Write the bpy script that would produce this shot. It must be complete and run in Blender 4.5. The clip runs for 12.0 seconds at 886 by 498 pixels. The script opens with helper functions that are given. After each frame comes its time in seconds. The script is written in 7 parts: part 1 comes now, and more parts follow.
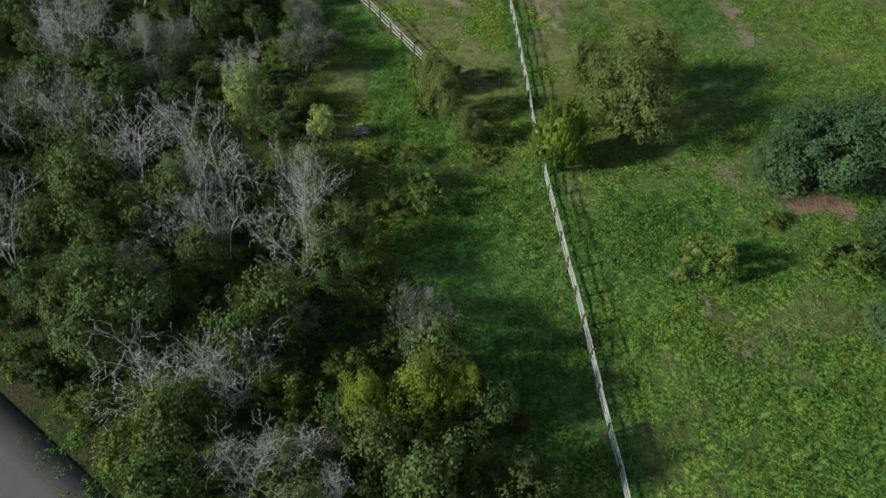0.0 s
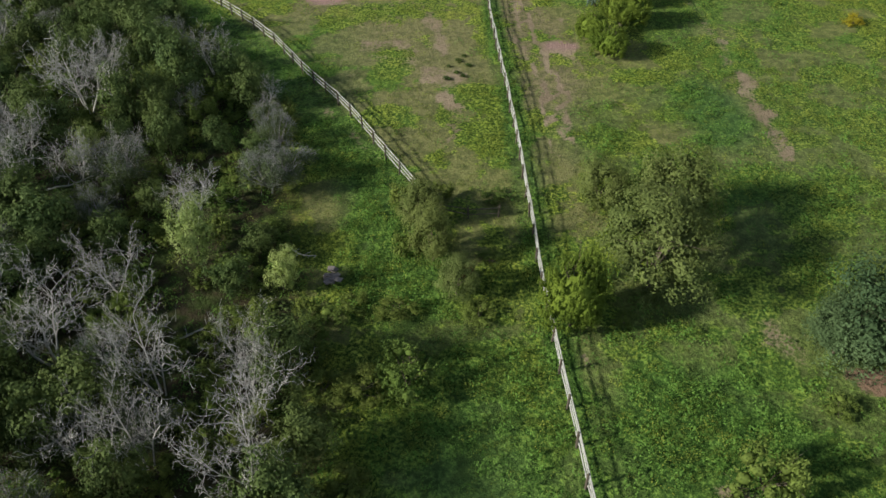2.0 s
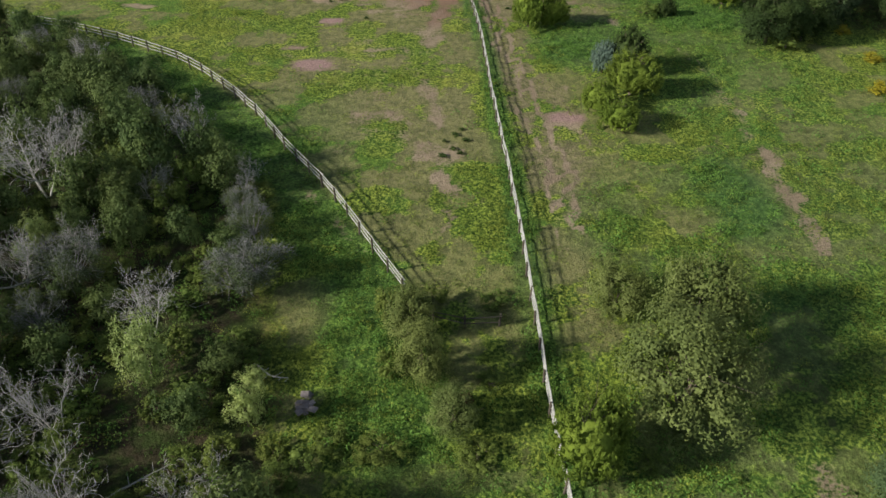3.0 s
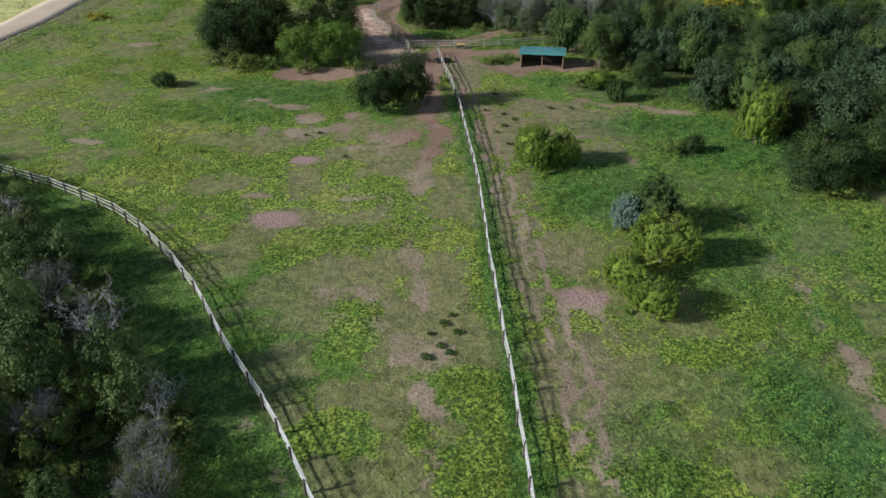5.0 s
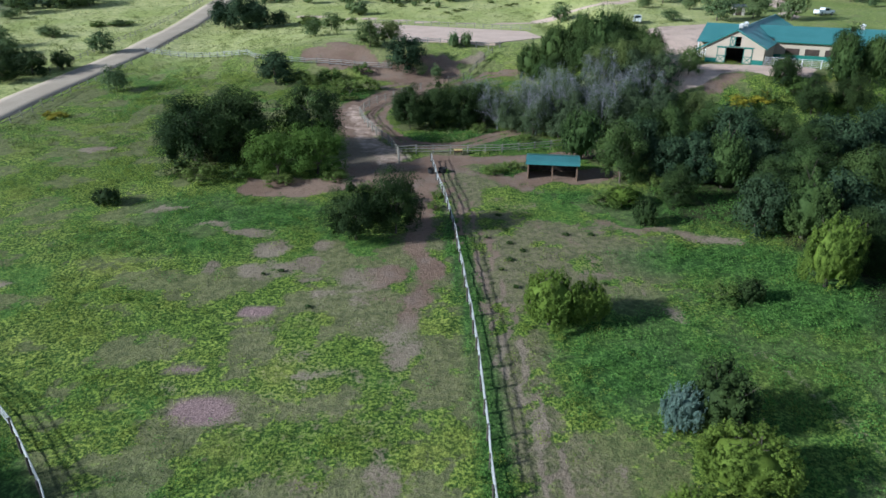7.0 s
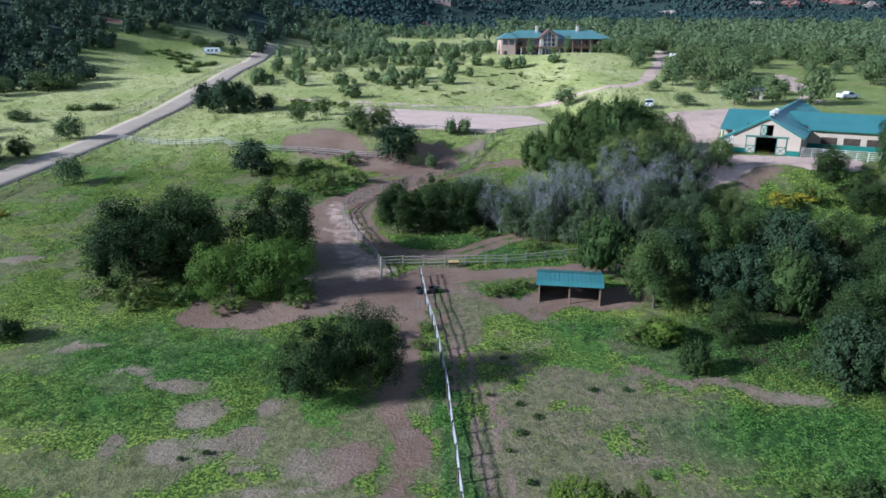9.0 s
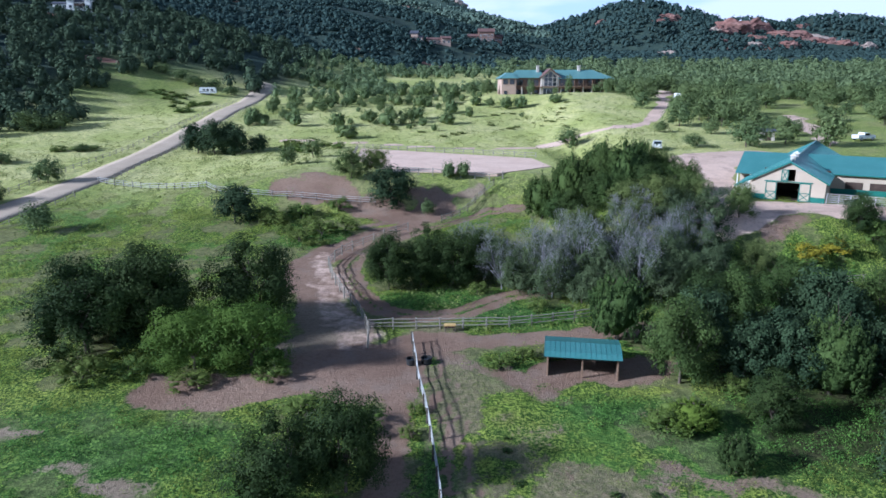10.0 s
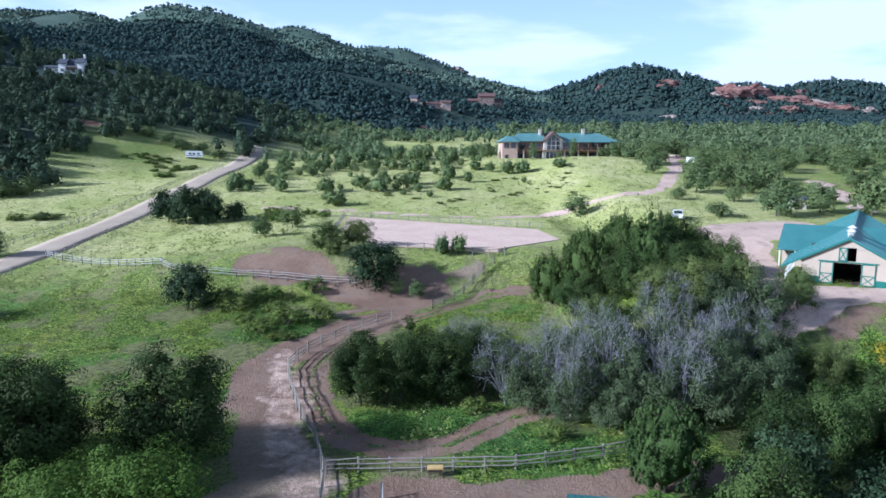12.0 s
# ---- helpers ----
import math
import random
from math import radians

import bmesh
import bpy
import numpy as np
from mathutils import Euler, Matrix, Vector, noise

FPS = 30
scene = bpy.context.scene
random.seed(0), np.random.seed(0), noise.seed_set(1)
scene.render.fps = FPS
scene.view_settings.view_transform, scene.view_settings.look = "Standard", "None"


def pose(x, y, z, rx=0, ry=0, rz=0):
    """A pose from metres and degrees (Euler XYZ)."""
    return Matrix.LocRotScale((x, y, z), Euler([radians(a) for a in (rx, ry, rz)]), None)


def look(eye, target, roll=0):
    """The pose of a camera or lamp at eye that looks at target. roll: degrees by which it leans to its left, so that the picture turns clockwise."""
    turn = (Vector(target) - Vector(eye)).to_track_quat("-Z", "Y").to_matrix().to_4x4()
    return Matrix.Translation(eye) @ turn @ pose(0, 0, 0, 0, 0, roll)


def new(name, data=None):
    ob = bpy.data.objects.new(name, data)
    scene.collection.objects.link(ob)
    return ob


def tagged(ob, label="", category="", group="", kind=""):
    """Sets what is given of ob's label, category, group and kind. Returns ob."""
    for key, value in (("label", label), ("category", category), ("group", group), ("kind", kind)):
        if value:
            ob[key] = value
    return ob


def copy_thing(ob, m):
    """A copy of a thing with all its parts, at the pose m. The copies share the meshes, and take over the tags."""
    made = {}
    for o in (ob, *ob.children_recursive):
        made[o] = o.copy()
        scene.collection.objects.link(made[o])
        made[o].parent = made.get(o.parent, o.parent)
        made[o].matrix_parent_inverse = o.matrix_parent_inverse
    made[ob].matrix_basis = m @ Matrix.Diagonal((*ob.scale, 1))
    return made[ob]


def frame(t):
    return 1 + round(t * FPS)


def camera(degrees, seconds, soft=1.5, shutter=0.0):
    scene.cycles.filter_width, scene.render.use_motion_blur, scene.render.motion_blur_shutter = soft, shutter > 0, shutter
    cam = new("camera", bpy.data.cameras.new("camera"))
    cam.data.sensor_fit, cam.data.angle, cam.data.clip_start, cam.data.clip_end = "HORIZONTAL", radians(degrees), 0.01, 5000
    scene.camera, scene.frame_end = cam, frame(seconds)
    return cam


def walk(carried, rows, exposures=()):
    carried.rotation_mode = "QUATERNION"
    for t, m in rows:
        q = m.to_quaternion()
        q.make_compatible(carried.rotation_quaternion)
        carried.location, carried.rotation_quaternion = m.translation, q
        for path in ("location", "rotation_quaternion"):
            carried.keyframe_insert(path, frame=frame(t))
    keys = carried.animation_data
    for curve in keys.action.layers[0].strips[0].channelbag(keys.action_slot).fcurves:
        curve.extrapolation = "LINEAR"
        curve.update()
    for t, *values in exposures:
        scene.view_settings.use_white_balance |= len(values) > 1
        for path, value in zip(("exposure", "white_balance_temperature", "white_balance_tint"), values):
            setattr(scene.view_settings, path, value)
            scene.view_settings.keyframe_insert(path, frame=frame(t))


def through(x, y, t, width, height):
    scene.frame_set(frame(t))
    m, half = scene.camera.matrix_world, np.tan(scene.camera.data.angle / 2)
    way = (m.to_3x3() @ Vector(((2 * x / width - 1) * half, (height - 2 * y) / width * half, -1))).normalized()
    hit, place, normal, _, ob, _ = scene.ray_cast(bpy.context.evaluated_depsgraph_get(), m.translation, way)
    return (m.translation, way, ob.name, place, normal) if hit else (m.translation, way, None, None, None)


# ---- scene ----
cam = camera(67.2, 12.0, soft=1.6)
METRES, EYE, TILT, LEAN, TURN = 100.0, 35.0, 4.67, -0.85, 0.0
ROWS = [
    (0.0, 0.0, 0.0, 0.0, -0.54, -47.82, 0.49),
    (0.5, 0.0026, 0.0267, -0.0021, -0.53, -47.07, 0.52),
    (1.0, 0.0054, 0.0578, -0.0044, -0.52, -46.42, 0.57),
    (1.5, 0.0086, 0.0933, -0.0069, -0.46, -45.69, 0.62),
    (2.0, 0.0112, 0.1319, -0.01, -0.42, -44.43, 0.65),
    (2.5, 0.0133, 0.1718, -0.0133, -0.38, -42.97, 0.65),
    (3.0, 0.0167, 0.2132, -0.0167, -0.36, -41.34, 0.65),
    (5.0, 0.0308, 0.3813, -0.0305, -0.16, -34.1, 0.79),
    (5.5, 0.0339, 0.4257, -0.0339, -0.11, -32.46, 0.81),
    (6.0, 0.0363, 0.4708, -0.0373, -0.04, -30.9, 0.84),
    (6.5, 0.0392, 0.5157, -0.0409, 0.01, -29.37, 0.87),
    (7.0, 0.0418, 0.5596, -0.0446, 0.03, -27.85, 0.88),
    (9.0, 0.052, 0.7338, -0.059, 0.15, -21.6, 0.88),
    (9.5, 0.0547, 0.7774, -0.0622, 0.19, -20.03, 0.89),
    (10.0, 0.0577, 0.8209, -0.0659, 0.22, -18.43, 0.89),
    (10.5, 0.0605, 0.8643, -0.0695, 0.27, -16.82, 0.86),
    (11.0, 0.0636, 0.9078, -0.0734, 0.3, -15.18, 0.86),
    (11.5, 0.0675, 0.9514, -0.0779, 0.32, -13.78, 0.87),
    (12.0, 0.0709, 0.9941, -0.0812, 0.35, -13.14, 0.88),
]
EXPOSURES = [(0.0, 0.12, 6050, -2), (2.5, 0.38, 6450, 7), (5.2, 0.37, 5650, 10), (7.0, 0.26, 5000, 5), (9.5, 0.44, 4800, 14), (12.0, 0.60, 4780, 15)]
walk(cam, [(t, pose(0, 0, EYE, TILT, LEAN, TURN) @ pose(METRES * x, METRES * y, METRES * z, 90 + pitch, roll, yaw)) for t, x, y, z, yaw, pitch, roll in ROWS], EXPOSURES)

# ---- sky and sun ----
SUN_ELEVATION, SUN_HEADING = 24.0, 17.0      # degrees; the shadows fall along this heading, from +x towards +y
SUN_STRENGTH, SKY_STRENGTH = 5.0, 0.044

heading = radians(SUN_HEADING)
sun_way = Vector((-math.cos(heading), -math.sin(heading), math.tan(radians(SUN_ELEVATION)))).normalized()
sun_data = bpy.data.lights.new("sun", "SUN")
sun_data.energy, sun_data.angle, sun_data.color = SUN_STRENGTH, radians(3.2), (1.0, 0.935, 0.81)
sun = new("sun", sun_data)
sun.matrix_world = look(sun_way * 200, (0, 0, 0))

world = bpy.data.worlds.new("sky")
scene.world = world
world.use_nodes = True
wn, wl = world.node_tree.nodes, world.node_tree.links
wn.clear()
sky = wn.new("ShaderNodeTexSky")
sky.sky_type, sky.sun_disc = "NISHITA", False
sky.sun_elevation = radians(SUN_ELEVATION)
sky.sun_rotation = math.atan2(sun_way.x, sun_way.y)
sky.altitude, sky.air_density, sky.dust_density, sky.ozone_density = 1900, 1.0, 0.6, 1.2
# thin bright haze low over the hills, and a broken layer of white cloud above
coord = wn.new("ShaderNodeTexCoord").outputs["Generated"]
split = wn.new("ShaderNodeSeparateXYZ")
wl.new(coord, split.inputs["Vector"])


def world_math(mode, one, two):
    n = wn.new("ShaderNodeMath")
    n.operation = mode
    for socket, value in zip(n.inputs, (one, two)):
        if isinstance(value, (int, float)):
            socket.default_value = value
        else:
            wl.new(value, socket)
    return n.outputs["Value"]


def world_range(value, low, high, bottom, top):
    n = wn.new("ShaderNodeMapRange")
    n.interpolation_type = "SMOOTHSTEP"
    for key, v in (("From Min", low), ("From Max", high), ("To Min", bottom), ("To Max", top)):
        n.inputs[key].default_value = v
    wl.new(value, n.inputs["Value"])
    return n.outputs["Result"]


up = world_math("MAXIMUM", split.outputs["Z"], 0.0)
rise = world_math("ADD", up, 0.16)
layer = wn.new("ShaderNodeCombineXYZ")
wl.new(world_math("DIVIDE", split.outputs["X"], rise), layer.inputs["X"])
wl.new(world_math("DIVIDE", split.outputs["Y"], rise), layer.inputs["Y"])
cloud = wn.new("ShaderNodeTexNoise")
cloud.inputs["Scale"].default_value, cloud.inputs["Detail"].default_value, cloud.inputs["Roughness"].default_value = 0.85, 6.0, 0.52
cloud.inputs["Distortion"].default_value = 0.25
wl.new(layer.outputs["Vector"], cloud.inputs["Vector"])
cover = world_range(world_math("ADD", cloud.outputs["Fac"], world_range(up, 0.0, 0.5, 0.08, -0.08)), 0.49, 0.62, 0.0, 0.96)
haze = wn.new("ShaderNodeMixRGB")
haze.inputs["Color2"].default_value = (12.2, 14.6, 16.4, 1)
wl.new(world_range(up, 0.04, 0.5, 0.93, 0.08), haze.inputs["Fac"])
wl.new(sky.outputs["Color"], haze.inputs["Color1"])
blend = wn.new("ShaderNodeMixRGB")
blend.inputs["Color2"].default_value = (15.4, 15.8, 16.2, 1)
wl.new(cover, blend.inputs["Fac"])
wl.new(haze.outputs["Color"], blend.inputs["Color1"])
back = wn.new("ShaderNodeBackground")
back.inputs["Strength"].default_value = SKY_STRENGTH
out = wn.new("ShaderNodeOutputWorld")
wl.new(blend.outputs["Color"], back.inputs["Color"])
wl.new(back.outputs["Background"], out.inputs["Surface"])


# ---- materials ----
def shader(name):
    m = bpy.data.materials.new(name)
    m.use_nodes = True
    nodes, links = m.node_tree.nodes, m.node_tree.links
    nodes.clear()
    end = nodes.new("ShaderNodeOutputMaterial")
    bsdf = nodes.new("ShaderNodeBsdfPrincipled")
    links.new(bsdf.outputs["BSDF"], end.inputs["Surface"])
    return m, nodes, links, bsdf


def noise_node(nodes, links, scale, detail=4.0, rough=0.6, source=None):
    n = nodes.new("ShaderNodeTexNoise")
    n.inputs["Scale"].default_value, n.inputs["Detail"].default_value, n.inputs["Roughness"].default_value = scale, detail, rough
    if source:
        links.new(source, n.inputs["Vector"])
    return n.outputs["Fac"]


def stepped(nodes, links, value, low, high, top=1.0):
    n = nodes.new("ShaderNodeMapRange")
    n.interpolation_type = "SMOOTHSTEP"
    n.inputs["From Min"].default_value, n.inputs["From Max"].default_value, n.inputs["To Max"].default_value = low, high, top
    links.new(value, n.inputs["Value"])
    return n.outputs["Result"]


def mixed(nodes, links, fac, one, two, mode="MIX"):
    n = nodes.new("ShaderNodeMixRGB")
    n.blend_type = mode
    for socket, value in ((n.inputs["Fac"], fac), (n.inputs["Color1"], one), (n.inputs["Color2"], two)):
        if isinstance(value, (int, float)):
            socket.default_value = value
        elif isinstance(value, tuple):
            socket.default_value = (*value, 1)
        else:
            links.new(value, socket)
    return n.outputs["Color"]


def joined(nodes, links, mode, one, two):
    n = nodes.new("ShaderNodeMath")
    n.operation, n.use_clamp = mode, True
    for socket, value in zip(n.inputs, (one, two)):
        if isinstance(value, (int, float)):
            socket.default_value = value
        else:
            links.new(value, socket)
    return n.outputs["Value"]


def relief(nodes, links, bsdf, height, strength, distance):
    n = nodes.new("ShaderNodeBump")
    n.inputs["Strength"].default_value, n.inputs["Distance"].default_value = strength, distance
    links.new(height, n.inputs["Height"])
    links.new(n.outputs["Normal"], bsdf.inputs["Normal"])


def mottled(name, one, two, three, coarse, fine, rough=0.9, bump=0.3, depth=0.02, metal=0.0, spec=0.3):
    """Two scales of colour change and a fine relief."""
    m, nodes, links, bsdf = shader(name)
    place = nodes.new("ShaderNodeTexCoord").outputs["Object"]
    big = noise_node(nodes, links, coarse, 4, 0.6, place)
    small = noise_node(nodes, links, fine, 5, 0.7, place)
    c = mixed(nodes, links, stepped(nodes, links, big, 0.35, 0.65), one, two)
    c = mixed(nodes, links, stepped(nodes, links, small, 0.45, 0.75), c, three)
    links.new(c, bsdf.inputs["Base Color"])
    bsdf.inputs["Roughness"].default_value, bsdf.inputs["Metallic"].default_value = rough, metal
    bsdf.inputs["Specular IOR Level"].default_value = spec
    relief(nodes, links, bsdf, small, bump, depth)
    return m


def foliage(name, dark, mid, light, warm, through=0.25, shade=0.4, gloss=0.12):
    """Leaves: each leaf and each plant has its own shade; some light comes through."""
    m, nodes, links, bsdf = shader(name)
    leaf = nodes.new("ShaderNodeNewGeometry").outputs["Random Per Island"]
    plant = nodes.new("ShaderNodeObjectInfo").outputs["Random"]
    place = nodes.new("ShaderNodeTexCoord").outputs["Object"]
    patch = noise_node(nodes, links, 0.9, 2, 0.5, place)
    c = mixed(nodes, links, leaf, dark, mid)
    c = mixed(nodes, links, stepped(nodes, links, patch, 0.42, 0.68), c, light)
    c = mixed(nodes, links, joined(nodes, links, "MULTIPLY", plant, 0.55), c, warm)
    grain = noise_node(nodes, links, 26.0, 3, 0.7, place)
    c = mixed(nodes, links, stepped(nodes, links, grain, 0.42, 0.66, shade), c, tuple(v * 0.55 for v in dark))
    links.new(c, bsdf.inputs["Base Color"])
    bsdf.inputs["Roughness"].default_value, bsdf.inputs["Specular IOR Level"].default_value = 0.72 if gloss > 0.1 else 0.95, gloss
    clear = nodes.new("ShaderNodeBsdfTranslucent")
    links.new(c, clear.inputs["Color"])
    blend_node = nodes.new("ShaderNodeMixShader")
    blend_node.inputs["Fac"].default_value = through
    end = [n for n in nodes if n.type == "OUTPUT_MATERIAL"][0]
    links.new(bsdf.outputs["BSDF"], blend_node.inputs[1])
    links.new(clear.outputs["BSDF"], blend_node.inputs[2])
    links.new(blend_node.outputs["Shader"], end.inputs["Surface"])
    return m


OAK_LEAF = foliage("oak_leaf", (0.022, 0.040, 0.013), (0.042, 0.070, 0.019), (0.074, 0.108, 0.028), (0.056, 0.078, 0.019), 0.15)
ASH_LEAF = foliage("ash_leaf", (0.050, 0.078, 0.034), (0.098, 0.136, 0.062), (0.155, 0.195, 0.096), (0.120, 0.148, 0.064), 0.2)
THICKET_LEAF = foliage("thicket_leaf", (0.054, 0.092, 0.032), (0.104, 0.158, 0.050), (0.165, 0.220, 0.066), (0.146, 0.176, 0.052), 0.2)
GREY_OAK_LEAF = foliage("grey_oak_leaf", (0.080, 0.116, 0.036), (0.150, 0.196, 0.060), (0.214, 0.256, 0.086), (0.190, 0.212, 0.056), 0.22)
DEAD_TWIG = foliage("dead_twig", (0.20, 0.19, 0.185), (0.33, 0.315, 0.305), (0.42, 0.40, 0.39), (0.28, 0.27, 0.25), 0.1, 0.1)
GREY_HAZE = foliage("grey_twig_haze", (0.14, 0.14, 0.14), (0.25, 0.245, 0.25), (0.33, 0.32, 0.33), (0.22, 0.22, 0.21), 0.1, 0.1)
JUNIPER_LEAF = foliage("juniper_leaf", (0.072, 0.115, 0.018), (0.150, 0.215, 0.030), (0.225, 0.295, 0.042), (0.165, 0.215, 0.034), 0.2, 0.3)
PINYON_LEAF = foliage("pinyon_leaf", (0.082, 0.122, 0.050), (0.152, 0.208, 0.082), (0.222, 0.278, 0.112), (0.180, 0.218, 0.074), 0.2)
GROVE_LEAF = foliage("grove_leaf", (0.036, 0.066, 0.020), (0.068, 0.112, 0.031), (0.118, 0.168, 0.045), (0.090, 0.122, 0.028), 0.2)
KNOLL_LEAF = foliage("knoll_wood_leaf", (0.098, 0.146, 0.072), (0.170, 0.232, 0.112), (0.240, 0.300, 0.146), (0.190, 0.236, 0.100), 0.3)
BLUE_LEAF = foliage("blue_leaf", (0.090, 0.138, 0.114), (0.156, 0.216, 0.180), (0.228, 0.288, 0.240), (0.156, 0.216, 0.156), 0.15)
FRESH_LEAF = foliage("fresh_oak_leaf", (0.054, 0.106, 0.018), (0.112, 0.190, 0.030), (0.176, 0.262, 0.046), (0.150, 0.206, 0.033), 0.25)
BLUE_OAK_LEAF = foliage("blue_oak_leaf", (0.042, 0.078, 0.034), (0.084, 0.136, 0.060), (0.130, 0.190, 0.086), (0.098, 0.142, 0.058), 0.2)
SHRUB_LEAF = foliage("shrub_leaf", (0.070, 0.118, 0.026), (0.135, 0.205, 0.042), (0.200, 0.265, 0.062), (0.195, 0.210, 0.048), 0.2)
BRIGHT_LEAF = foliage("bright_oak_leaf", (0.120, 0.170, 0.026), (0.240, 0.300, 0.042), (0.330, 0.380, 0.058), (0.290, 0.305, 0.046), 0.35)
WILLOW_LEAF = foliage("willow_leaf", (0.22, 0.30, 0.10), (0.37, 0.46, 0.165), (0.49, 0.57, 0.22), (0.40, 0.46, 0.15), 0.3)
RUST_LEAF = foliage("rust_leaf", (0.075, 0.050, 0.022), (0.13, 0.085, 0.035), (0.16, 0.11, 0.04), (0.15, 0.07, 0.03), 0.2)
YELLOW_LEAF = foliage("yellow_leaf", (0.20, 0.19, 0.02), (0.40, 0.34, 0.03), (0.55, 0.45, 0.04), (0.30, 0.27, 0.03), 0.2)
# grove oaks: blue-green oak leaf darkened, the grove's shade put into the colour
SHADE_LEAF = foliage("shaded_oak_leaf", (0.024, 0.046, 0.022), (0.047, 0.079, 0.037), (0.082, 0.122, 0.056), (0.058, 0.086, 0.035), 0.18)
# hill woods: cloud shade and bluish haze are put into the dark leaf colour
SHADED_WOOD_LEAF = foliage("far_wood_leaf", (0.032, 0.056, 0.058), (0.045, 0.074, 0.071), (0.058, 0.090, 0.079), (0.052, 0.078, 0.066), 0.05, 0.1, 0.02)
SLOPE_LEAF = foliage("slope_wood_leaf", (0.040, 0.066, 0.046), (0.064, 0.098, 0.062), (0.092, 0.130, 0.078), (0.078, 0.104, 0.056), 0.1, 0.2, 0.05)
# mountain woods: sunlight and haze are put into the lighter leaf colour
SUNLIT_MOUNTAIN_LEAF = foliage("mountain_wood_leaf", (0.088, 0.135, 0.118), (0.112, 0.165, 0.135), (0.140, 0.190, 0.145), (0.125, 0.165, 0.120), 0.05, 0.1, 0.02)
WEED_LEAF = foliage("weed_leaf", (0.140, 0.208, 0.032), (0.240, 0.312, 0.050), (0.320, 0.378, 0.068), (0.300, 0.310, 0.062), 0.35, 0.15)
LUSH_LEAF = foliage("lush_leaf", (0.074, 0.170, 0.034), (0.132, 0.265, 0.050), (0.180, 0.325, 0.064), (0.160, 0.275, 0.055), 0.35, 0.2)
STRAW_LEAF = foliage("straw_leaf", (0.18, 0.15, 0.075), (0.27, 0.23, 0.12), (0.32, 0.29, 0.15), (0.24, 0.22, 0.10), 0.3, 0.1)
TURF_LEAF = foliage("turf_leaf", (0.085, 0.145, 0.024), (0.155, 0.235, 0.036), (0.215, 0.29, 0.052), (0.19, 0.22, 0.05), 0.35, 0.2)
OLIVE_LEAF = foliage("tussock_leaf", (0.165, 0.205, 0.06), (0.25, 0.285, 0.095), (0.31, 0.34, 0.125), (0.23, 0.25, 0.08), 0.3, 0.15)
BARK = mottled("bark", (0.10, 0.075, 0.058), (0.16, 0.13, 0.105), (0.06, 0.045, 0.036), 1.5, 14, 0.95, 0.6, 0.02)
DEAD_WOOD = mottled("dead_wood", (0.44, 0.42, 0.41), (0.54, 0.52, 0.50), (0.32, 0.30, 0.29), 1.0, 9, 0.9, 0.4, 0.01)
GREY_TWIG = mottled("grey_twig", (0.27, 0.255, 0.27), (0.35, 0.335, 0.35), (0.19, 0.175, 0.185), 1.0, 9, 0.9, 0.4, 0.01)
RAIL_WOOD = mottled("rail_wood", (0.44, 0.43, 0.41), (0.55, 0.54, 0.52), (0.28, 0.26, 0.24), 1.3, 11, 0.85, 0.4, 0.01)
OLD_RAIL = mottled("old_rail", (0.27, 0.24, 0.20), (0.36, 0.33, 0.28), (0.17, 0.14, 0.11), 1.3, 11, 0.88, 0.4, 0.01)
POST_WOOD = mottled("post_wood", (0.085, 0.068, 0.054), (0.13, 0.11, 0.09), (0.05, 0.04, 0.032), 2.0, 14, 0.92, 0.5, 0.01)
TEAL_METAL = mottled("teal_metal", (0.065, 0.195, 0.190), (0.080, 0.225, 0.220), (0.095, 0.215, 0.212), 0.35, 3.5, 0.32, 0.05, 0.004, 0.0, 0.5)
CREAM_WALL = mottled("cream_wall", (0.45, 0.365, 0.275), (0.49, 0.40, 0.305), (0.40, 0.325, 0.25), 0.5, 8, 0.8, 0.15, 0.004)
WHITE_PAINT = mottled("white_paint", (0.76, 0.74, 0.70), (0.80, 0.78, 0.75), (0.62, 0.60, 0.56), 1.0, 12, 0.6, 0.1, 0.003)
GREEN_PAINT = mottled("green_paint", (0.020, 0.135, 0.105), (0.028, 0.16, 0.125), (0.035, 0.12, 0.10), 0.8, 9, 0.6, 0.1, 0.003)
SHED_WOOD = mottled("shed_wood", (0.20, 0.125, 0.08), (0.27, 0.175, 0.115), (0.12, 0.075, 0.05), 1.2, 12, 0.88, 0.4, 0.008)
DARK_WOOD = mottled("dark_wood", (0.055, 0.038, 0.03), (0.08, 0.055, 0.042), (0.035, 0.024, 0.02), 1.2, 12, 0.88, 0.4, 0.008)
LODGE_WALL = mottled("lodge_wall", (0.21, 0.125, 0.095), (0.26, 0.16, 0.12), (0.16, 0.095, 0.075), 0.6, 6, 0.85, 0.3, 0.01)
STUCCO = mottled("pink_stucco", (0.50, 0.35, 0.275), (0.55, 0.395, 0.31), (0.44, 0.31, 0.245), 0.5, 7, 0.9, 0.3, 0.01)
FLAG = mottled("flagstone", (0.24, 0.20, 0.195), (0.30, 0.255, 0.25), (0.18, 0.15, 0.145), 1.5, 7, 0.9, 0.5, 0.03)
STONE = mottled("pale_stone", (0.50, 0.44, 0.38), (0.58, 0.52, 0.46), (0.38, 0.33, 0.28), 1.5, 7, 0.9, 0.5, 0.03)
RED_ROCK = mottled("red_rock", (0.22, 0.105, 0.085), (0.29, 0.165, 0.135), (0.12, 0.065, 0.055), 0.06, 0.35, 0.95, 0.9, 0.8)
TAN_ROCK = mottled("tan_rock", (0.32, 0.25, 0.21), (0.38, 0.31, 0.26), (0.24, 0.18, 0.15), 0.06, 0.35, 0.95, 0.9, 0.8)
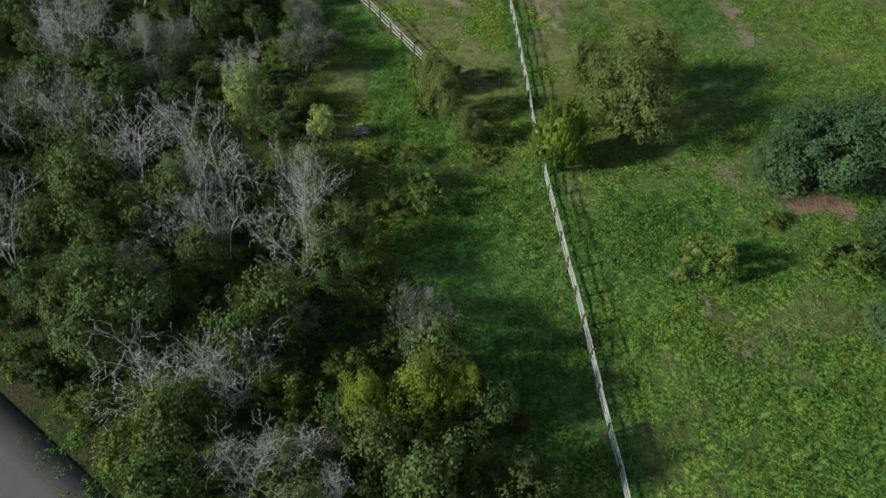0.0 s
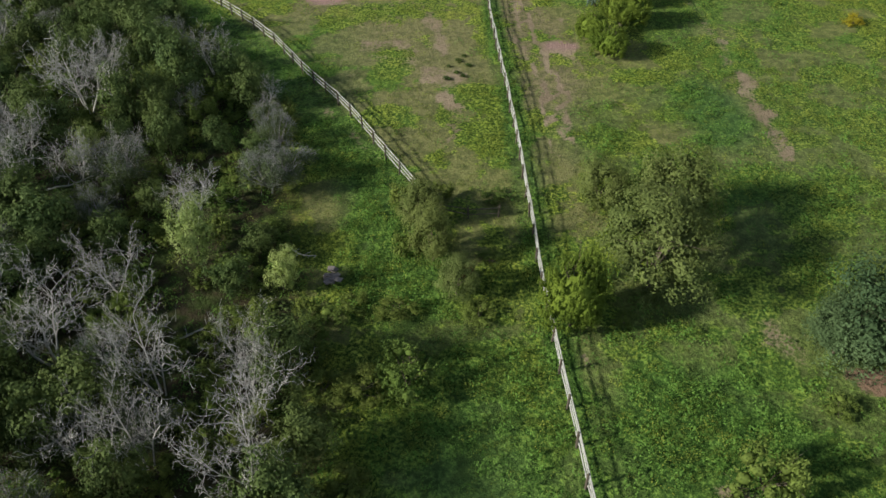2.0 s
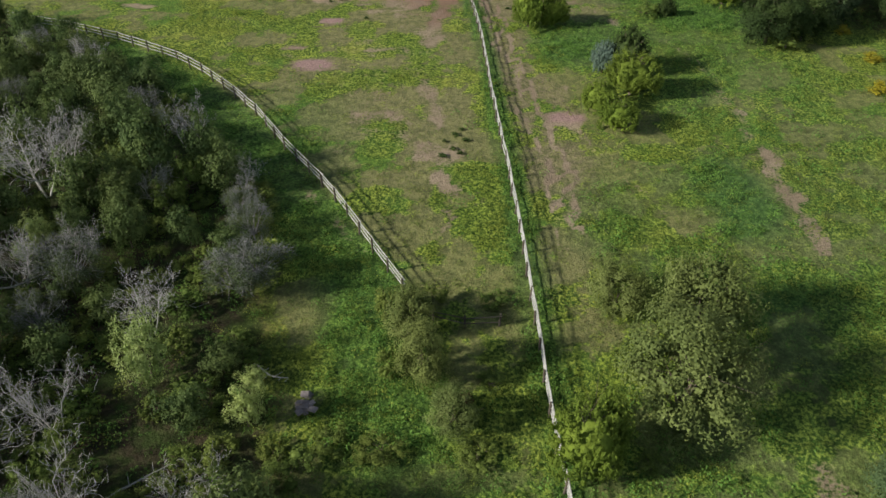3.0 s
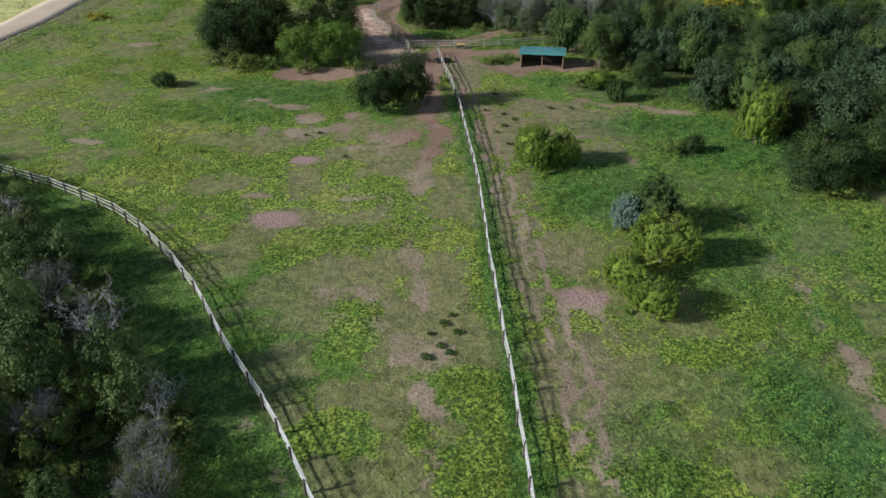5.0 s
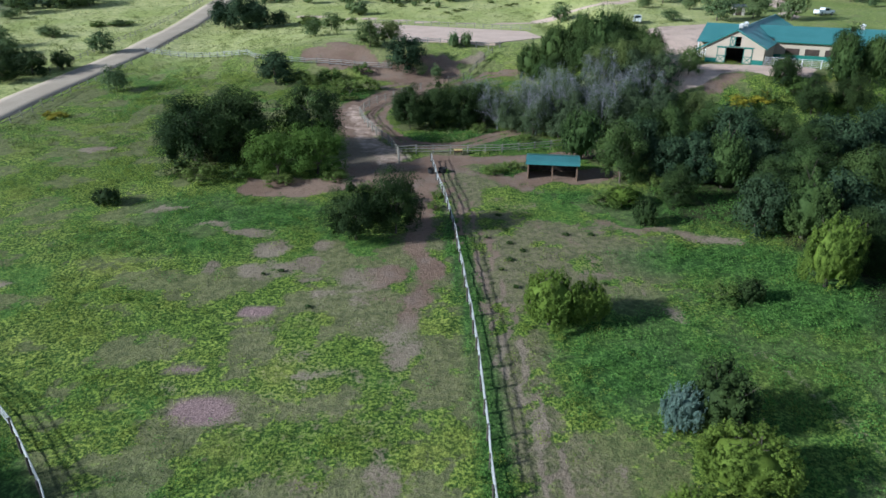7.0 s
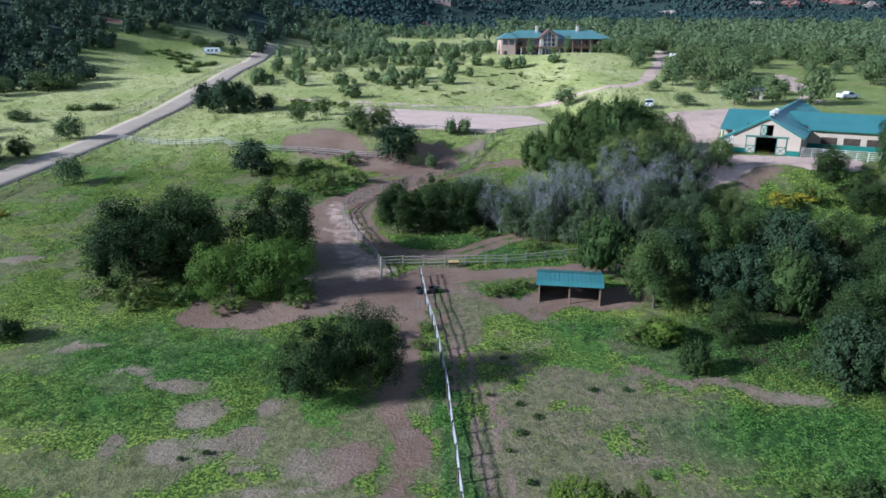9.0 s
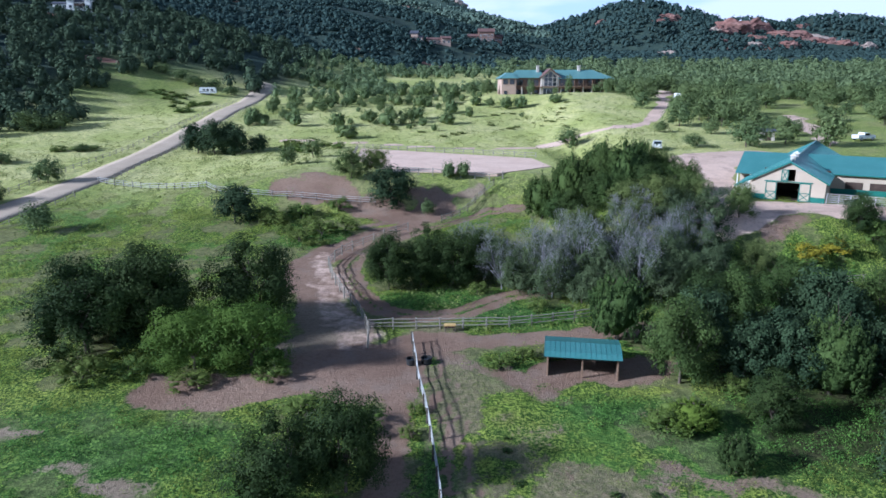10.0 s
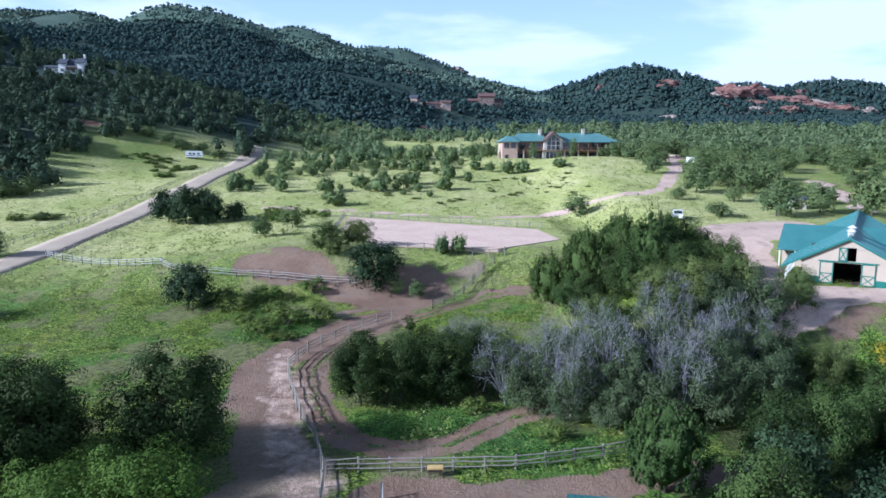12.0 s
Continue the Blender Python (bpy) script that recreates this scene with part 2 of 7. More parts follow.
LODGE_ROOF = mottled("lodge_roof", (0.120, 0.245, 0.235), (0.140, 0.275, 0.262), (0.155, 0.265, 0.255), 0.35, 3.5, 0.4, 0.05, 0.004, 0.0, 0.5)
BROWN_ROOF = mottled("brown_roof", (0.15, 0.085, 0.075), (0.19, 0.11, 0.095), (0.11, 0.065, 0.06), 0.4, 4, 0.85, 0.3, 0.02)
SLATE_ROOF = mottled("slate_roof", (0.07, 0.075, 0.095), (0.10, 0.105, 0.13), (0.05, 0.052, 0.065), 0.4, 4, 0.7, 0.3, 0.02)
BLACK_RUBBER = mottled("black_rubber", (0.018, 0.018, 0.019), (0.028, 0.028, 0.03), (0.04, 0.038, 0.035), 2, 16, 0.7, 0.2, 0.004)
STEEL = mottled("galvanised_steel", (0.48, 0.49, 0.50), (0.56, 0.57, 0.58), (0.40, 0.41, 0.41), 2, 18, 0.45, 0.1, 0.002, 0.7)
WHITE_BODY = mottled("white_body", (0.78, 0.78, 0.77), (0.82, 0.82, 0.81), (0.70, 0.70, 0.68), 0.8, 9, 0.3, 0.03, 0.001, 0.0, 0.5)
YELLOW_PAINT = mottled("yellow_paint", (0.62, 0.42, 0.16), (0.70, 0.49, 0.21), (0.50, 0.35, 0.16), 2, 12, 0.6, 0.1, 0.003)
ASPHALT = mottled("asphalt", (0.115, 0.098, 0.10), (0.14, 0.12, 0.122), (0.09, 0.078, 0.08), 0.25, 9, 0.9, 0.3, 0.01)
ROAD_GRAVEL = mottled("road_gravel", (0.45, 0.355, 0.262), (0.52, 0.415, 0.31), (0.38, 0.295, 0.215), 0.16, 5, 0.95, 0.4, 0.02)
ARENA_SAND = mottled("arena_sand", (0.68, 0.485, 0.375), (0.75, 0.555, 0.44), (0.58, 0.41, 0.315), 0.16, 1.6, 0.95, 0.5, 0.03)

GLASS, _, _, gb = shader("window_glass")
gb.inputs["Base Color"].default_value = (0.02, 0.026, 0.03, 1)
gb.inputs["Roughness"].default_value, gb.inputs["Specular IOR Level"].default_value = 0.06, 0.7


def ground_material():
    m, nodes, links, bsdf = shader("field_ground")
    place = nodes.new("ShaderNodeTexCoord").outputs["Object"]

    def mask(key):
        n = nodes.new("ShaderNodeAttribute")
        n.attribute_name = key
        return n.outputs["Fac"]

    fine = noise_node(nodes, links, 2.6, 6, 0.72, place)
    tuft = noise_node(nodes, links, 0.75, 6, 0.68, place)
    patch = noise_node(nodes, links, 0.16, 5, 0.6, place)
    broad = noise_node(nodes, links, 0.045, 4, 0.55, place)
    # grass: yellow-green tufts in drifts over dry olive-brown gaps
    clump = noise_node(nodes, links, 1.25, 6, 0.66, place)
    leafy = noise_node(nodes, links, 4.2, 4, 0.72, place)
    green = mixed(nodes, links, stepped(nodes, links, patch, 0.38, 0.64), (0.255, 0.335, 0.052), (0.352, 0.400, 0.076))
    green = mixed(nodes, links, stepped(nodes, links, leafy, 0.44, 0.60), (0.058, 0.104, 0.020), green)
    gaps = noise_node(nodes, links, 0.36, 5, 0.62, place)
    blades = noise_node(nodes, links, 11.0, 3, 0.75, place)
    turf = mixed(nodes, links, stepped(nodes, links, fine, 0.36, 0.66), (0.180, 0.205, 0.070), (0.240, 0.232, 0.098))
    dusty = mixed(nodes, links, stepped(nodes, links, fine, 0.38, 0.64), (0.280, 0.225, 0.150), (0.185, 0.182, 0.080))
    bare = mixed(nodes, links, mask("dry"), turf, dusty)
    bare = mixed(nodes, links, stepped(nodes, links, blades, 0.36, 0.52, 0.75), mixed(nodes, links, 0.5, bare, (0.085, 0.105, 0.036)), bare)
    drift = joined(nodes, links, "ADD", joined(nodes, links, "MULTIPLY", mask("drift"), 0.44), joined(nodes, links, "SUBTRACT", joined(nodes, links, "ADD", joined(nodes, links, "MULTIPLY", clump, 0.6), joined(nodes, links, "MULTIPLY", gaps, 0.4)), 0.14))
    tufts = stepped(nodes, links, joined(nodes, links, "SUBTRACT", drift, joined(nodes, links, "MULTIPLY", mask("dry"), 0.19)), 0.42, 0.52)
    sward = noise_node(nodes, links, 0.085, 4, 0.6, place)
    green = mixed(nodes, links, stepped(nodes, links, sward, 0.52, 0.66, 0.75), green, (0.095, 0.185, 0.036))
    green = mixed(nodes, links, stepped(nodes, links, sward, 0.45, 0.33, 0.5), green, (0.290, 0.295, 0.070))
    grass = mixed(nodes, links, tufts, bare, green)
    lush = mixed(nodes, links, stepped(nodes, links, clump, 0.36, 0.60), (0.058, 0.125, 0.026), (0.145, 0.262, 0.056))
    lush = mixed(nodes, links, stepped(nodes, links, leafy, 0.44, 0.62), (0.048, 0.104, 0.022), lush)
    lush = mixed(nodes, links, stepped(nodes, links, broad, 0.48, 0.68, 0.6), lush, (0.085, 0.155, 0.055))
    c = mixed(nodes, links, mask("lush"), grass, lush)
    # pale hay meadow
    hay = mixed(nodes, links, stepped(nodes, links, patch, 0.36, 0.66), (0.555, 0.540, 0.210), (0.660, 0.610, 0.300))
    hay = mixed(nodes, links, stepped(nodes, links, broad, 0.42, 0.66), hay, (0.440, 0.460, 0.150))
    hay = mixed(nodes, links, stepped(nodes, links, tuft, 0.44, 0.66, 0.7), hay, (0.30, 0.335, 0.12))
    hay = mixed(nodes, links, stepped(nodes, links, clump, 0.52, 0.66, 0.6), hay, (0.22, 0.26, 0.09))
    c = mixed(nodes, links, mask("meadow"), c, hay)
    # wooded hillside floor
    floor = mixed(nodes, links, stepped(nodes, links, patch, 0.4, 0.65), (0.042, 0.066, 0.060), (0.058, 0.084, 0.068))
    # higher ridges painted lighter as sunlit and hazed, lower floor darker as under cloud
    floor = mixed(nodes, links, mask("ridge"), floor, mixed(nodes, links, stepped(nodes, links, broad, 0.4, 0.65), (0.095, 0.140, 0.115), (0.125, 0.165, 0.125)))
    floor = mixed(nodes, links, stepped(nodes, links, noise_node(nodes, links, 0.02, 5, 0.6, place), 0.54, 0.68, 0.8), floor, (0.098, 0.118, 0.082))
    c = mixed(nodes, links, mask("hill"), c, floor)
    # litter and low growth under the trees, darkened: canopy shade is in the colour
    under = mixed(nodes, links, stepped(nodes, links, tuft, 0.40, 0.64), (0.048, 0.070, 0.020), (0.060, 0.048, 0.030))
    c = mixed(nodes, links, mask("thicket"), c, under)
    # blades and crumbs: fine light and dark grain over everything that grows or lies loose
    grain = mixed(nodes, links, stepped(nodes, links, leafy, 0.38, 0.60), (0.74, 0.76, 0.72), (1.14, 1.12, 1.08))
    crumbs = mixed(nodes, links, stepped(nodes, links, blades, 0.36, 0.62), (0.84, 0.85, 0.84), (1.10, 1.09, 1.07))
    # mound tops lighter, hollows between them darker: shading put into the colour
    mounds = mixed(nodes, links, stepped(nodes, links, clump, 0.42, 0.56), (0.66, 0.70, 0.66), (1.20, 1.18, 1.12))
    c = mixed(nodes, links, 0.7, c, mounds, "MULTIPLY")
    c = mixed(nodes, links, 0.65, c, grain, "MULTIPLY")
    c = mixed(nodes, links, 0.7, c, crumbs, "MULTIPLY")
    # bare soil with ragged edges
    soil = mixed(nodes, links, stepped(nodes, links, patch, 0.38, 0.62), (0.262, 0.200, 0.140), (0.340, 0.266, 0.188))
    soil = mixed(nodes, links, stepped(nodes, links, fine, 0.46, 0.70, 0.7), soil, (0.170, 0.132, 0.094))
    soil = mixed(nodes, links, stepped(nodes, links, leafy, 0.54, 0.66, 0.4), soil, (0.120, 0.105, 0.070))
    clay = mixed(nodes, links, stepped(nodes, links, patch, 0.36, 0.64), (0.228, 0.146, 0.104), (0.305, 0.205, 0.148))
    clay = mixed(nodes, links, stepped(nodes, links, fine, 0.46, 0.68, 0.6), clay, (0.180, 0.112, 0.078))
    clay = mixed(nodes, links, stepped(nodes, links, gaps, 0.50, 0.66, 0.6), clay, (0.270, 0.200, 0.155))
    soil = mixed(nodes, links, mask("clay"), soil, clay)
    soil = mixed(nodes, links, 0.4, soil, crumbs, "MULTIPLY")
    edge = joined(nodes, links, "ADD", joined(nodes, links, "MULTIPLY", mask("soil"), 0.6), joined(nodes, links, "MULTIPLY", joined(nodes, links, "ADD", joined(nodes, links, "MULTIPLY", gaps, 0.55), joined(nodes, links, "MULTIPLY", leafy, 0.45)), 1.2))
    c = mixed(nodes, links, stepped(nodes, links, edge, 0.84, 0.97), c, soil)
    grit = mixed(nodes, links, stepped(nodes, links, patch, 0.38, 0.62), (0.62, 0.445, 0.345), (0.72, 0.530, 0.420))
    grit = mixed(nodes, links, stepped(nodes, links, gaps, 0.50, 0.66, 0.6), grit, (0.42, 0.285, 0.235))
    grit = mixed(nodes, links, stepped(nodes, links, fine, 0.48, 0.72, 0.6), grit, (0.38, 0.265, 0.225))
    edge2 = joined(nodes, links, "ADD", mask("grit"), joined(nodes, links, "MULTIPLY", tuft, 0.5))
    c = mixed(nodes, links, stepped(nodes, links, edge2, 0.62, 0.80), c, grit)
    red = mixed(nodes, links, stepped(nodes, links, patch, 0.38, 0.62), (0.20, 0.105, 0.080), (0.26, 0.15, 0.115))
    edge3 = joined(nodes, links, "ADD", mask("redsoil"), joined(nodes, links, "MULTIPLY", patch, 0.6))
    c = mixed(nodes, links, stepped(nodes, links, edge3, 0.70, 0.92), c, red)
    dust = mixed(nodes, links, stepped(nodes, links, leafy, 0.46, 0.64), (0.340, 0.225, 0.205), (0.255, 0.165, 0.150))
    c = mixed(nodes, links, mask("wallow"), c, dust)
    links.new(c, bsdf.inputs["Base Color"])
    bsdf.inputs["Roughness"].default_value, bsdf.inputs["Specular IOR Level"].default_value = 0.95, 0.15
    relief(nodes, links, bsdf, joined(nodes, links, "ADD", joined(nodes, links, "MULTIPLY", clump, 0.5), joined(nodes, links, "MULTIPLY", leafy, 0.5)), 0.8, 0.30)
    return m


GROUND = ground_material()


# ---- the lie of the land ----
def ramp(v, a, b):
    """0 at a, 1 at b, smooth between."""
    t = np.clip((v - a) / (b - a), 0.0, 1.0)
    return t * t * (3 - 2 * t)


def pad(x, y, x0, x1, y0, y1, soft):
    """1 inside a rectangle of the plan, falling to 0 over soft metres outside it."""
    d = np.maximum(np.maximum(x0 - x, x - x1), np.maximum(y0 - y, y - y1))
    return 1 - ramp(d, 0.0, soft)


# hill crests: x, y, height, fall per metre
MOUNTAIN = [
    (-560, 1560, 336, 0.55), (-460, 1480, 312, 0.42), (-640, 1390, 258, 0.36), (-690, 1225, 258, 0.40), (-610, 1240, 264, 0.42), (-870, 1150, 270, 0.36),
    (-1000, 1000, 250, 0.33), (-380, 1780, 331, 0.42), (-260, 1780, 270, 0.36), (-165, 1830, 296, 0.44), (-60, 1880, 242, 0.36), (28, 1960, 243, 0.38),
    (85, 1580, 176, 0.36), (145, 1480, 156, 0.36), (330, 2250, 214, 0.30), (480, 2300, 227, 0.30),
]
SPUR = [
    (-235, 530, 92, 0.30), (-330, 560, 118, 0.32), (-420, 480, 118, 0.34), (-260, 640, 104, 0.30), (-190, 760, 118, 0.28), (-130, 900, 138, 0.28),
    (-420, 760, 160, 0.32), (-330, 950, 190, 0.30), (-210, 1150, 200, 0.30), (40, 1060, 112, 0.24),
]
ROCK_RIDGE = [
    (240, 960, 141, 0.44), (285, 985, 128, 0.46), (312, 940, 110, 0.36), (360, 930, 114, 0.40), (410, 930, 98, 0.36), (460, 960, 114, 0.38),
    (560, 1080, 132, 0.36), (640, 1090, 125, 0.34), (740, 1080, 134, 0.34), (860, 1060, 140, 0.34), (1050, 1000, 150, 0.30),
]
HILLS = MOUNTAIN + SPUR + ROCK_RIDGE


def rolling(x, y, size, seed):
    """Cheap smooth noise in -1..1 from a few turned waves."""
    a = np.sin((x * 0.83 + y * 0.55) / size + seed) + np.sin((x * -0.42 + y * 0.91) / size * 1.37 + seed * 2.1)
    b = np.sin((x * 0.31 - y * 0.95) / size * 2.2 + seed * 3.7) * 0.6 + np.sin((x * 0.97 + y * 0.21) / size * 3.1 + seed * 5.3) * 0.4
    return (a + b) / 3.0


def lumpy(x, y, size, seed, octaves=4):
    """Uneven noise in 0..1 from a hashed lattice, without stripes."""
    x, y = np.asarray(x, float) / size, np.asarray(y, float) / size
    total, weight, share = 0.0, 0.0, 1.0
    for k in range(octaves):
        i, j = np.floor(x), np.floor(y)
        u, v = x - i, y - j
        u, v = u * u * (3 - 2 * u), v * v * (3 - 2 * v)
        cell = lambda a, b: np.modf(np.abs(np.sin(a * 127.1 + b * 311.7 + (seed + k) * 74.7) * 43758.5453))[0]
        top = cell(i, j) * (1 - u) + cell(i + 1, j) * u
        low = cell(i, j + 1) * (1 - u) + cell(i + 1, j + 1) * u
        total, weight, share = total + share * (top * (1 - v) + low * v), weight + share, share * 0.55
        x, y = x * 2.03 + 5.2, y * 2.03 + 1.7
    return total / weight


def ground_height(x, y):
    x, y = np.asarray(x, float), np.asarray(y, float)
    z = 0.0817 * np.clip(y, -150, 420) + 0.10 * np.clip(y - 420, 0, 280) + 0.02 * np.clip(y - 700, 0, 4000)
    # the dip before the barn and the arena
    z = z + np.interp(y, [0, 60, 85, 106, 140, 165, 190, 215, 260, 320], [0.2, -0.25, -0.65, -0.8, -1.25, -2.2, -2.2, -2.2, -2.0, 0])
    z = z + ramp(x, 28, 52) * np.interp(y, [185, 215, 260, 300, 350, 420], [0, 5.2, 5.2, 4.2, 2.8, 0])
    z = z + 0.18 * rolling(x, y, 9.0, 1.3) * ramp(np.abs(y - 120), 0, 10) + 0.5 * rolling(x, y, 40.0, 4.0) * ramp(y, 230, 330)
    # knoll of the lodge
    z = z + 3.6 * np.exp(-(((x - 55) / 48) ** 2 + ((y - 352) / 38) ** 2))
    # level pads: arena, barn yard, lodge
    k = 1 - ramp(np.maximum(np.maximum((-19 - x) / 3.4, x - 28), np.maximum(206 - y, y - 250)), 0, 12)
    z = z * (1 - k) + 19.6 * k
    k = pad(x, y, 31, 120, 173, 200, 11)
    z = z * (1 - k) + 18.2 * k
    k = pad(x, y, 24, 82, 342, 362, 12)
    z = z * (1 - k) + 31.9 * k
    # hills
    hill = np.full(np.broadcast(x, y).shape, -1e3)
    for hx, hy, hz, fall in HILLS:
        d = np.sqrt((x - hx) ** 2 + (y - hy) ** 2 + 30.0 ** 2) - 30.0
        c = hz - fall * d
        hill = np.maximum(hill, c) + np.log1p(np.exp(-np.abs(hill - c) / 4.0)) * 4.0
    far = ramp(np.hypot(x, y - 100), 330, 560)
    hill = hill + ((7.0 + 5.0 * ramp(y, 950, 1200)) * rolling(x, y, 55.0, 2.0) + 3.0 * rolling(x, y, 21.0, 7.0)) * far
    gully = np.clip(1 - 2.6 * np.abs(rolling(x, y, 78.0, 5.0)), 0, 1)
    hill = hill - 13.0 * gully * gully * ramp(np.hypot(x, y - 100), 450, 800) * (1 - ramp(y, 1150, 1400))
    m = ramp(hill - z, -8, 12)
    return z * (1 - m) + np.maximum(hill, z) * m


def path_distance(x, y, points):
    """The plan's distance to a line through the points."""
    best = np.full(np.broadcast(x, y).shape, 1e9)
    for (ax, ay), (bx, by) in zip(points, points[1:]):
        dx, dy = bx - ax, by - ay
        t = np.clip(((x - ax) * dx + (y - ay) * dy) / (dx * dx + dy * dy), 0, 1)
        best = np.minimum(best, np.hypot(x - ax - t * dx, y - ay - t * dy))
    return best


def strip_mask(x, y, points, half, soft):
    return 1 - ramp(path_distance(x, y, points), half - soft * 0.5, half + soft)


def spot(x, y, cx, cy, rx, ry, soft=0.35):
    return 1 - ramp(np.hypot((x - cx) / rx, (y - cy) / ry), 1 - soft, 1 + soft)


CENTRE_FENCE = [(10.2, 8), (9.75, 17), (9.1, 30), (8.6, 38), (8.15, 46), (8.05, 59), (7.75, 70), (7.4, 78), (7.0, 88), (6.75, 100), (6.0, 111), (5.2, 122), (4.4, 129), (3.3, 136), (2.1, 146.5)]
FIELD_FENCE = [(-0.9, 57.6), (-7.6, 69.4), (-12.2, 75.8), (-16.2, 82.2), (-20, 87), (-24, 91.5), (-28.2, 95.2), (-35.6, 99.5), (-43, 102.8), (-56, 107), (-75, 112)]
LOOP_DRIVE = [(21, 161.5), (12.9, 157.8), (7.5, 152.6), (2.9, 151.4), (-1.6, 153.6), (-5.4, 160.1), (-7.4, 168.3), (-6.4, 174.5), (-3.2, 179.6), (0.5, 183.3), (5.6, 188.4), (12.6, 195.5), (23, 197.5)]
LODGE_DRIVE = [(84, 330), (80, 313), (72, 295), (64, 275), (55.5, 263), (42.5, 261), (30, 259), (18.5, 256)]
THICKET_EDGE = ([10, 24, 30, 37, 45, 57, 69, 80, 88, 100, 112], [5, 3, -2.5, -5, -7, -9.5, -13, -21, -27, -39, -60])


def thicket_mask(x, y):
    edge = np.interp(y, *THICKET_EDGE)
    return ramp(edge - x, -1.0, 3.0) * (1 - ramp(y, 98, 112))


def drift_of(x, y):
    """Drifts of denser growth, 0 to 1."""
    return np.clip((lumpy(x, y, 3.6, 1.0) - 0.5) * 2.8 + 0.5, 0, 1)


GROVE_EDGE = ([21, 25.7, 30, 33, 36.6, 38.6, 40, 41.6, 42.4, 60, 90], [129, 125.6, 122, 123.6, 121.6, 118.6, 115.6, 111.6, 106, 100, 96])


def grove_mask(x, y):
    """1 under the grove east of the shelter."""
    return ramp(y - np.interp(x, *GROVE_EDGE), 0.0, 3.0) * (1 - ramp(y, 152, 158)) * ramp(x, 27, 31)


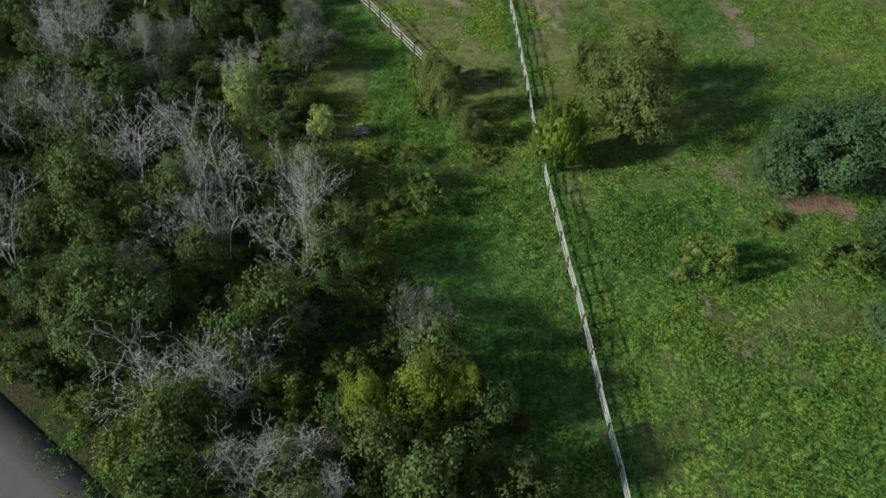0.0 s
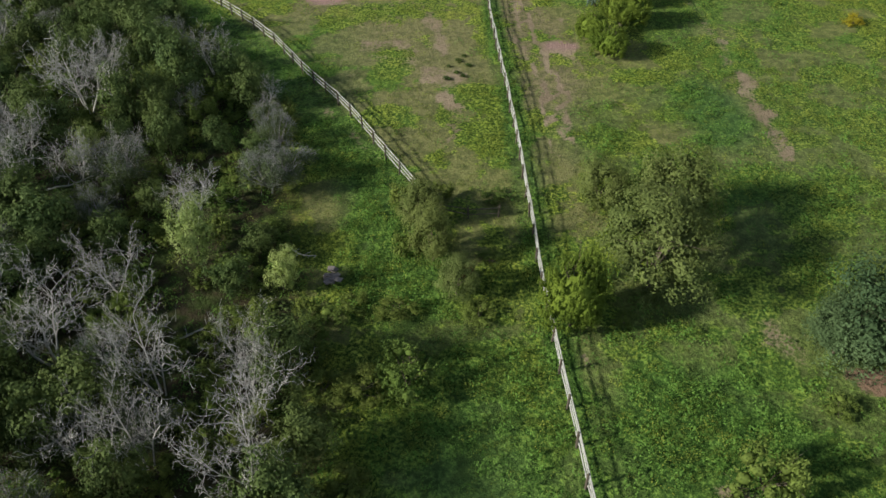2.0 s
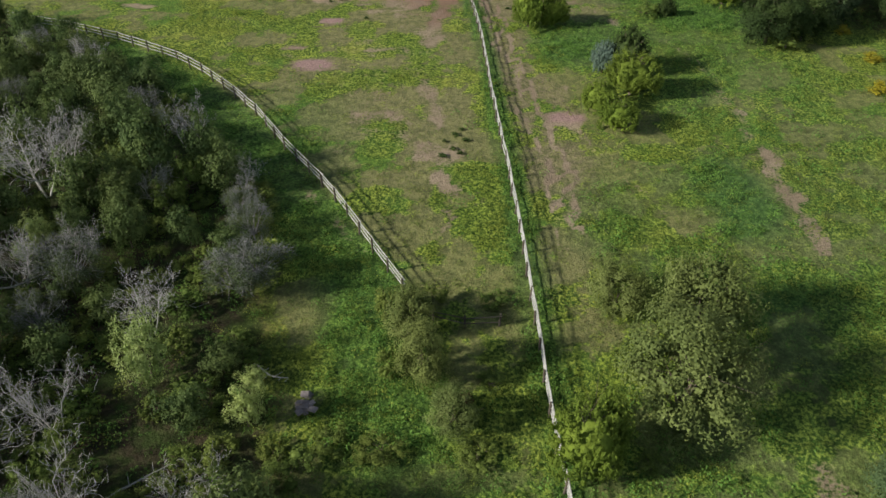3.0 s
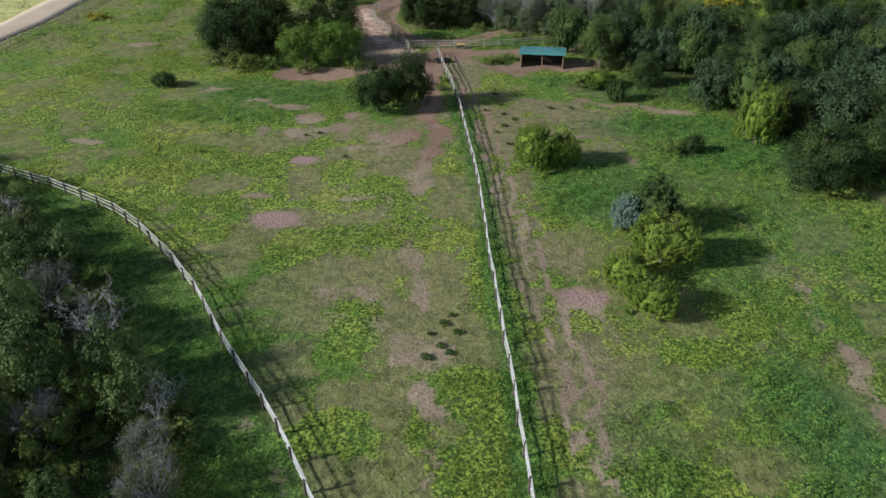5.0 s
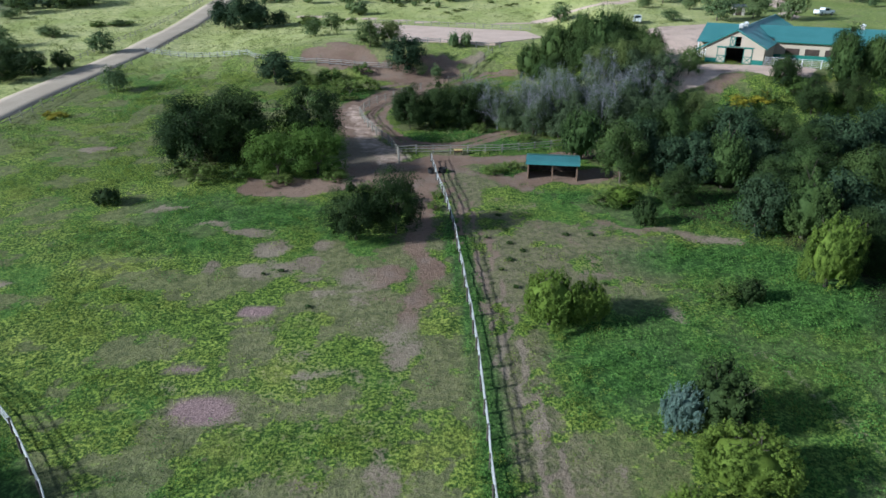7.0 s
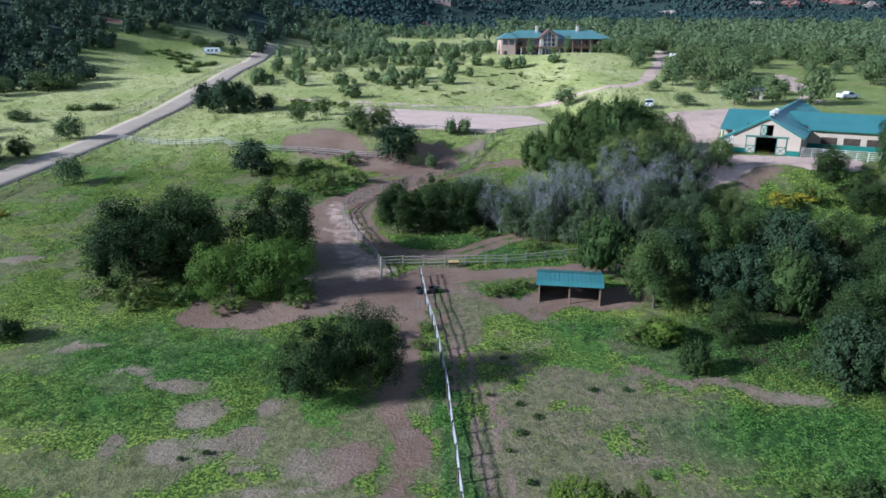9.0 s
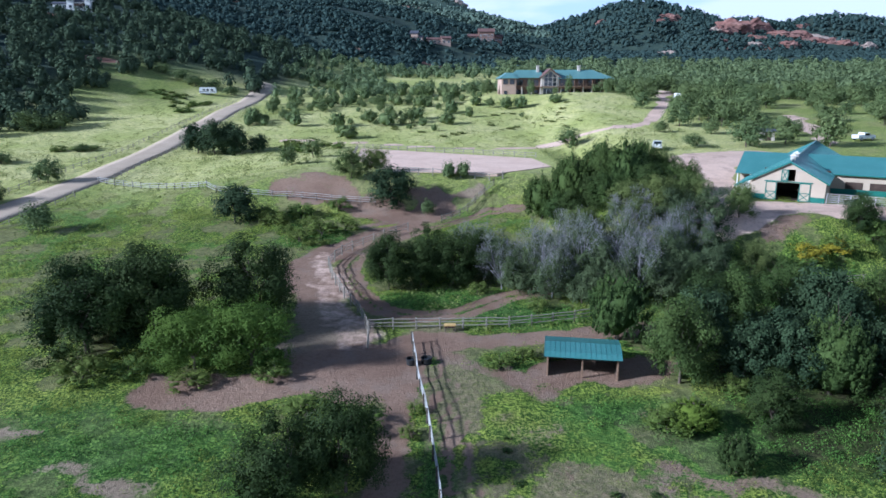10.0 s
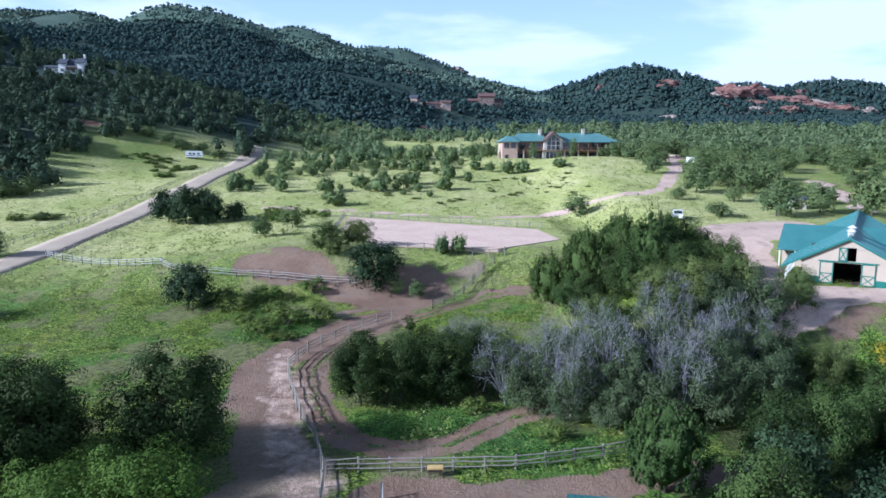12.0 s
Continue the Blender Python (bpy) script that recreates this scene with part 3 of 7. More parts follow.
def masks(x, y):
    """What covers the ground where, each 0 to 1."""
    xs, ys = x + 3.2 * (lumpy(x, y, 3.0, 21.0) - 0.5), y + 3.2 * (lumpy(x, y, 3.0, 33.0) - 0.5)
    soil = np.zeros(np.broadcast(x, y).shape)
    for points, half, soft, top in (
        ([(0, 187), (-5.5, 181.5), (-9.5, 176.5), (-12.6, 170), (-11.0, 162), (-8.0, 153), (-4.5, 146)], 2.8, 1.8, 1.0),
        ([(-19, 134.6), (-14, 134.6), (-9, 136), (-4, 137.5), (0, 140.6)], 2.4, 1.4, 1.0),
        ([(-7, 143), (-3, 140.5), (0.5, 139.5)], 3.4, 1.2, 1.0),
        ([(-3, 134.2), (1.0, 137), (2, 144)], 1.9, 1.4, 1.0),
        ([(1.3, 136), (1.6, 131), (1.6, 125.6), (1.4, 121.5), (2.3, 117), (2.9, 113)], 1.2, 1.2, 0.78),
        ([(2.9, 114), (1.8, 110), (1.2, 105), (0.9, 99)], 1.2, 1.6, 0.60),
        ([(3, 145.4), (10, 144.8), (20, 146.6), (27, 148)], 1.6, 1.0, 0.95),
        ([(5, 144), (8.3, 139.8), (11.6, 137), (14.2, 134.6)], 1.1, 1.6, 0.66),
        ([(15, 138), (25, 139.3)], 2.2, 1.2, 0.95),
        ([(-20, 205), (-13, 202.4)], 1.2, 1.6, 0.85),
        ([(-8.5, 195.4), (-4, 193.8), (2.5, 194)], 1.6, 1.6, 0.9),
        ([(-7, 188), (-3, 190.5), (0, 191.5)], 1.0, 1.4, 0.8),
        ([(-2, 200.4), (6.5, 199), (12, 200.8)], 0.8, 1.4, 0.7),
        ([(-24, 201.4), (-14, 199.8), (-8, 197)], 2.2, 1.6, 0.85),
        ([(-7, 196.4), (-3, 193.4), (1.5, 192.4), (4, 197)], 3.4, 1.8, 0.95),
        ([(16, 32.5), (17.6, 31.9), (19.5, 25.6), (21.4, 22.8)], 0.5, 1.2, 0.5),
        ([(31.4, 76.0), (31.0, 71), (31.0, 66), (30.6, 62)], 0.8, 1.3, 0.62),
        ([(13.9, 124.5), (17.9, 117.6), (20.7, 111.6), (25.3, 103.5), (30.0, 99.8), (31.6, 91.7), (31.3, 85), (31.0, 78.6)], 0.6, 1.4, 0.5),
        ([(14.3, 91), (14.6, 85.4), (15.2, 78.5), (17.4, 73.5), (20.4, 64.1)], 0.35, 0.9, 0.48),
        ([(46.5, 155.8), (51, 158.6), (58, 160)], 1.2, 1.0, 0.9),
        ([(48, 169), (54, 170.5)], 1.0, 1.6, 0.7),
        ([(-4.6, 62), (-7.8, 68), (-12.6, 75), (-16.6, 81.4)], 0.5, 0.5, 0.42),
        ([(22.3, 124.2), (26.4, 122.3), (30.6, 121.3), (34, 119.6)], 0.8, 1.5, 0.62),
        ([(26.6, 39.2), (30.6, 38.2)], 0.8, 0.8, 0.9),
    ):
        soil = np.maximum(soil, top * strip_mask(xs, ys, points, half, soft))
    for cx, cy, rx, ry, top in (
        (-12.6, 94, 2.3, 1.5, 1.0), (14.3, 82, 1.9, 1.1, 1.0), (-11.8, 106.4, 1.7, 1.0, 1.0), (9.8, 40.6, 1.3, 1.0, 0.6), (22.8, 42.2, 1.3, 2.2, 0.45),
        (-45.6, 149.7, 2.8, 1.3, 0.8), (-28.0, 128.2, 2.8, 0.8, 0.62), (-21.0, 124.0, 3.2, 1.3, 0.64), (-16.6, 122.0, 3.6, 1.5, 0.66), (-13.2, 118.0, 2.6, 2.6, 0.66),
        (-12.6, 113.6, 3.0, 2.6, 0.64), (-8.8, 115.0, 2.2, 2.0, 0.64), (-7.6, 118.6, 1.8, 1.4, 0.7), (-2.2, 112.4, 3.4, 2.2, 0.64), (-5.6, 109.6, 3.0, 1.2, 0.58), (-18.4, 114.2, 1.2, 2.0, 0.62),
        (-8.0, 112.2, 1.8, 1.0, 0.6), (-2.4, 107.6, 2.6, 1.8, 0.56), (-5.2, 98.0, 2.2, 1.0, 0.52), (-16.0, 96.4, 1.6, 1.0, 0.52), (0.7, 87.6, 1.2, 3.6, 0.58), (1.6, 82.6, 1.4, 2.6, 0.62),
        (-2.6, 82.6, 1.4, 1.4, 0.58), (-5.4, 82.6, 2.2, 1.4, 0.60), (0.4, 76.6, 1.5, 1.8, 0.66), (2.6, 76.0, 1.5, 2.0, 0.66), (2.5, 70.5, 1.2, 3.0, 0.66), (2.4, 65.2, 0.9, 2.0, 0.55), (-38.3, 111, 2.6, 1.0, 0.62),
        (-4, 94, 9, 24, 0.34), (24, 131, 4, 2.0, 0.46), (18, 114, 3.0, 4.0, 0.36), (15.6, 116, 3, 5, 0.32), (12, 129, 4, 5, 0.36), (22, 122, 5, 3, 0.34),
    ):
        soil = np.maximum(soil, top * spot(xs, ys, cx, cy, rx, ry, 0.45))
    # wheel ruts beside the centre fence and on the loop drive
    ruts = [(5.2, 146), (5.0, 137), (5.9, 131), (6.9, 124), (7.9, 117), (8.3, 112), (9.0, 105), (9.7, 98), (10.5, 91), (11.2, 84), (11.8, 77), (12.2, 70), (12.4, 62)]
    d = path_distance(xs, ys, ruts)
    soil = np.maximum(soil, 0.78 * (1 - ramp(np.abs(d - 0.85), 0.15, 0.75)) * ramp(y, 46, 74))
    d = path_distance(x, y, LOOP_DRIVE)
    wide = 1 - 0.4 * ramp(y, 176, 186)
    soil = np.maximum(soil, (1 - ramp(d, 1.3 * wide, 1.9 * wide)) * (1 - 0.6 * (1 - ramp(d, 0.2, 0.6))))
    grit = np.zeros_like(soil)
    for points, half, soft in (
        ([(42, 180), (46, 190), (52, 204), (57, 217), (70, 221)], 5.6, 2.5), ([(44, 173), (54, 177.5), (64, 175.5)], 4.2, 2.0), ([(70, 221), (84, 214)], 4.0, 2.0),
        (LODGE_DRIVE, 1.5, 0.7), ([(18.5, 256), (5, 259.5), (-18, 266.5), (-40, 270.5)], 0.9, 0.8),
        ([(108, 285), (100, 260), (94, 238)], 1.8, 1.0), ([(84, 330), (92, 350), (88, 364)], 1.8, 1.0)):
        grit = np.maximum(grit, strip_mask(xs, ys, points, half, soft))
    grit = np.maximum(grit, 0.45 * strip_mask(xs, ys, [(-11, 172), (-9.6, 165), (-8, 158), (-5.6, 150.5), (-2.6, 144.5)], 2.6, 2.0))
    wallow = np.zeros_like(soil)
    for cx, cy, rx, ry in ((-12.6, 94, 2.3, 1.5), (14.3, 82, 1.9, 1.1), (-11.8, 106.4, 1.6, 1.0), (-15.4, 98.6, 1.3, 0.5)):
        wallow = np.maximum(wallow, spot(x + 0.6 * (lumpy(x, y, 0.9, 5.0) - 0.5), y, cx, cy, rx, ry, 0.15))
    clay = np.zeros_like(soil)
    for points, half in (([(-19, 136), (-12, 134.5), (-5, 137.5), (0, 141)], 5), ([(2, 144), (1.5, 136), (2.5, 129), (1.4, 122), (2.2, 109)], 4), ([(3, 145), (27, 148)], 4), ([(14, 138), (26, 139.3)], 4), ([(46, 155), (58, 160)], 4), ([(48, 169), (54, 170.5)], 4), ([(-24, 202), (-8, 196), (3, 194)], 7), (LOOP_DRIVE, 3), ([(0, 187), (-9.5, 176.5), (-12.6, 170), (-10, 160)], 4)):
        clay = np.maximum(clay, strip_mask(x, y, points, half, 2.0))
    # the wide second spot tones the soil down: cloud shade put into its colour
    clay = np.maximum(clay, np.maximum(spot(x, y, 28.5, 38.4, 4, 2.5, 0.4), 0.8 * spot(x, y, 16, 124, 14, 16, 0.5)))
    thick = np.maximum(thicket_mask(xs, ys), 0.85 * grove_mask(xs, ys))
    meadow = ramp(ys, 186, 232) * (1 - ramp(y, 470, 560)) + (1 - ramp(x, -80, -66)) * ramp(y, 120, 170) * (1 - ramp(y, 330, 420))
    meadow = np.clip(meadow, 0, 1) * (1 - 0.65 * ramp(x, 62, 92))
    # less hay on the western lawn wedge: its shade is put in as darker green
    meadow = meadow * (1 - 0.6 * ramp(-x, 92, 106) * ramp(y, 318, 342))
    away = np.hypot(x - 7, y - 100)
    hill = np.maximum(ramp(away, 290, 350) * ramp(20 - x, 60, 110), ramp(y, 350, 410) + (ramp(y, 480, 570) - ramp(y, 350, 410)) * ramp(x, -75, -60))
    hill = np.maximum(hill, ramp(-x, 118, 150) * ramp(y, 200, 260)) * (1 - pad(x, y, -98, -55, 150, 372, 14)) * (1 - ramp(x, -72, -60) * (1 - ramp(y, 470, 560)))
    lush = np.zeros_like(soil)
    for cx, cy, rx, ry, top in (
        (18.5, 98, 6, 5, 0.9), (32, 115.6, 10, 4, 0.95), (36, 108, 10, 6, 0.95), (22, 131, 6, 2.6, 0.9), (29, 127.6, 4, 2.0, 0.9), (26.8, 68.5, 3.4, 6.5, 1.0), (38, 78, 9, 12, 0.25), (25, 70, 6, 4, 0.5), (16, 35, 8, 6, 0.9), (-18, 126, 11, 4, 0.85), (-24, 120, 12, 4, 0.5), (14, 152, 8, 3.5, 0.95), (6, 156, 9, 4, 0.9),
        (30, 36, 9, 12, 0.6), (-13, 180, 8, 3, 0.95), (-22, 128, 8, 5, 0.7), (50, 158, 14, 8, 0.9), (33, 128, 12, 6, 0.75), (12, 139.5, 3.5, 3, 0.6), (3.5, 28, 6.5, 15, 0.9), (22, 101, 8, 6, 0.8), (33, 101, 8, 11, 0.65), (38, 92, 8, 8, 0.4), (27, 88, 4, 8, 0.6), (20, 60, 5, 3, 0.6), (27, 54, 4, 6, 0.55), (15, 66, 3, 6, 0.5), (-14, 76, 8, 12, 0.35), (20, 38, 12, 10, 0.5), (21, 21, 13, 9, 0.5), (32, 54, 10, 9, 0.5), (34, 66, 9, 8, 0.4), (42, 72, 6, 12, 0.35),
    ):
        lush = np.maximum(lush, top * spot(xs, ys, cx, cy, rx, ry, 0.5))
    lush = np.maximum(lush, 0.85 * strip_mask(xs, ys, [(-1, 46), (-3, 56), (-6.5, 64), (-11, 71), (-15.4, 78), (-20.5, 84), (-26.5, 90), (-36, 96)], 3.2, 2.0) * (1 - ramp(x - np.interp(y, [46, 57.6, 69.4, 75.8, 82.2, 87, 95.2, 99.5], [6, 0, -7.6, -12.2, -16.2, -20, -28.2, -35.6]), -0.5, 0.8)))
    dry = np.zeros_like(soil)
    for cx, cy, rx, ry, top in ((-6, 95, 18, 34, 0.55), (16, 121, 12, 15, 0.95), (-30, 115, 22, 14, 0.25), (33, 76, 8, 15, 0.3), (24, 62, 10, 8, 0.25), (21, 45, 3, 2.4, 0.5), (22, 27, 5, 6, 0.25), (12, 60, 3, 9, 0.4), (36, 50, 5, 4, 0.25), (-36, 168, 44, 34, 0.3), (10, 128, 12, 16, 0.8)):
        dry = np.maximum(dry, top * spot(xs, ys, cx, cy, rx, ry, 0.5))
    dry = np.maximum(dry, strip_mask(xs, ys, ruts, 3.0, 1.8) * ramp(y, 52, 80))
    lush = lush * (1 - 0.8 * strip_mask(xs, ys, ruts, 2.4, 1.4) * ramp(y, 60, 90))
    beside = path_distance(x, y, CENTRE_FENCE)
    lush = np.maximum(lush, 0.95 * (1 - ramp(np.abs(beside - 0.7 * (x > np.interp(y, [8, 46, 88, 146], [10, 8.1, 7.0, 2.1]))), 0.3, 1.1)) * (1 - ramp(y, 122, 132)))
    redsoil = ramp(rolling(x, y, 48.0, 9.0), 0.62, 0.8) * hill * ramp(away, 300, 380) * 0.55
    for cx, cy, rx, ry in ((-140, 372, 12, 4), (-120, 395, 8, 4), (-188, 430, 8, 4), (250, 690, 60, 22), (330, 760, 70, 26), (180, 620, 18, 10), (0, 560, 25, 10)):
        redsoil = np.maximum(redsoil, spot(xs, ys, cx, cy, rx, ry, 0.5))
    # ridge: where the hillside floor takes its painted sunlit, hazy tone
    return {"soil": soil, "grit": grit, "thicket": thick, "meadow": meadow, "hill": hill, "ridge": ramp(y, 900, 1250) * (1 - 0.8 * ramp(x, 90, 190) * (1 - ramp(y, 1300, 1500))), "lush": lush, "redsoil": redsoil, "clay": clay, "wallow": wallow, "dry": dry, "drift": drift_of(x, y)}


def widening(start, stop, step, grow):
    out, at = [], start
    while at < stop:
        step *= grow
        at += step
        out.append(at)
    return out


def grid_mesh(name, xs, ys):
    gx, gy = np.meshgrid(xs, ys)
    gz = ground_height(gx, gy)
    nx, ny = len(xs), len(ys)
    verts = np.stack([gx, gy, gz], -1).reshape(-1, 3)
    i = (np.arange(ny - 1)[:, None] * nx + np.arange(nx - 1)[None, :]).ravel()
    quads = np.stack([i, i + 1, i + nx + 1, i + nx], 1)
    return filled(name, verts, quads), gx, gy


def filled(name, verts, faces):
    """A mesh from arrays of corners and of equal-sided faces."""
    me = bpy.data.meshes.new(name)
    n, k = faces.shape
    me.vertices.add(len(verts))
    me.vertices.foreach_set("co", np.ascontiguousarray(verts, np.float32).ravel())
    me.loops.add(n * k)
    me.loops.foreach_set("vertex_index", np.ascontiguousarray(faces, np.int32).ravel())
    me.polygons.add(n)
    me.polygons.foreach_set("loop_start", np.arange(0, n * k, k, dtype=np.int32))
    me.update(calc_edges=True)
    me.validate()
    return me


def smooth(me):
    me.polygons.foreach_set("use_smooth", np.ones(len(me.polygons), bool))
    return me


near_x = list(np.arange(-50, 56.01, 0.7))
near_y = list(np.arange(6, 204.01, 0.7))
east, west = widening(56, 3400, 0.7, 1.08), widening(50, 3400, 0.7, 1.08)
north, south = widening(204, 3600, 0.7, 1.036), widening(-6, 900, 0.8, 1.2)
xs_all = [-v for v in reversed(west)] + near_x + east
ys_all = [-v for v in reversed(south)] + near_y + north
ground_mesh, gx, gy = grid_mesh("ground", np.array(xs_all), np.array(ys_all))
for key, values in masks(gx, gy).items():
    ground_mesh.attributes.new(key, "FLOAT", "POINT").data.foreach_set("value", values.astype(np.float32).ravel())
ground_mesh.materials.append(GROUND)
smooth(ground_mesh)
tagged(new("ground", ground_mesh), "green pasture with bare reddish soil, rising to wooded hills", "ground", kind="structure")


def ribbon(name, points, half, lift, material, label, category, step=2.0):
    """A road laid along a line, following the ground, with a low crown and sides that reach into it."""
    line = [Vector(p) for p in points]
    marks = []
    for a, b in zip(line, line[1:]):
        n = max(1, int((b - a).length / step))
        marks += [a.lerp(b, i / n) for i in range(n)]
    marks.append(line[-1])
    p = np.array([tuple(v) for v in marks])
    p[1:-1] = (p[:-2] + 2 * p[1:-1] + p[2:]) / 4
    way = np.gradient(p, axis=0)
    way /= np.linalg.norm(way, axis=1)[:, None]
    side = np.stack([way[:, 1], -way[:, 0]], 1)
    offs = np.array([-1.06, -1.0, -0.5, 0.0, 0.5, 1.0, 1.06]) * half
    drop = np.array([-0.5, 0, 0.03, 0.05, 0.03, 0, -0.5])
    px = p[:, None, 0] + side[:, None, 0] * offs
    py = p[:, None, 1] + side[:, None, 1] * offs
    pz = ground_height(px, py) + lift + drop
    n, k = px.shape
    i = (np.arange(n - 1)[:, None] * k + np.arange(k - 1)[None, :]).ravel()
    me = filled(name, np.stack([px, py, pz], -1).reshape(-1, 3), np.stack([i, i + 1, i + k + 1, i + k], 1))
    me.flip_normals()
    me.materials.append(material)
    return tagged(new(name, smooth(me)), label, category, kind="structure")


ribbon("road", [(-76, 60), (-75, 120), (-73, 175), (-70.6, 205), (-69.2, 225), (-69.6, 250), (-70.6, 285), (-71, 320), (-71.6, 345), (-73, 368), (-74, 392)], 3.8, 0.14, ROAD_GRAVEL, "pale grey gravel road running straight towards the hills", "road")
ribbon("near_road", [(-70, 50.5), (-46, 33.1), (-27.7, 19.9), (-19.7, 14.1), (2, -1.6)], 3.6, 0.12, ASPHALT, "grey asphalt road at the edge of a thicket", "road")

# riding arena: level sand sheet with a low rim
arena_outline = [(15.0, 203.6), (26.5, 214.5), (24.5, 229.5), (-16.0, 253.5), (-13.5, 226.0), (-4.5, 206.5)]
bm = bmesh.new()
top = [bm.verts.new((x, y, 19.72)) for x, y in arena_outline]
low = [bm.verts.new((x, y, 19.0)) for x, y in arena_outline]
bm.faces.new(top)
for i in range(len(top)):
    bm.faces.new((top[i - 1], low[i - 1], low[i], top[i]))
bmesh.ops.recalc_face_normals(bm, faces=bm.faces)
arena_mesh = bpy.data.meshes.new("arena_floor")
bm.to_mesh(arena_mesh)
arena_mesh.materials.append(ARENA_SAND)
tagged(new("arena_floor", arena_mesh), "riding arena floor of raked pinkish sand", "arena", kind="structure")


# ---- building kit ----
def part(name, bm, material, parent, label=""):
    """Links a bmesh as one mesh object under a thing or a part."""
    me = bpy.data.meshes.new(name)
    bmesh.ops.recalc_face_normals(bm, faces=bm.faces)
    bm.to_mesh(me)
    bm.free()
    me.materials.append(material)
    ob = new(name, me)
    ob.parent = parent
    return tagged(ob, label)


def thing(name, x, y, z, turn=0.0, label="", category="", group="", kind=""):
    ob = new(name)
    ob.matrix_basis = pose(x, y, z, 0, 0, turn)
    ob.empty_display_size = 0.3
    return tagged(ob, label, category, group, kind)


def box(x0, x1, y0, y1, z0, z1, bevel=0.0, bm=None, turn=None):
    """A box by its limits, as a bmesh of its own or added to bm."""
    own = bmesh.new()
    m = Matrix.Translation(((x0 + x1) / 2, (y0 + y1) / 2, (z0 + z1) / 2)) @ Matrix.Diagonal((x1 - x0, y1 - y0, z1 - z0, 1))
    bmesh.ops.create_cube(own, size=1.0, matrix=m)
    if bevel:
        bmesh.ops.bevel(own, geom=list(own.edges), offset=bevel, segments=1, affect="EDGES")
    if turn is not None:
        bmesh.ops.transform(own, matrix=turn, verts=own.verts)
    if bm is None:
        return own
    me = bpy.data.meshes.new("piece")
    own.to_mesh(me)
    own.free()
    bm.from_mesh(me)
    bpy.data.meshes.remove(me)
    return bm


def prism(points, y0, y1, bm=None):
    """An upright outline in x and z, drawn out from y0 to y1."""
    bm = bm or bmesh.new()
    a = [bm.verts.new((x, y0, z)) for x, z in points]
    b = [bm.verts.new((x, y1, z)) for x, z in points]
    bm.faces.new(a)
    bm.faces.new(list(reversed(b)))
    for i in range(len(a)):
        bm.faces.new((a[i - 1], b[i - 1], b[i], a[i]))
    return bm


def slab(points, thick, bm=None, ribs=0.0):
    """A roof plane from four corners (eave, eave, ridge, ridge), thick downwards, with raised seams every ribs metres."""
    bm = bm or bmesh.new()
    v = [Vector(p) for p in points]
    n = (v[1] - v[0]).cross(v[-1] - v[0]).normalized()
    n = n if n.z > 0 else -n
    a = [bm.verts.new(p) for p in v]
    b = [bm.verts.new(p - n * thick) for p in v]
    bm.faces.new(a)
    bm.faces.new(list(reversed(b)))
    for i in range(len(a)):
        bm.faces.new((a[i - 1], b[i - 1], b[i], a[i]))
    if ribs and len(v) == 4:
        count = max(2, int((v[1] - v[0]).length / ribs))
        along = (v[1] - v[0]).normalized() * 0.025
        for i in range(count + 1):
            e, r = v[0].lerp(v[1], i / count), v[3].lerp(v[2], i / count)
            q = [bm.verts.new(p) for p in (e - along, e + along, r + along, r - along, e - along + n * 0.022, e + along + n * 0.022, r + along + n * 0.022, r - along + n * 0.022)]
            for f in ((4, 5, 6, 7), (0, 1, 5, 4), (1, 2, 6, 5), (2, 3, 7, 6), (3, 0, 4, 7)):
                bm.faces.new([q[k] for k in f])
    return bm


def rod(a, b, r0, r1, sides=7, bm=None):
    """A tapered round bar from a to b."""
    bm = bm or bmesh.new()
    a, b = Vector(a), Vector(b)
    way = (b - a).normalized()
    u = way.orthogonal().normalized()
    w = way.cross(u)
    ring = lambda c, r: [bm.verts.new(c + (u * math.cos(t) + w * math.sin(t)) * r) for t in (2 * math.pi * i / sides for i in range(sides))]
    p, q = ring(a, r0), ring(b, r1)
    for i in range(sides):
        bm.faces.new((p[i - 1], p[i], q[i], q[i - 1]))
    bm.faces.new(list(reversed(p)))
    bm.faces.new(q)
    return bm


def shared(name, me, parent, m):
    """Another object on a mesh that alike pieces share."""
    ob = new(name, me)
    ob.parent = parent
    ob.matrix_basis = m
    return ob


def mesh_of(name, bm, material):
    me = bpy.data.meshes.new(name)
    bmesh.ops.recalc_face_normals(bm, faces=bm.faces)
    bm.to_mesh(me)
    bm.free()
    me.materials.append(material)
    return me


def window(parent, x0, x1, y, z0, z1, bars=1, frame_mat=None):
    """A window in a wall that faces -y: frame with its pane, set a hand proud."""
    bm = box(x0 - 0.09, x1 + 0.09, y - 0.08, y + 0.02, z1, z1 + 0.1)
    box(x0 - 0.09, x1 + 0.09, y - 0.12, y + 0.02, z0 - 0.1, z0, 0, bm)
    box(x0 - 0.09, x0, y - 0.08, y + 0.02, z0, z1, 0, bm)
    box(x1, x1 + 0.09, y - 0.08, y + 0.02, z0, z1, 0, bm)
    for i in range(1, bars + 1):
        c = x0 + (x1 - x0) * i / (bars + 1)
        box(c - 0.03, c + 0.03, y - 0.06, y + 0.02, z0, z1, 0, bm)
    w = part("window", bm, frame_mat or WHITE_PAINT, parent)
    part("pane", box(x0, x1, y - 0.03, y + 0.01, z0, z1), GLASS, w, "dark reflecting glass")
    return w


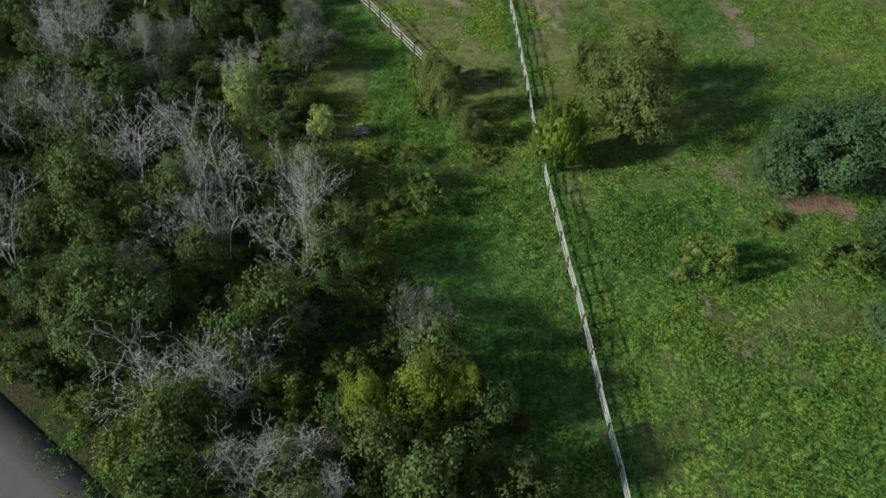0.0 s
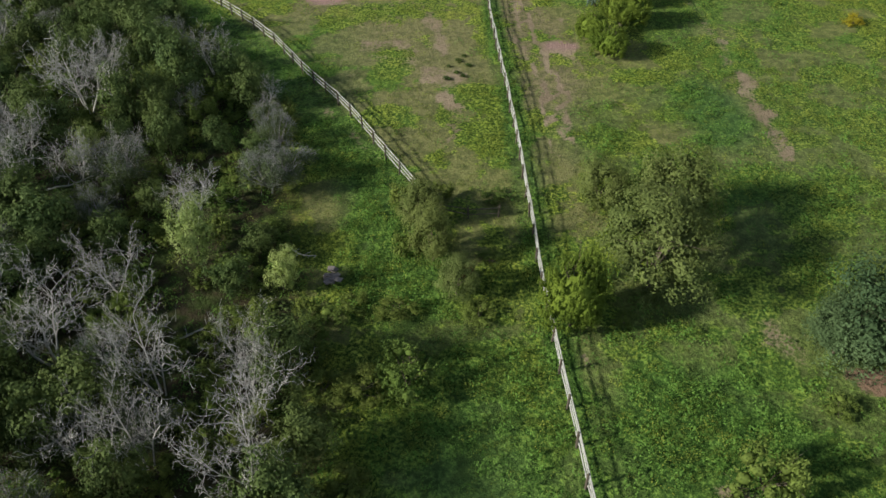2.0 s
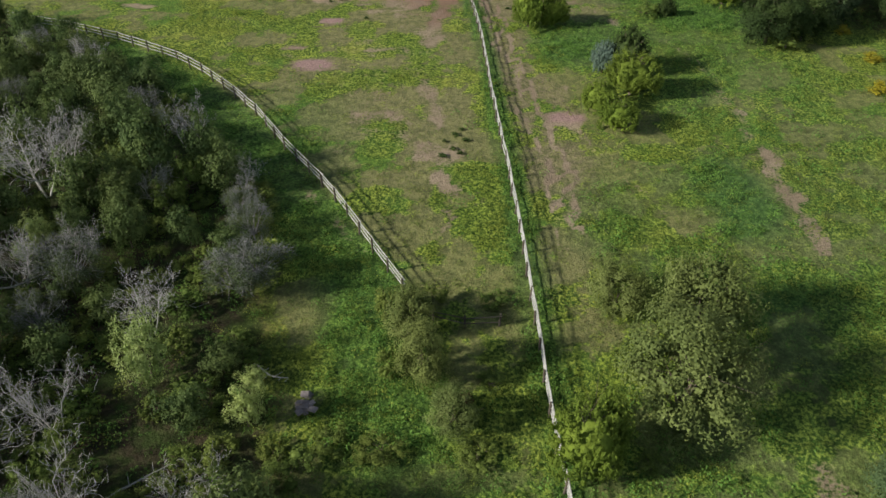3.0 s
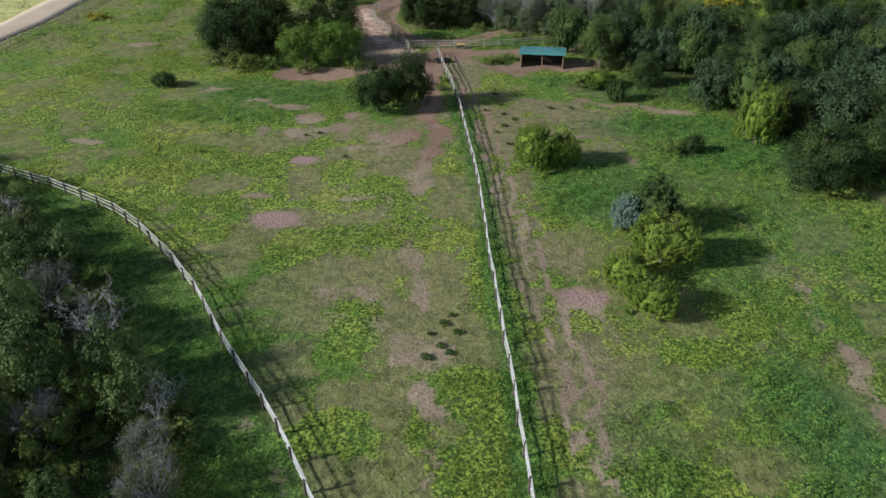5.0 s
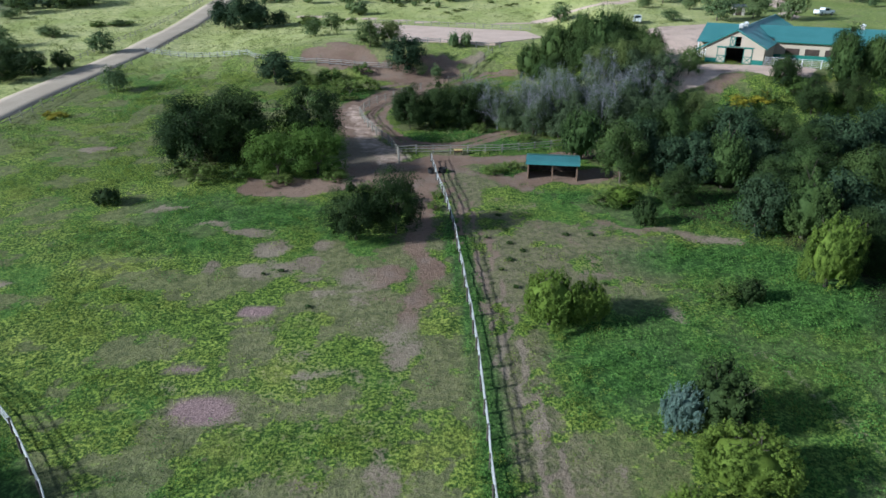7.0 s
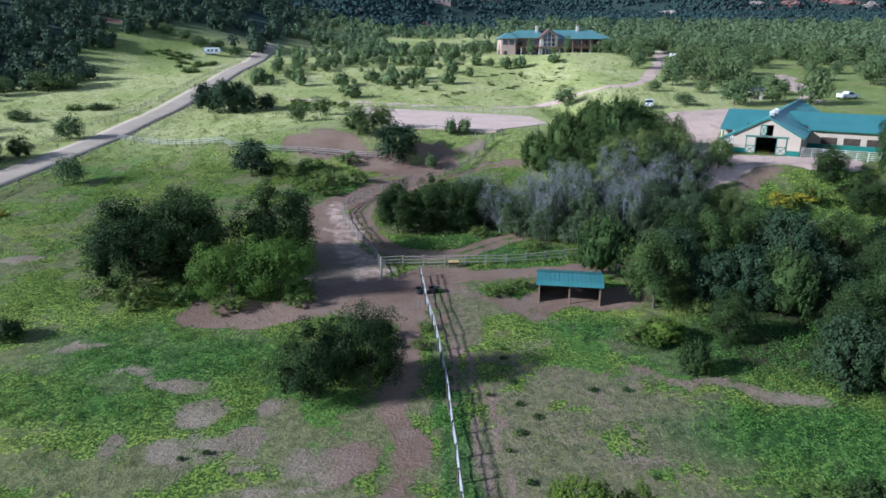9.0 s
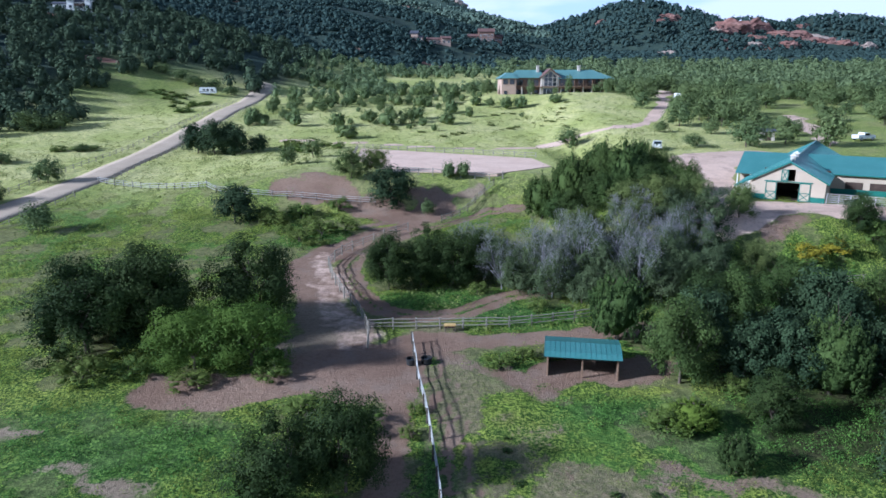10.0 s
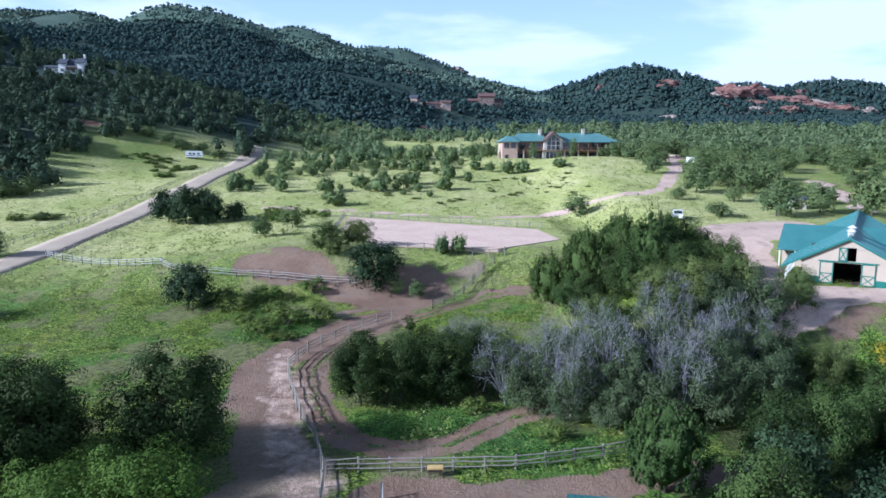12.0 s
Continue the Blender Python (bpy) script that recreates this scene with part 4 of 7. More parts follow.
# ---- fences ----
def log_mesh(name, r0, r1, sides, material, seed, bends=3):
    """A peeled log one metre long along x, a little crooked."""
    rng = random.Random(seed)
    bm = bmesh.new()
    rings = []
    for i in range(bends + 1):
        t = i / bends
        c = Vector((t, rng.uniform(-0.012, 0.012) * (0 < i < bends), rng.uniform(-0.03, 0.01) * (0 < i < bends)))
        r = r0 + (r1 - r0) * t
        rings.append([bm.verts.new(c + Vector((0, math.cos(a) * r, math.sin(a) * r))) for a in (2 * math.pi * k / sides for k in range(sides))])
    for p, q in zip(rings, rings[1:]):
        for k in range(sides):
            bm.faces.new((p[k - 1], p[k], q[k], q[k - 1]))
    bm.faces.new(list(reversed(rings[0])))
    bm.faces.new(rings[-1])
    return mesh_of(name, bm, material)


def post_mesh(name, r, material, seed):
    """A round post one metre tall with a chamfered top, its foot in the ground."""
    bm = bmesh.new()
    rng = random.Random(seed)
    rings = []
    for z, k in ((-0.35, 1.05), (0.5, 1.0), (0.95, 0.95), (1.0, 0.7)):
        off = rng.uniform(-0.1, 0.1) * r
        rings.append([bm.verts.new((math.cos(a) * r * k + off, math.sin(a) * r * k, z)) for a in (2 * math.pi * i / 7 for i in range(7))])
    for p, q in zip(rings, rings[1:]):
        for i in range(7):
            bm.faces.new((p[i - 1], p[i], q[i], q[i - 1]))
    bm.faces.new(rings[-1])
    return mesh_of(name, bm, material)


RAILS = [log_mesh("rail", 0.047, 0.036, 6, RAIL_WOOD, s) for s in (1, 2, 3)]
DARK_RAILS = [log_mesh("rail", 0.045, 0.036, 6, POST_WOOD, s) for s in (7, 8)]
OLD_RAILS = [log_mesh("rail", 0.058, 0.045, 6, OLD_RAIL, s) for s in (4, 5, 6)]
FENCE_POSTS = [post_mesh("post", 0.08, POST_WOOD, s) for s in (1, 2)]
PALE_POSTS = [post_mesh("post", 0.085, OLD_RAIL, s) for s in (3, 4)]


def spaced(points, step):
    """Points at even steps along a line in the plan."""
    out, left = [Vector(points[0])], step
    for a, b in zip(points, points[1:]):
        a, b = Vector(a), Vector(b)
        way, done = b - a, 0.0
        while way.length - done >= left:
            done += left
            out.append(a + way * (done / way.length))
            left = step
        left -= way.length - done
    return out


def fence(points, step, heights, tall, rails, posts, label, seed, wander=0.04, sag=0.04):
    """Post-and-rail fence: every post and every rail is a piece of its own."""
    rng = random.Random(seed)
    at = [p + Vector((rng.uniform(-wander, wander), rng.uniform(-wander, wander))) for p in spaced(points, step)]
    z = [float(ground_height(p.x, p.y)) for p in at]
    ob = thing("rail_fence", at[0].x, at[0].y, z[0], 0, label, "fence")
    base = Vector((at[0].x, at[0].y, z[0]))
    for i, p in enumerate(at):
        h = tall * rng.uniform(0.95, 1.06)
        m = Matrix.Translation(Vector((p.x, p.y, z[i])) - base) @ Euler((rng.gauss(0, 0.03), rng.gauss(0, 0.03), rng.uniform(0, 6))).to_matrix().to_4x4() @ Matrix.Diagonal((1, 1, h, 1))
        shared("post", rng.choice(posts), ob, m)
    for i in range(len(at) - 1):
        for h in heights:
            a = Vector((at[i].x, at[i].y, z[i] + h + rng.gauss(0, sag))) - base
            b = Vector((at[i + 1].x, at[i + 1].y, z[i + 1] + h + rng.gauss(0, sag))) - base
            side = Vector((b.y - a.y, a.x - b.x, 0)).normalized() * 0.09
            a, b = a + side, b + side
            way = (b - a)
            ext = way.normalized() * rng.uniform(0.05, 0.2)
            a, b = (a - ext, b + ext) if rng.random() < 0.5 else (b + ext, a - ext)
            turn = (b - a).to_track_quat("X", "Z").to_matrix().to_4x4()
            shared("rail", rng.choice(rails), ob, Matrix.Translation(a) @ turn @ Matrix.Diagonal(((b - a).length, 1, 1, 1)))
    return ob


# ---- horse shelter ----
def make_shelter(x, y):
    z = float(ground_height(x, y + 1.5))
    ob = thing("horse_shelter", x, y, z, -9.0, "open-fronted wooden horse shelter with a teal metal roof", "shed")
    w, d = 3.05, 3.7
    part("back_wall", box(-w, w, d - 0.1, d, -0.3, 2.08, 0.01), DARK_WOOD, ob)
    for s in (-1, 1):
        bm = bmesh.new()
        for i in range(9):
            y0 = 0.12 + i * (d - 0.2) / 9
            h = 2.02 + 0.1 * y0 / d
            box(s * w - 0.04, s * w + 0.04, y0, y0 + (d - 0.2) / 9 - 0.012, -0.3, h, 0, bm)
        part("side_wall", bm, DARK_WOOD, ob)
    for px in (-w, 0.0, w):
        part("post", box(px - 0.08, px + 0.08, -0.05, 0.11, -0.4, 1.9, 0.012), SHED_WOOD, ob)
        part("rafter", box(px - 0.05, px + 0.05, 0.2, d + 0.2, 2.06, 2.14), SHED_WOOD, ob)
    part("header_beam", box(-w - 0.1, w + 0.1, -0.08, 0.08, 1.86, 2.04, 0.01), SHED_WOOD, ob)
    bm = slab([(-w - 0.3, -0.5, 1.98), (w + 0.3, -0.5, 1.98), (w + 0.3, 0.1, 2.26), (-w - 0.3, 0.1, 2.26)], 0.05, None, 0.42)
    part("front_roof", bm, TEAL_METAL, ob, "teal ribbed metal roof sheet")
    bm = slab([(-w - 0.3, 0.1, 2.26), (w + 0.3, 0.1, 2.26), (w + 0.3, 1.9, 2.52), (-w - 0.3, 1.9, 2.52)], 0.05, None, 0.42)
    part("upper_roof", bm, TEAL_METAL, ob, "teal ribbed metal roof sheet")
    bm = slab([(w + 0.3, d + 0.4, 2.14), (-w - 0.3, d + 0.4, 2.14), (-w - 0.3, 1.9, 2.52), (w + 0.3, 1.9, 2.52)], 0.05, None, 0.42)
    part("rear_roof", bm, TEAL_METAL, ob, "teal ribbed metal roof sheet")
    return ob


make_shelter(17.8, 137.2)


# ---- barn ----
def braced_leaf(parent, name, x0, x1, y, z0, z1, light):
    """A stable door leaf: green frame, white boards, cross brace below, pale upper light."""
    leaf = part(name, box(x0, x1, y - 0.06, y, z0, z1, 0.01), CREAM_WALL, parent, "cream boarded door leaf with green frame")
    mid = z0 + (z1 - z0) * (0.45 if light else 0.0)
    bm = box(x0, x1, y - 0.1, y - 0.061, z1 - 0.14, z1)
    box(x0, x1, y - 0.1, y - 0.061, z0, z0 + 0.12, 0, bm)
    box(x0, x0 + 0.13, y - 0.1, y - 0.061, z0 + 0.12, z1 - 0.14, 0, bm)
    box(x1 - 0.13, x1, y - 0.1, y - 0.061, z0 + 0.12, z1 - 0.14, 0, bm)
    if light:
        box(x0 + 0.13, x1 - 0.13, y - 0.1, y - 0.061, mid - 0.06, mid + 0.06, 0, bm)
    part("door_frame", bm, GREEN_PAINT, leaf, "green painted frame")
    low, high = z0 + 0.12, (mid - 0.06 if light else z1 - 0.14)
    wide, tall = x1 - x0 - 0.26, high - low
    for s in (-1, 1):
        m = Matrix.Translation(((x0 + x1) / 2, y - 0.08, (low + high) / 2)) @ Matrix.Rotation(s * math.atan2(tall, wide), 4, "Y")
        n = math.hypot(wide, tall) / 2 - 0.03
        part("brace", box(-n, n, -0.014 - 0.004 * s, 0.014, -0.06, 0.06, 0, None, m), GREEN_PAINT, leaf, "green diagonal brace")
    if light:
        for i in range(1, 3):
            c = mid + 0.06 + (z1 - 0.2 - mid) * i / 3
            part("bar", box(x0 + 0.13, x1 - 0.13, y - 0.085, y - 0.061, c - 0.02, c + 0.02), CREAM_WALL, leaf)


def make_cupola(parent, x, y, z):
    c = part("cupola", box(x - 0.36, x + 0.36, y - 0.36, y + 0.36, z - 0.35, z + 0.62, 0.02), WHITE_PAINT, parent, "small white roof cupola")
    for k in range(4):
        part("louvre", box(x - 0.3, x + 0.3, y - 0.45, y - 0.425, z + 0.05 + k * 0.13, z + 0.11 + k * 0.13), STONE, c)
    bm = bmesh.new()
    base = [bm.verts.new((x + sx * 0.58, y + sy * 0.58, z + 0.62)) for sx, sy in ((-1, -1), (1, -1), (1, 1), (-1, 1))]
    tip = bm.verts.new((x, y, z + 1.0))
    bm.faces.new(list(reversed(base)))
    for i in range(4):
        bm.faces.new((base[i - 1], base[i], tip))
    part("cupola_roof", bm, WHITE_PAINT, c)


def make_barn():
    ob = thing("barn", 57.4, 182.8, 18.2, -32.5, "large cream barn with teal metal roofs and open front doors", "barn")
    ob.matrix_world = pose(57.4, 182.8, 18.2, 0, 0, -32.5) @ Matrix.Diagonal((0.94, 0.94, 0.96, 1))
    hw, eave, ridge, long_ = 5.35, 3.3, 6.2, 47.0
    slope = (ridge - eave) / hw
    top_at = lambda x: ridge - abs(x) * slope
    # gable front, pieced round the doorway and the loft opening
    bm = prism([(-hw, -0.4), (-1.6, -0.4), (-1.6, top_at(1.6)), (-hw, eave)], 0, 0.2)
    prism([(1.6, -0.4), (hw, -0.4), (hw, eave), (1.6, top_at(1.6))], 0, 0.2, bm)
    prism([(-1.6, 2.85), (-1.1, 2.85), (-1.1, top_at(1.1)), (-1.6, top_at(1.6))], 0, 0.2, bm)
    prism([(0.9, 2.85), (1.6, 2.85), (1.6, top_at(1.6)), (0.9, top_at(0.9))], 0, 0.2, bm)
    prism([(-1.1, 2.85), (0.9, 2.85), (0.9, 3.12), (-1.1, 3.12)], 0, 0.2, bm)
    prism([(-1.1, 4.92), (0.9, 4.92), (0.9, top_at(0.9)), (0, ridge), (-1.1, top_at(1.1))], 0, 0.2, bm)
    part("front_wall", bm, CREAM_WALL, ob)
    part("base_band", box(-hw - 0.02, -3.3, -0.04, -0.004, -0.3, 0.85), GREEN_PAINT, ob, "green painted wall base")
    part("base_band", box(3.3, hw + 0.02, -0.04, -0.004, -0.3, 0.85), GREEN_PAINT, ob, "green painted wall base")
    part("side_wall", box(-hw, -hw + 0.2, 0.2, long_, -0.4, eave), CREAM_WALL, ob)
    part("side_wall", box(hw - 0.2, hw, 0.2, 12.4, -0.4, eave), CREAM_WALL, ob)
    part("back_wall", prism([(-hw, -0.4), (hw, -0.4), (hw, eave), (0, ridge), (-hw, eave)], long_ - 0.2, long_), CREAM_WALL, ob)
    part("barn_floor", box(-hw + 0.2, hw - 0.2, 0.25, 12, -0.2, 0.03), DARK_WOOD, ob)
    part("inner_wall", box(-hw + 0.2, hw - 0.2, 12, 12.15, 0, eave + 0.5), DARK_WOOD, ob)
    # doors
    part("door_track", box(-3.5, 3.5, -0.14, -0.004, 2.95, 3.07), GREEN_PAINT, ob)
    braced_leaf(ob, "sliding_door", -3.25, -1.62, -0.02, 0.05, 2.93, True)
    braced_leaf(ob, "sliding_door", 1.62, 3.25, -0.02, 0.05, 2.93, True)
    braced_leaf(ob, "loft_door", -1.12, -0.1, -0.02, 3.14, 4.9, False)
    part("hoist_beam", box(0.95, 2.6, -0.12, -0.004, 4.78, 4.88), STONE, ob)
    part("wall_lamp", rod((2.5, -0.3, 4.62), (2.5, -0.05, 4.8), 0.1, 0.05), WHITE_PAINT, ob)
    # main roof, its west side running on over the porch
    o, b = 0.5, 0.45
    part("roof", slab([(hw + o, -b, eave - o * slope), (hw + o, long_ + b, eave - o * slope), (0, long_ + b, ridge + 0.1), (0, -b, ridge + 0.1)], 0.14, None, 0.55), TEAL_METAL, ob, "teal standing-seam metal roof")
    e = hw + 2.6
    part("roof", slab([(-e, long_ + b, ridge + 0.1 - e * slope), (-e, -b, ridge + 0.1 - e * slope), (0, -b, ridge + 0.1), (0, long_ + b, ridge + 0.1)], 0.14, None, 0.55), TEAL_METAL, ob, "teal standing-seam metal roof")
    part("ridge_cap", box(-0.16, 0.16, -b, long_ + b, ridge + 0.06, ridge + 0.17, 0.02), TEAL_METAL, ob)
    for s in (-1, 1):
        x1 = e if s < 0 else hw + o
        bm = prism([(0, ridge - 0.02), (0, ridge - 0.22), (s * x1, ridge - 0.12 - x1 * slope - 0.1), (s * x1, ridge - 0.12 - x1 * slope + 0.1)], -b - 0.03, -b + 0.03)
        part("barge_board", bm, GREEN_PAINT, ob)
    for k in range(6):
        part("porch_post", box(-e + 0.5, -e + 0.68, 0.1 + k * 2.2, 0.28 + k * 2.2, -0.4, 2.0), WHITE_PAINT, ob)
    part("porch_rail", box(-e + 0.5, -e + 0.6, 0.2, 11.0, 0.95, 1.07), WHITE_PAINT, ob)
    for k in (3.0, 8.0):
        make_cupola(ob, 0, k, ridge)
    # west cross wing
    v0, v1, vr, wr = 12.6, 24.4, 18.5, 5.9
    part("wing_wall", box(-9.2, -hw, v0, v0 + 0.2, -0.4, 3.2), CREAM_WALL, ob)
    part("wing_wall", box(-9.2, -9.0, v0 + 0.2, v1, -0.4, 3.2), CREAM_WALL, ob)
    part("wing_roof", slab([(-9.8, v0 - 1.6, 2.7), (-1, v0 - 1.6, 2.7), (-1, vr, wr), (-9.8, vr, wr)], 0.14, None, 0.55), TEAL_METAL, ob, "teal standing-seam metal roof")
    part("wing_roof", slab([(-1, v1 + 0.6, 2.9), (-9.8, v1 + 0.6, 2.9), (-9.8, vr, wr), (-1, vr, wr)], 0.14, None, 0.55), TEAL_METAL, ob, "teal standing-seam metal roof")
    for x in (-9.5, -7.4):
        part("wing_post", box(x, x + 0.16, v0 - 1.4, v0 - 1.24, -0.4, 2.8), WHITE_PAINT, ob)
    # long east wing
    far = 50.0
    part("wing_wall", box(hw, far, v0, v0 + 0.2, -0.4, 2.3), CREAM_WALL, ob)
    part("wing_wall", box(hw, far, v0 - 0.02, v0 + 0.2, 2.304, 3.5), CREAM_WALL, ob)
    part("wing_base", box(hw + 0.05, 19.5, v0 - 0.04, v0 - 0.004, -0.3, 0.9), GREEN_PAINT, ob)
    for k in range(3):
        x = 7.5 + k * 3.6
        # no hole in the wall: a dark panel stands for the shade inside
        part("stall_opening", box(x, x + 2.6, v0 - 0.05, v0 - 0.006, 0.92, 2.1), DARK_WOOD, ob, "dark panel standing for the shade in a stall opening")
    for x in (20.0, 28.5, 37.0):
        d = part("side_door", box(x, x + 1.5, v0 - 0.09, v0 - 0.025, -0.1, 3.0, 0.01), GREEN_PAINT, ob, "green side door")
        part("door_window", box(x + 0.4, x + 1.1, v0 - 0.11, v0 - 0.092, 1.7, 2.4), GLASS, d)
    part("wing_roof", slab([(1, v0 - 0.7, 3.35), (far + 0.6, v0 - 0.7, 3.35), (far + 0.6, vr, wr), (1, vr, wr)], 0.14, None, 0.55), TEAL_METAL, ob, "teal standing-seam metal roof")
    part("wing_roof", slab([(far + 0.6, v1 + 0.7, 3.35), (1, v1 + 0.7, 3.35), (1, vr, wr), (far + 0.6, vr, wr)], 0.14, None, 0.55), TEAL_METAL, ob, "teal standing-seam metal roof")
    part("wing_back", box(hw, far, v1 - 0.2, v1, -0.4, 3.5), CREAM_WALL, ob)
    part("gutter", box(hw + 0.6, far + 0.6, v0 - 0.8, v0 - 0.69, 3.2, 3.32), GREEN_PAINT, ob)
    make_cupola(ob, 20, vr, wr)
    make_cupola(ob, 38, vr, wr)
    return ob


make_barn()


def corral_panel():
    """A tube panel three metres long with five rails."""
    ob = thing("corral_panel", 0, 0, -300, 0, "white tubular steel corral panel beside the barn", "fence", "corral panels")
    for x in (0.0, 1.5, 3.0):
        part("upright", rod((x, 0, 0), (x, 0, 1.55), 0.03, 0.03, 6), WHITE_PAINT, ob)
    for k in range(5):
        part("rail", rod((0, 0, 0.3 + 0.3 * k), (3.0, 0, 0.3 + 0.3 * k), 0.026, 0.026, 6), WHITE_PAINT, ob)
    return ob


panel = corral_panel()
c, s = math.cos(radians(-32.5)), math.sin(radians(-32.5))
for k in range(5):
    copy_thing(panel, pose(57.4 + c * (5.3 + 3.05 * k), 182.8 + s * (5.3 + 3.05 * k), 18.2, 0, 0, -32.5))
for child in panel.children_recursive:
    bpy.data.objects.remove(child)
bpy.data.objects.remove(panel)


# ---- lodge on the knoll ----
def make_lodge():
    ob = thing("lodge", 27.0, 347.0, 31.0, 3.0, "long two-storey pink stone lodge with a teal roof and deck", "house")
    deck, eave = 3.9, 7.1
    part("west_block", box(0, 5.6, 0, 12, -2.5, eave), STUCCO, ob)
    part("middle_block", box(5.6, 15.6, 3, 12, -2.5, eave), LODGE_WALL, ob)
    part("gable_block", prism([(15.6, -2.5), (22.4, -2.5), (22.4, eave + 0.5), (19, eave + 3.2), (15.6, eave + 0.5)], 0.6, 12), STONE, ob, "tall stone gable bay")
    part("east_block", box(22.4, 41.0, 3.2, 12, -2.5, eave), LODGE_WALL, ob)
    # roofs
    part("roof", slab([(-0.9, -0.9, eave - 0.1), (6.4, -0.9, eave - 0.1), (4.4, 3.5, eave + 2.0), (2.4, 3.5, eave + 2.0)], 0.16), LODGE_ROOF, ob)
    part("roof", slab([(-0.9, 12.9, eave - 0.1), (-0.9, -0.9, eave - 0.1), (2.4, 3.5, eave + 2.0), (2.4, 8.5, eave + 2.0)], 0.16), LODGE_ROOF, ob)
    part("roof", slab([(6.4, -0.9, eave - 0.1), (6.4, 6.5, eave - 0.1), (4.4, 8.5, eave + 2.0), (4.4, 3.5, eave + 2.0)], 0.16), LODGE_ROOF, ob)
    part("roof", slab([(2.4, 1.8, eave + 0.1), (16.5, 1.8, eave + 0.1), (16.5, 7.5, eave + 3.0), (7.0, 7.5, eave + 3.0)], 0.16), LODGE_ROOF, ob)
    part("roof", slab([(22.0, 0.2, eave - 0.25), (44.2, 0.2, eave - 0.25), (37.0, 7.5, eave + 3.2), (18, 7.5, eave + 3.2)], 0.16), LODGE_ROOF, ob)
    part("roof", slab([(44.2, 0.2, eave - 0.25), (44.2, 13.2, eave - 0.25), (37.0, 7.6, eave + 3.2), (37.0, 7.4, eave + 3.2)], 0.16), LODGE_ROOF, ob)
    part("roof", slab([(44.2, 13.2, eave - 0.25), (2, 13.2, eave - 0.25), (7, 7.5, eave + 3.1), (37.0, 7.5, eave + 3.1)], 0.16), LODGE_ROOF, ob)
    for s in (-1, 1):
        part("gable_roof", slab([(19 + s * 4.2, 9, eave + 0.1), (19 + s * 4.2, -0.3, eave + 0.1), (19, -0.3, eave + 3.6), (19, 9, eave + 3.6)], 0.2), BROWN_ROOF, ob)
    # great window of the gable
    great = part("great_window", prism([(16.6, deck + 0.2), (21.4, deck + 0.2), (21.4, eave + 0.5), (19, eave + 2.4), (16.6, eave + 0.5)], 0.5, 0.64), GLASS, ob, "tall gabled window wall")
    for x in (16.55, 18.15, 19.85, 21.45):
        part("mullion", box(x - 0.1, x + 0.1, 0.4, 0.56, deck, eave + 0.6 + (1.4 if 17 < x < 21 else 0)), STONE, great)
    for z in (deck + 1.7, eave + 0.2):
        part("transom", box(16.6, 21.4, 0.42, 0.54, z - 0.08, z + 0.08), STONE, great)
    # windows
    for x0, x1, y, z0, z1, n in ((1.0, 2.2, 0, 0.4, 2.2, 0), (0.7, 2.4, 0, deck + 0.9, deck + 2.6, 1), (3.2, 4.9, 0, deck + 0.9, deck + 2.6, 1), (6.4, 8.8, 3, deck + 0.5, deck + 2.6, 1), (6.2, 9.0, 3, 0.2, 2.6, 1),
                                 (10.4, 12.0, 3, deck + 0.3, deck + 2.5, 1), (12.8, 14.8, 3, deck + 0.3, deck + 2.5, 1), (10.6, 12.2, 3, 0.2, 2.6, 1), (13.0, 15.0, 3, 0.2, 2.6, 1),
                                 (23.4, 26.0, 3.2, deck + 0.2, deck + 2.6, 1), (27.2, 29.2, 3.2, deck + 0.2, deck + 2.6, 1), (30.6, 33.0, 3.2, deck + 0.2, deck + 2.6, 1), (34.2, 36.2, 3.2, deck + 0.2, deck + 2.6, 1), (37.4, 39.6, 3.2, deck + 0.2, deck + 2.6, 1),
                                 (23.4, 27.0, 3.2, 0.0, 2.9, 1), (27.8, 31.6, 3.2, 0.0, 2.9, 1), (32.4, 35.8, 3.2, 0.0, 2.9, 1), (36.8, 40.2, 3.2, 0.0, 2.9, 1)):
        window(ob, x0, x1, y, z0, z1, n, BROWN_ROOF)
    # deck, its posts and rail
    part("deck", box(7.6, 15.6, 0.2, 3, deck - 0.3, deck, 0.02), SHED_WOOD, ob)
    part("deck", box(15.604, 22.396, -0.4, 0.596, deck - 0.3, deck, 0.02), SHED_WOOD, ob)
    window(ob, 16.3, 21.7, 0.6, 0.2, 3.2, 3, WHITE_PAINT)
    part("deck", box(22.4, 42.6, -0.4, 3.2, deck - 0.3, deck, 0.02), SHED_WOOD, ob)
    for x in (8.0, 11.6, 15.2, 23.2, 25.8, 28.4, 32.0, 35.4, 38.8, 42.2):
        part("deck_post", box(x - 0.22, x + 0.22, 0.4, 0.84, -2.5, deck - 0.3, 0.02), STONE, ob)
    for x in (28.4, 32.0, 35.4, 38.8, 42.2):
        part("upper_post", box(x - 0.12, x + 0.12, 0.45, 0.69, deck, eave - 0.2), SHED_WOOD, ob)
    for x0, x1 in ((7.7, 15.5), (22.5, 42.5)):
        part("deck_rail", box(x0, x1, 0.3, 0.38, deck + 0.95, deck + 1.05), SHED_WOOD, ob)
        part("deck_rail", box(x0, x1, 0.3, 0.36, deck + 0.15, deck + 0.22), SHED_WOOD, ob)
        n = int((x1 - x0) / 0.5)
        bm = bmesh.new()
        for i in range(n + 1):
            x = x0 + (x1 - x0) * i / n
            box(x - 0.03, x + 0.03, 0.31, 0.35, deck + 0.2, deck + 0.96, 0, bm)
        part("baluster_row", bm, SHED_WOOD, ob)
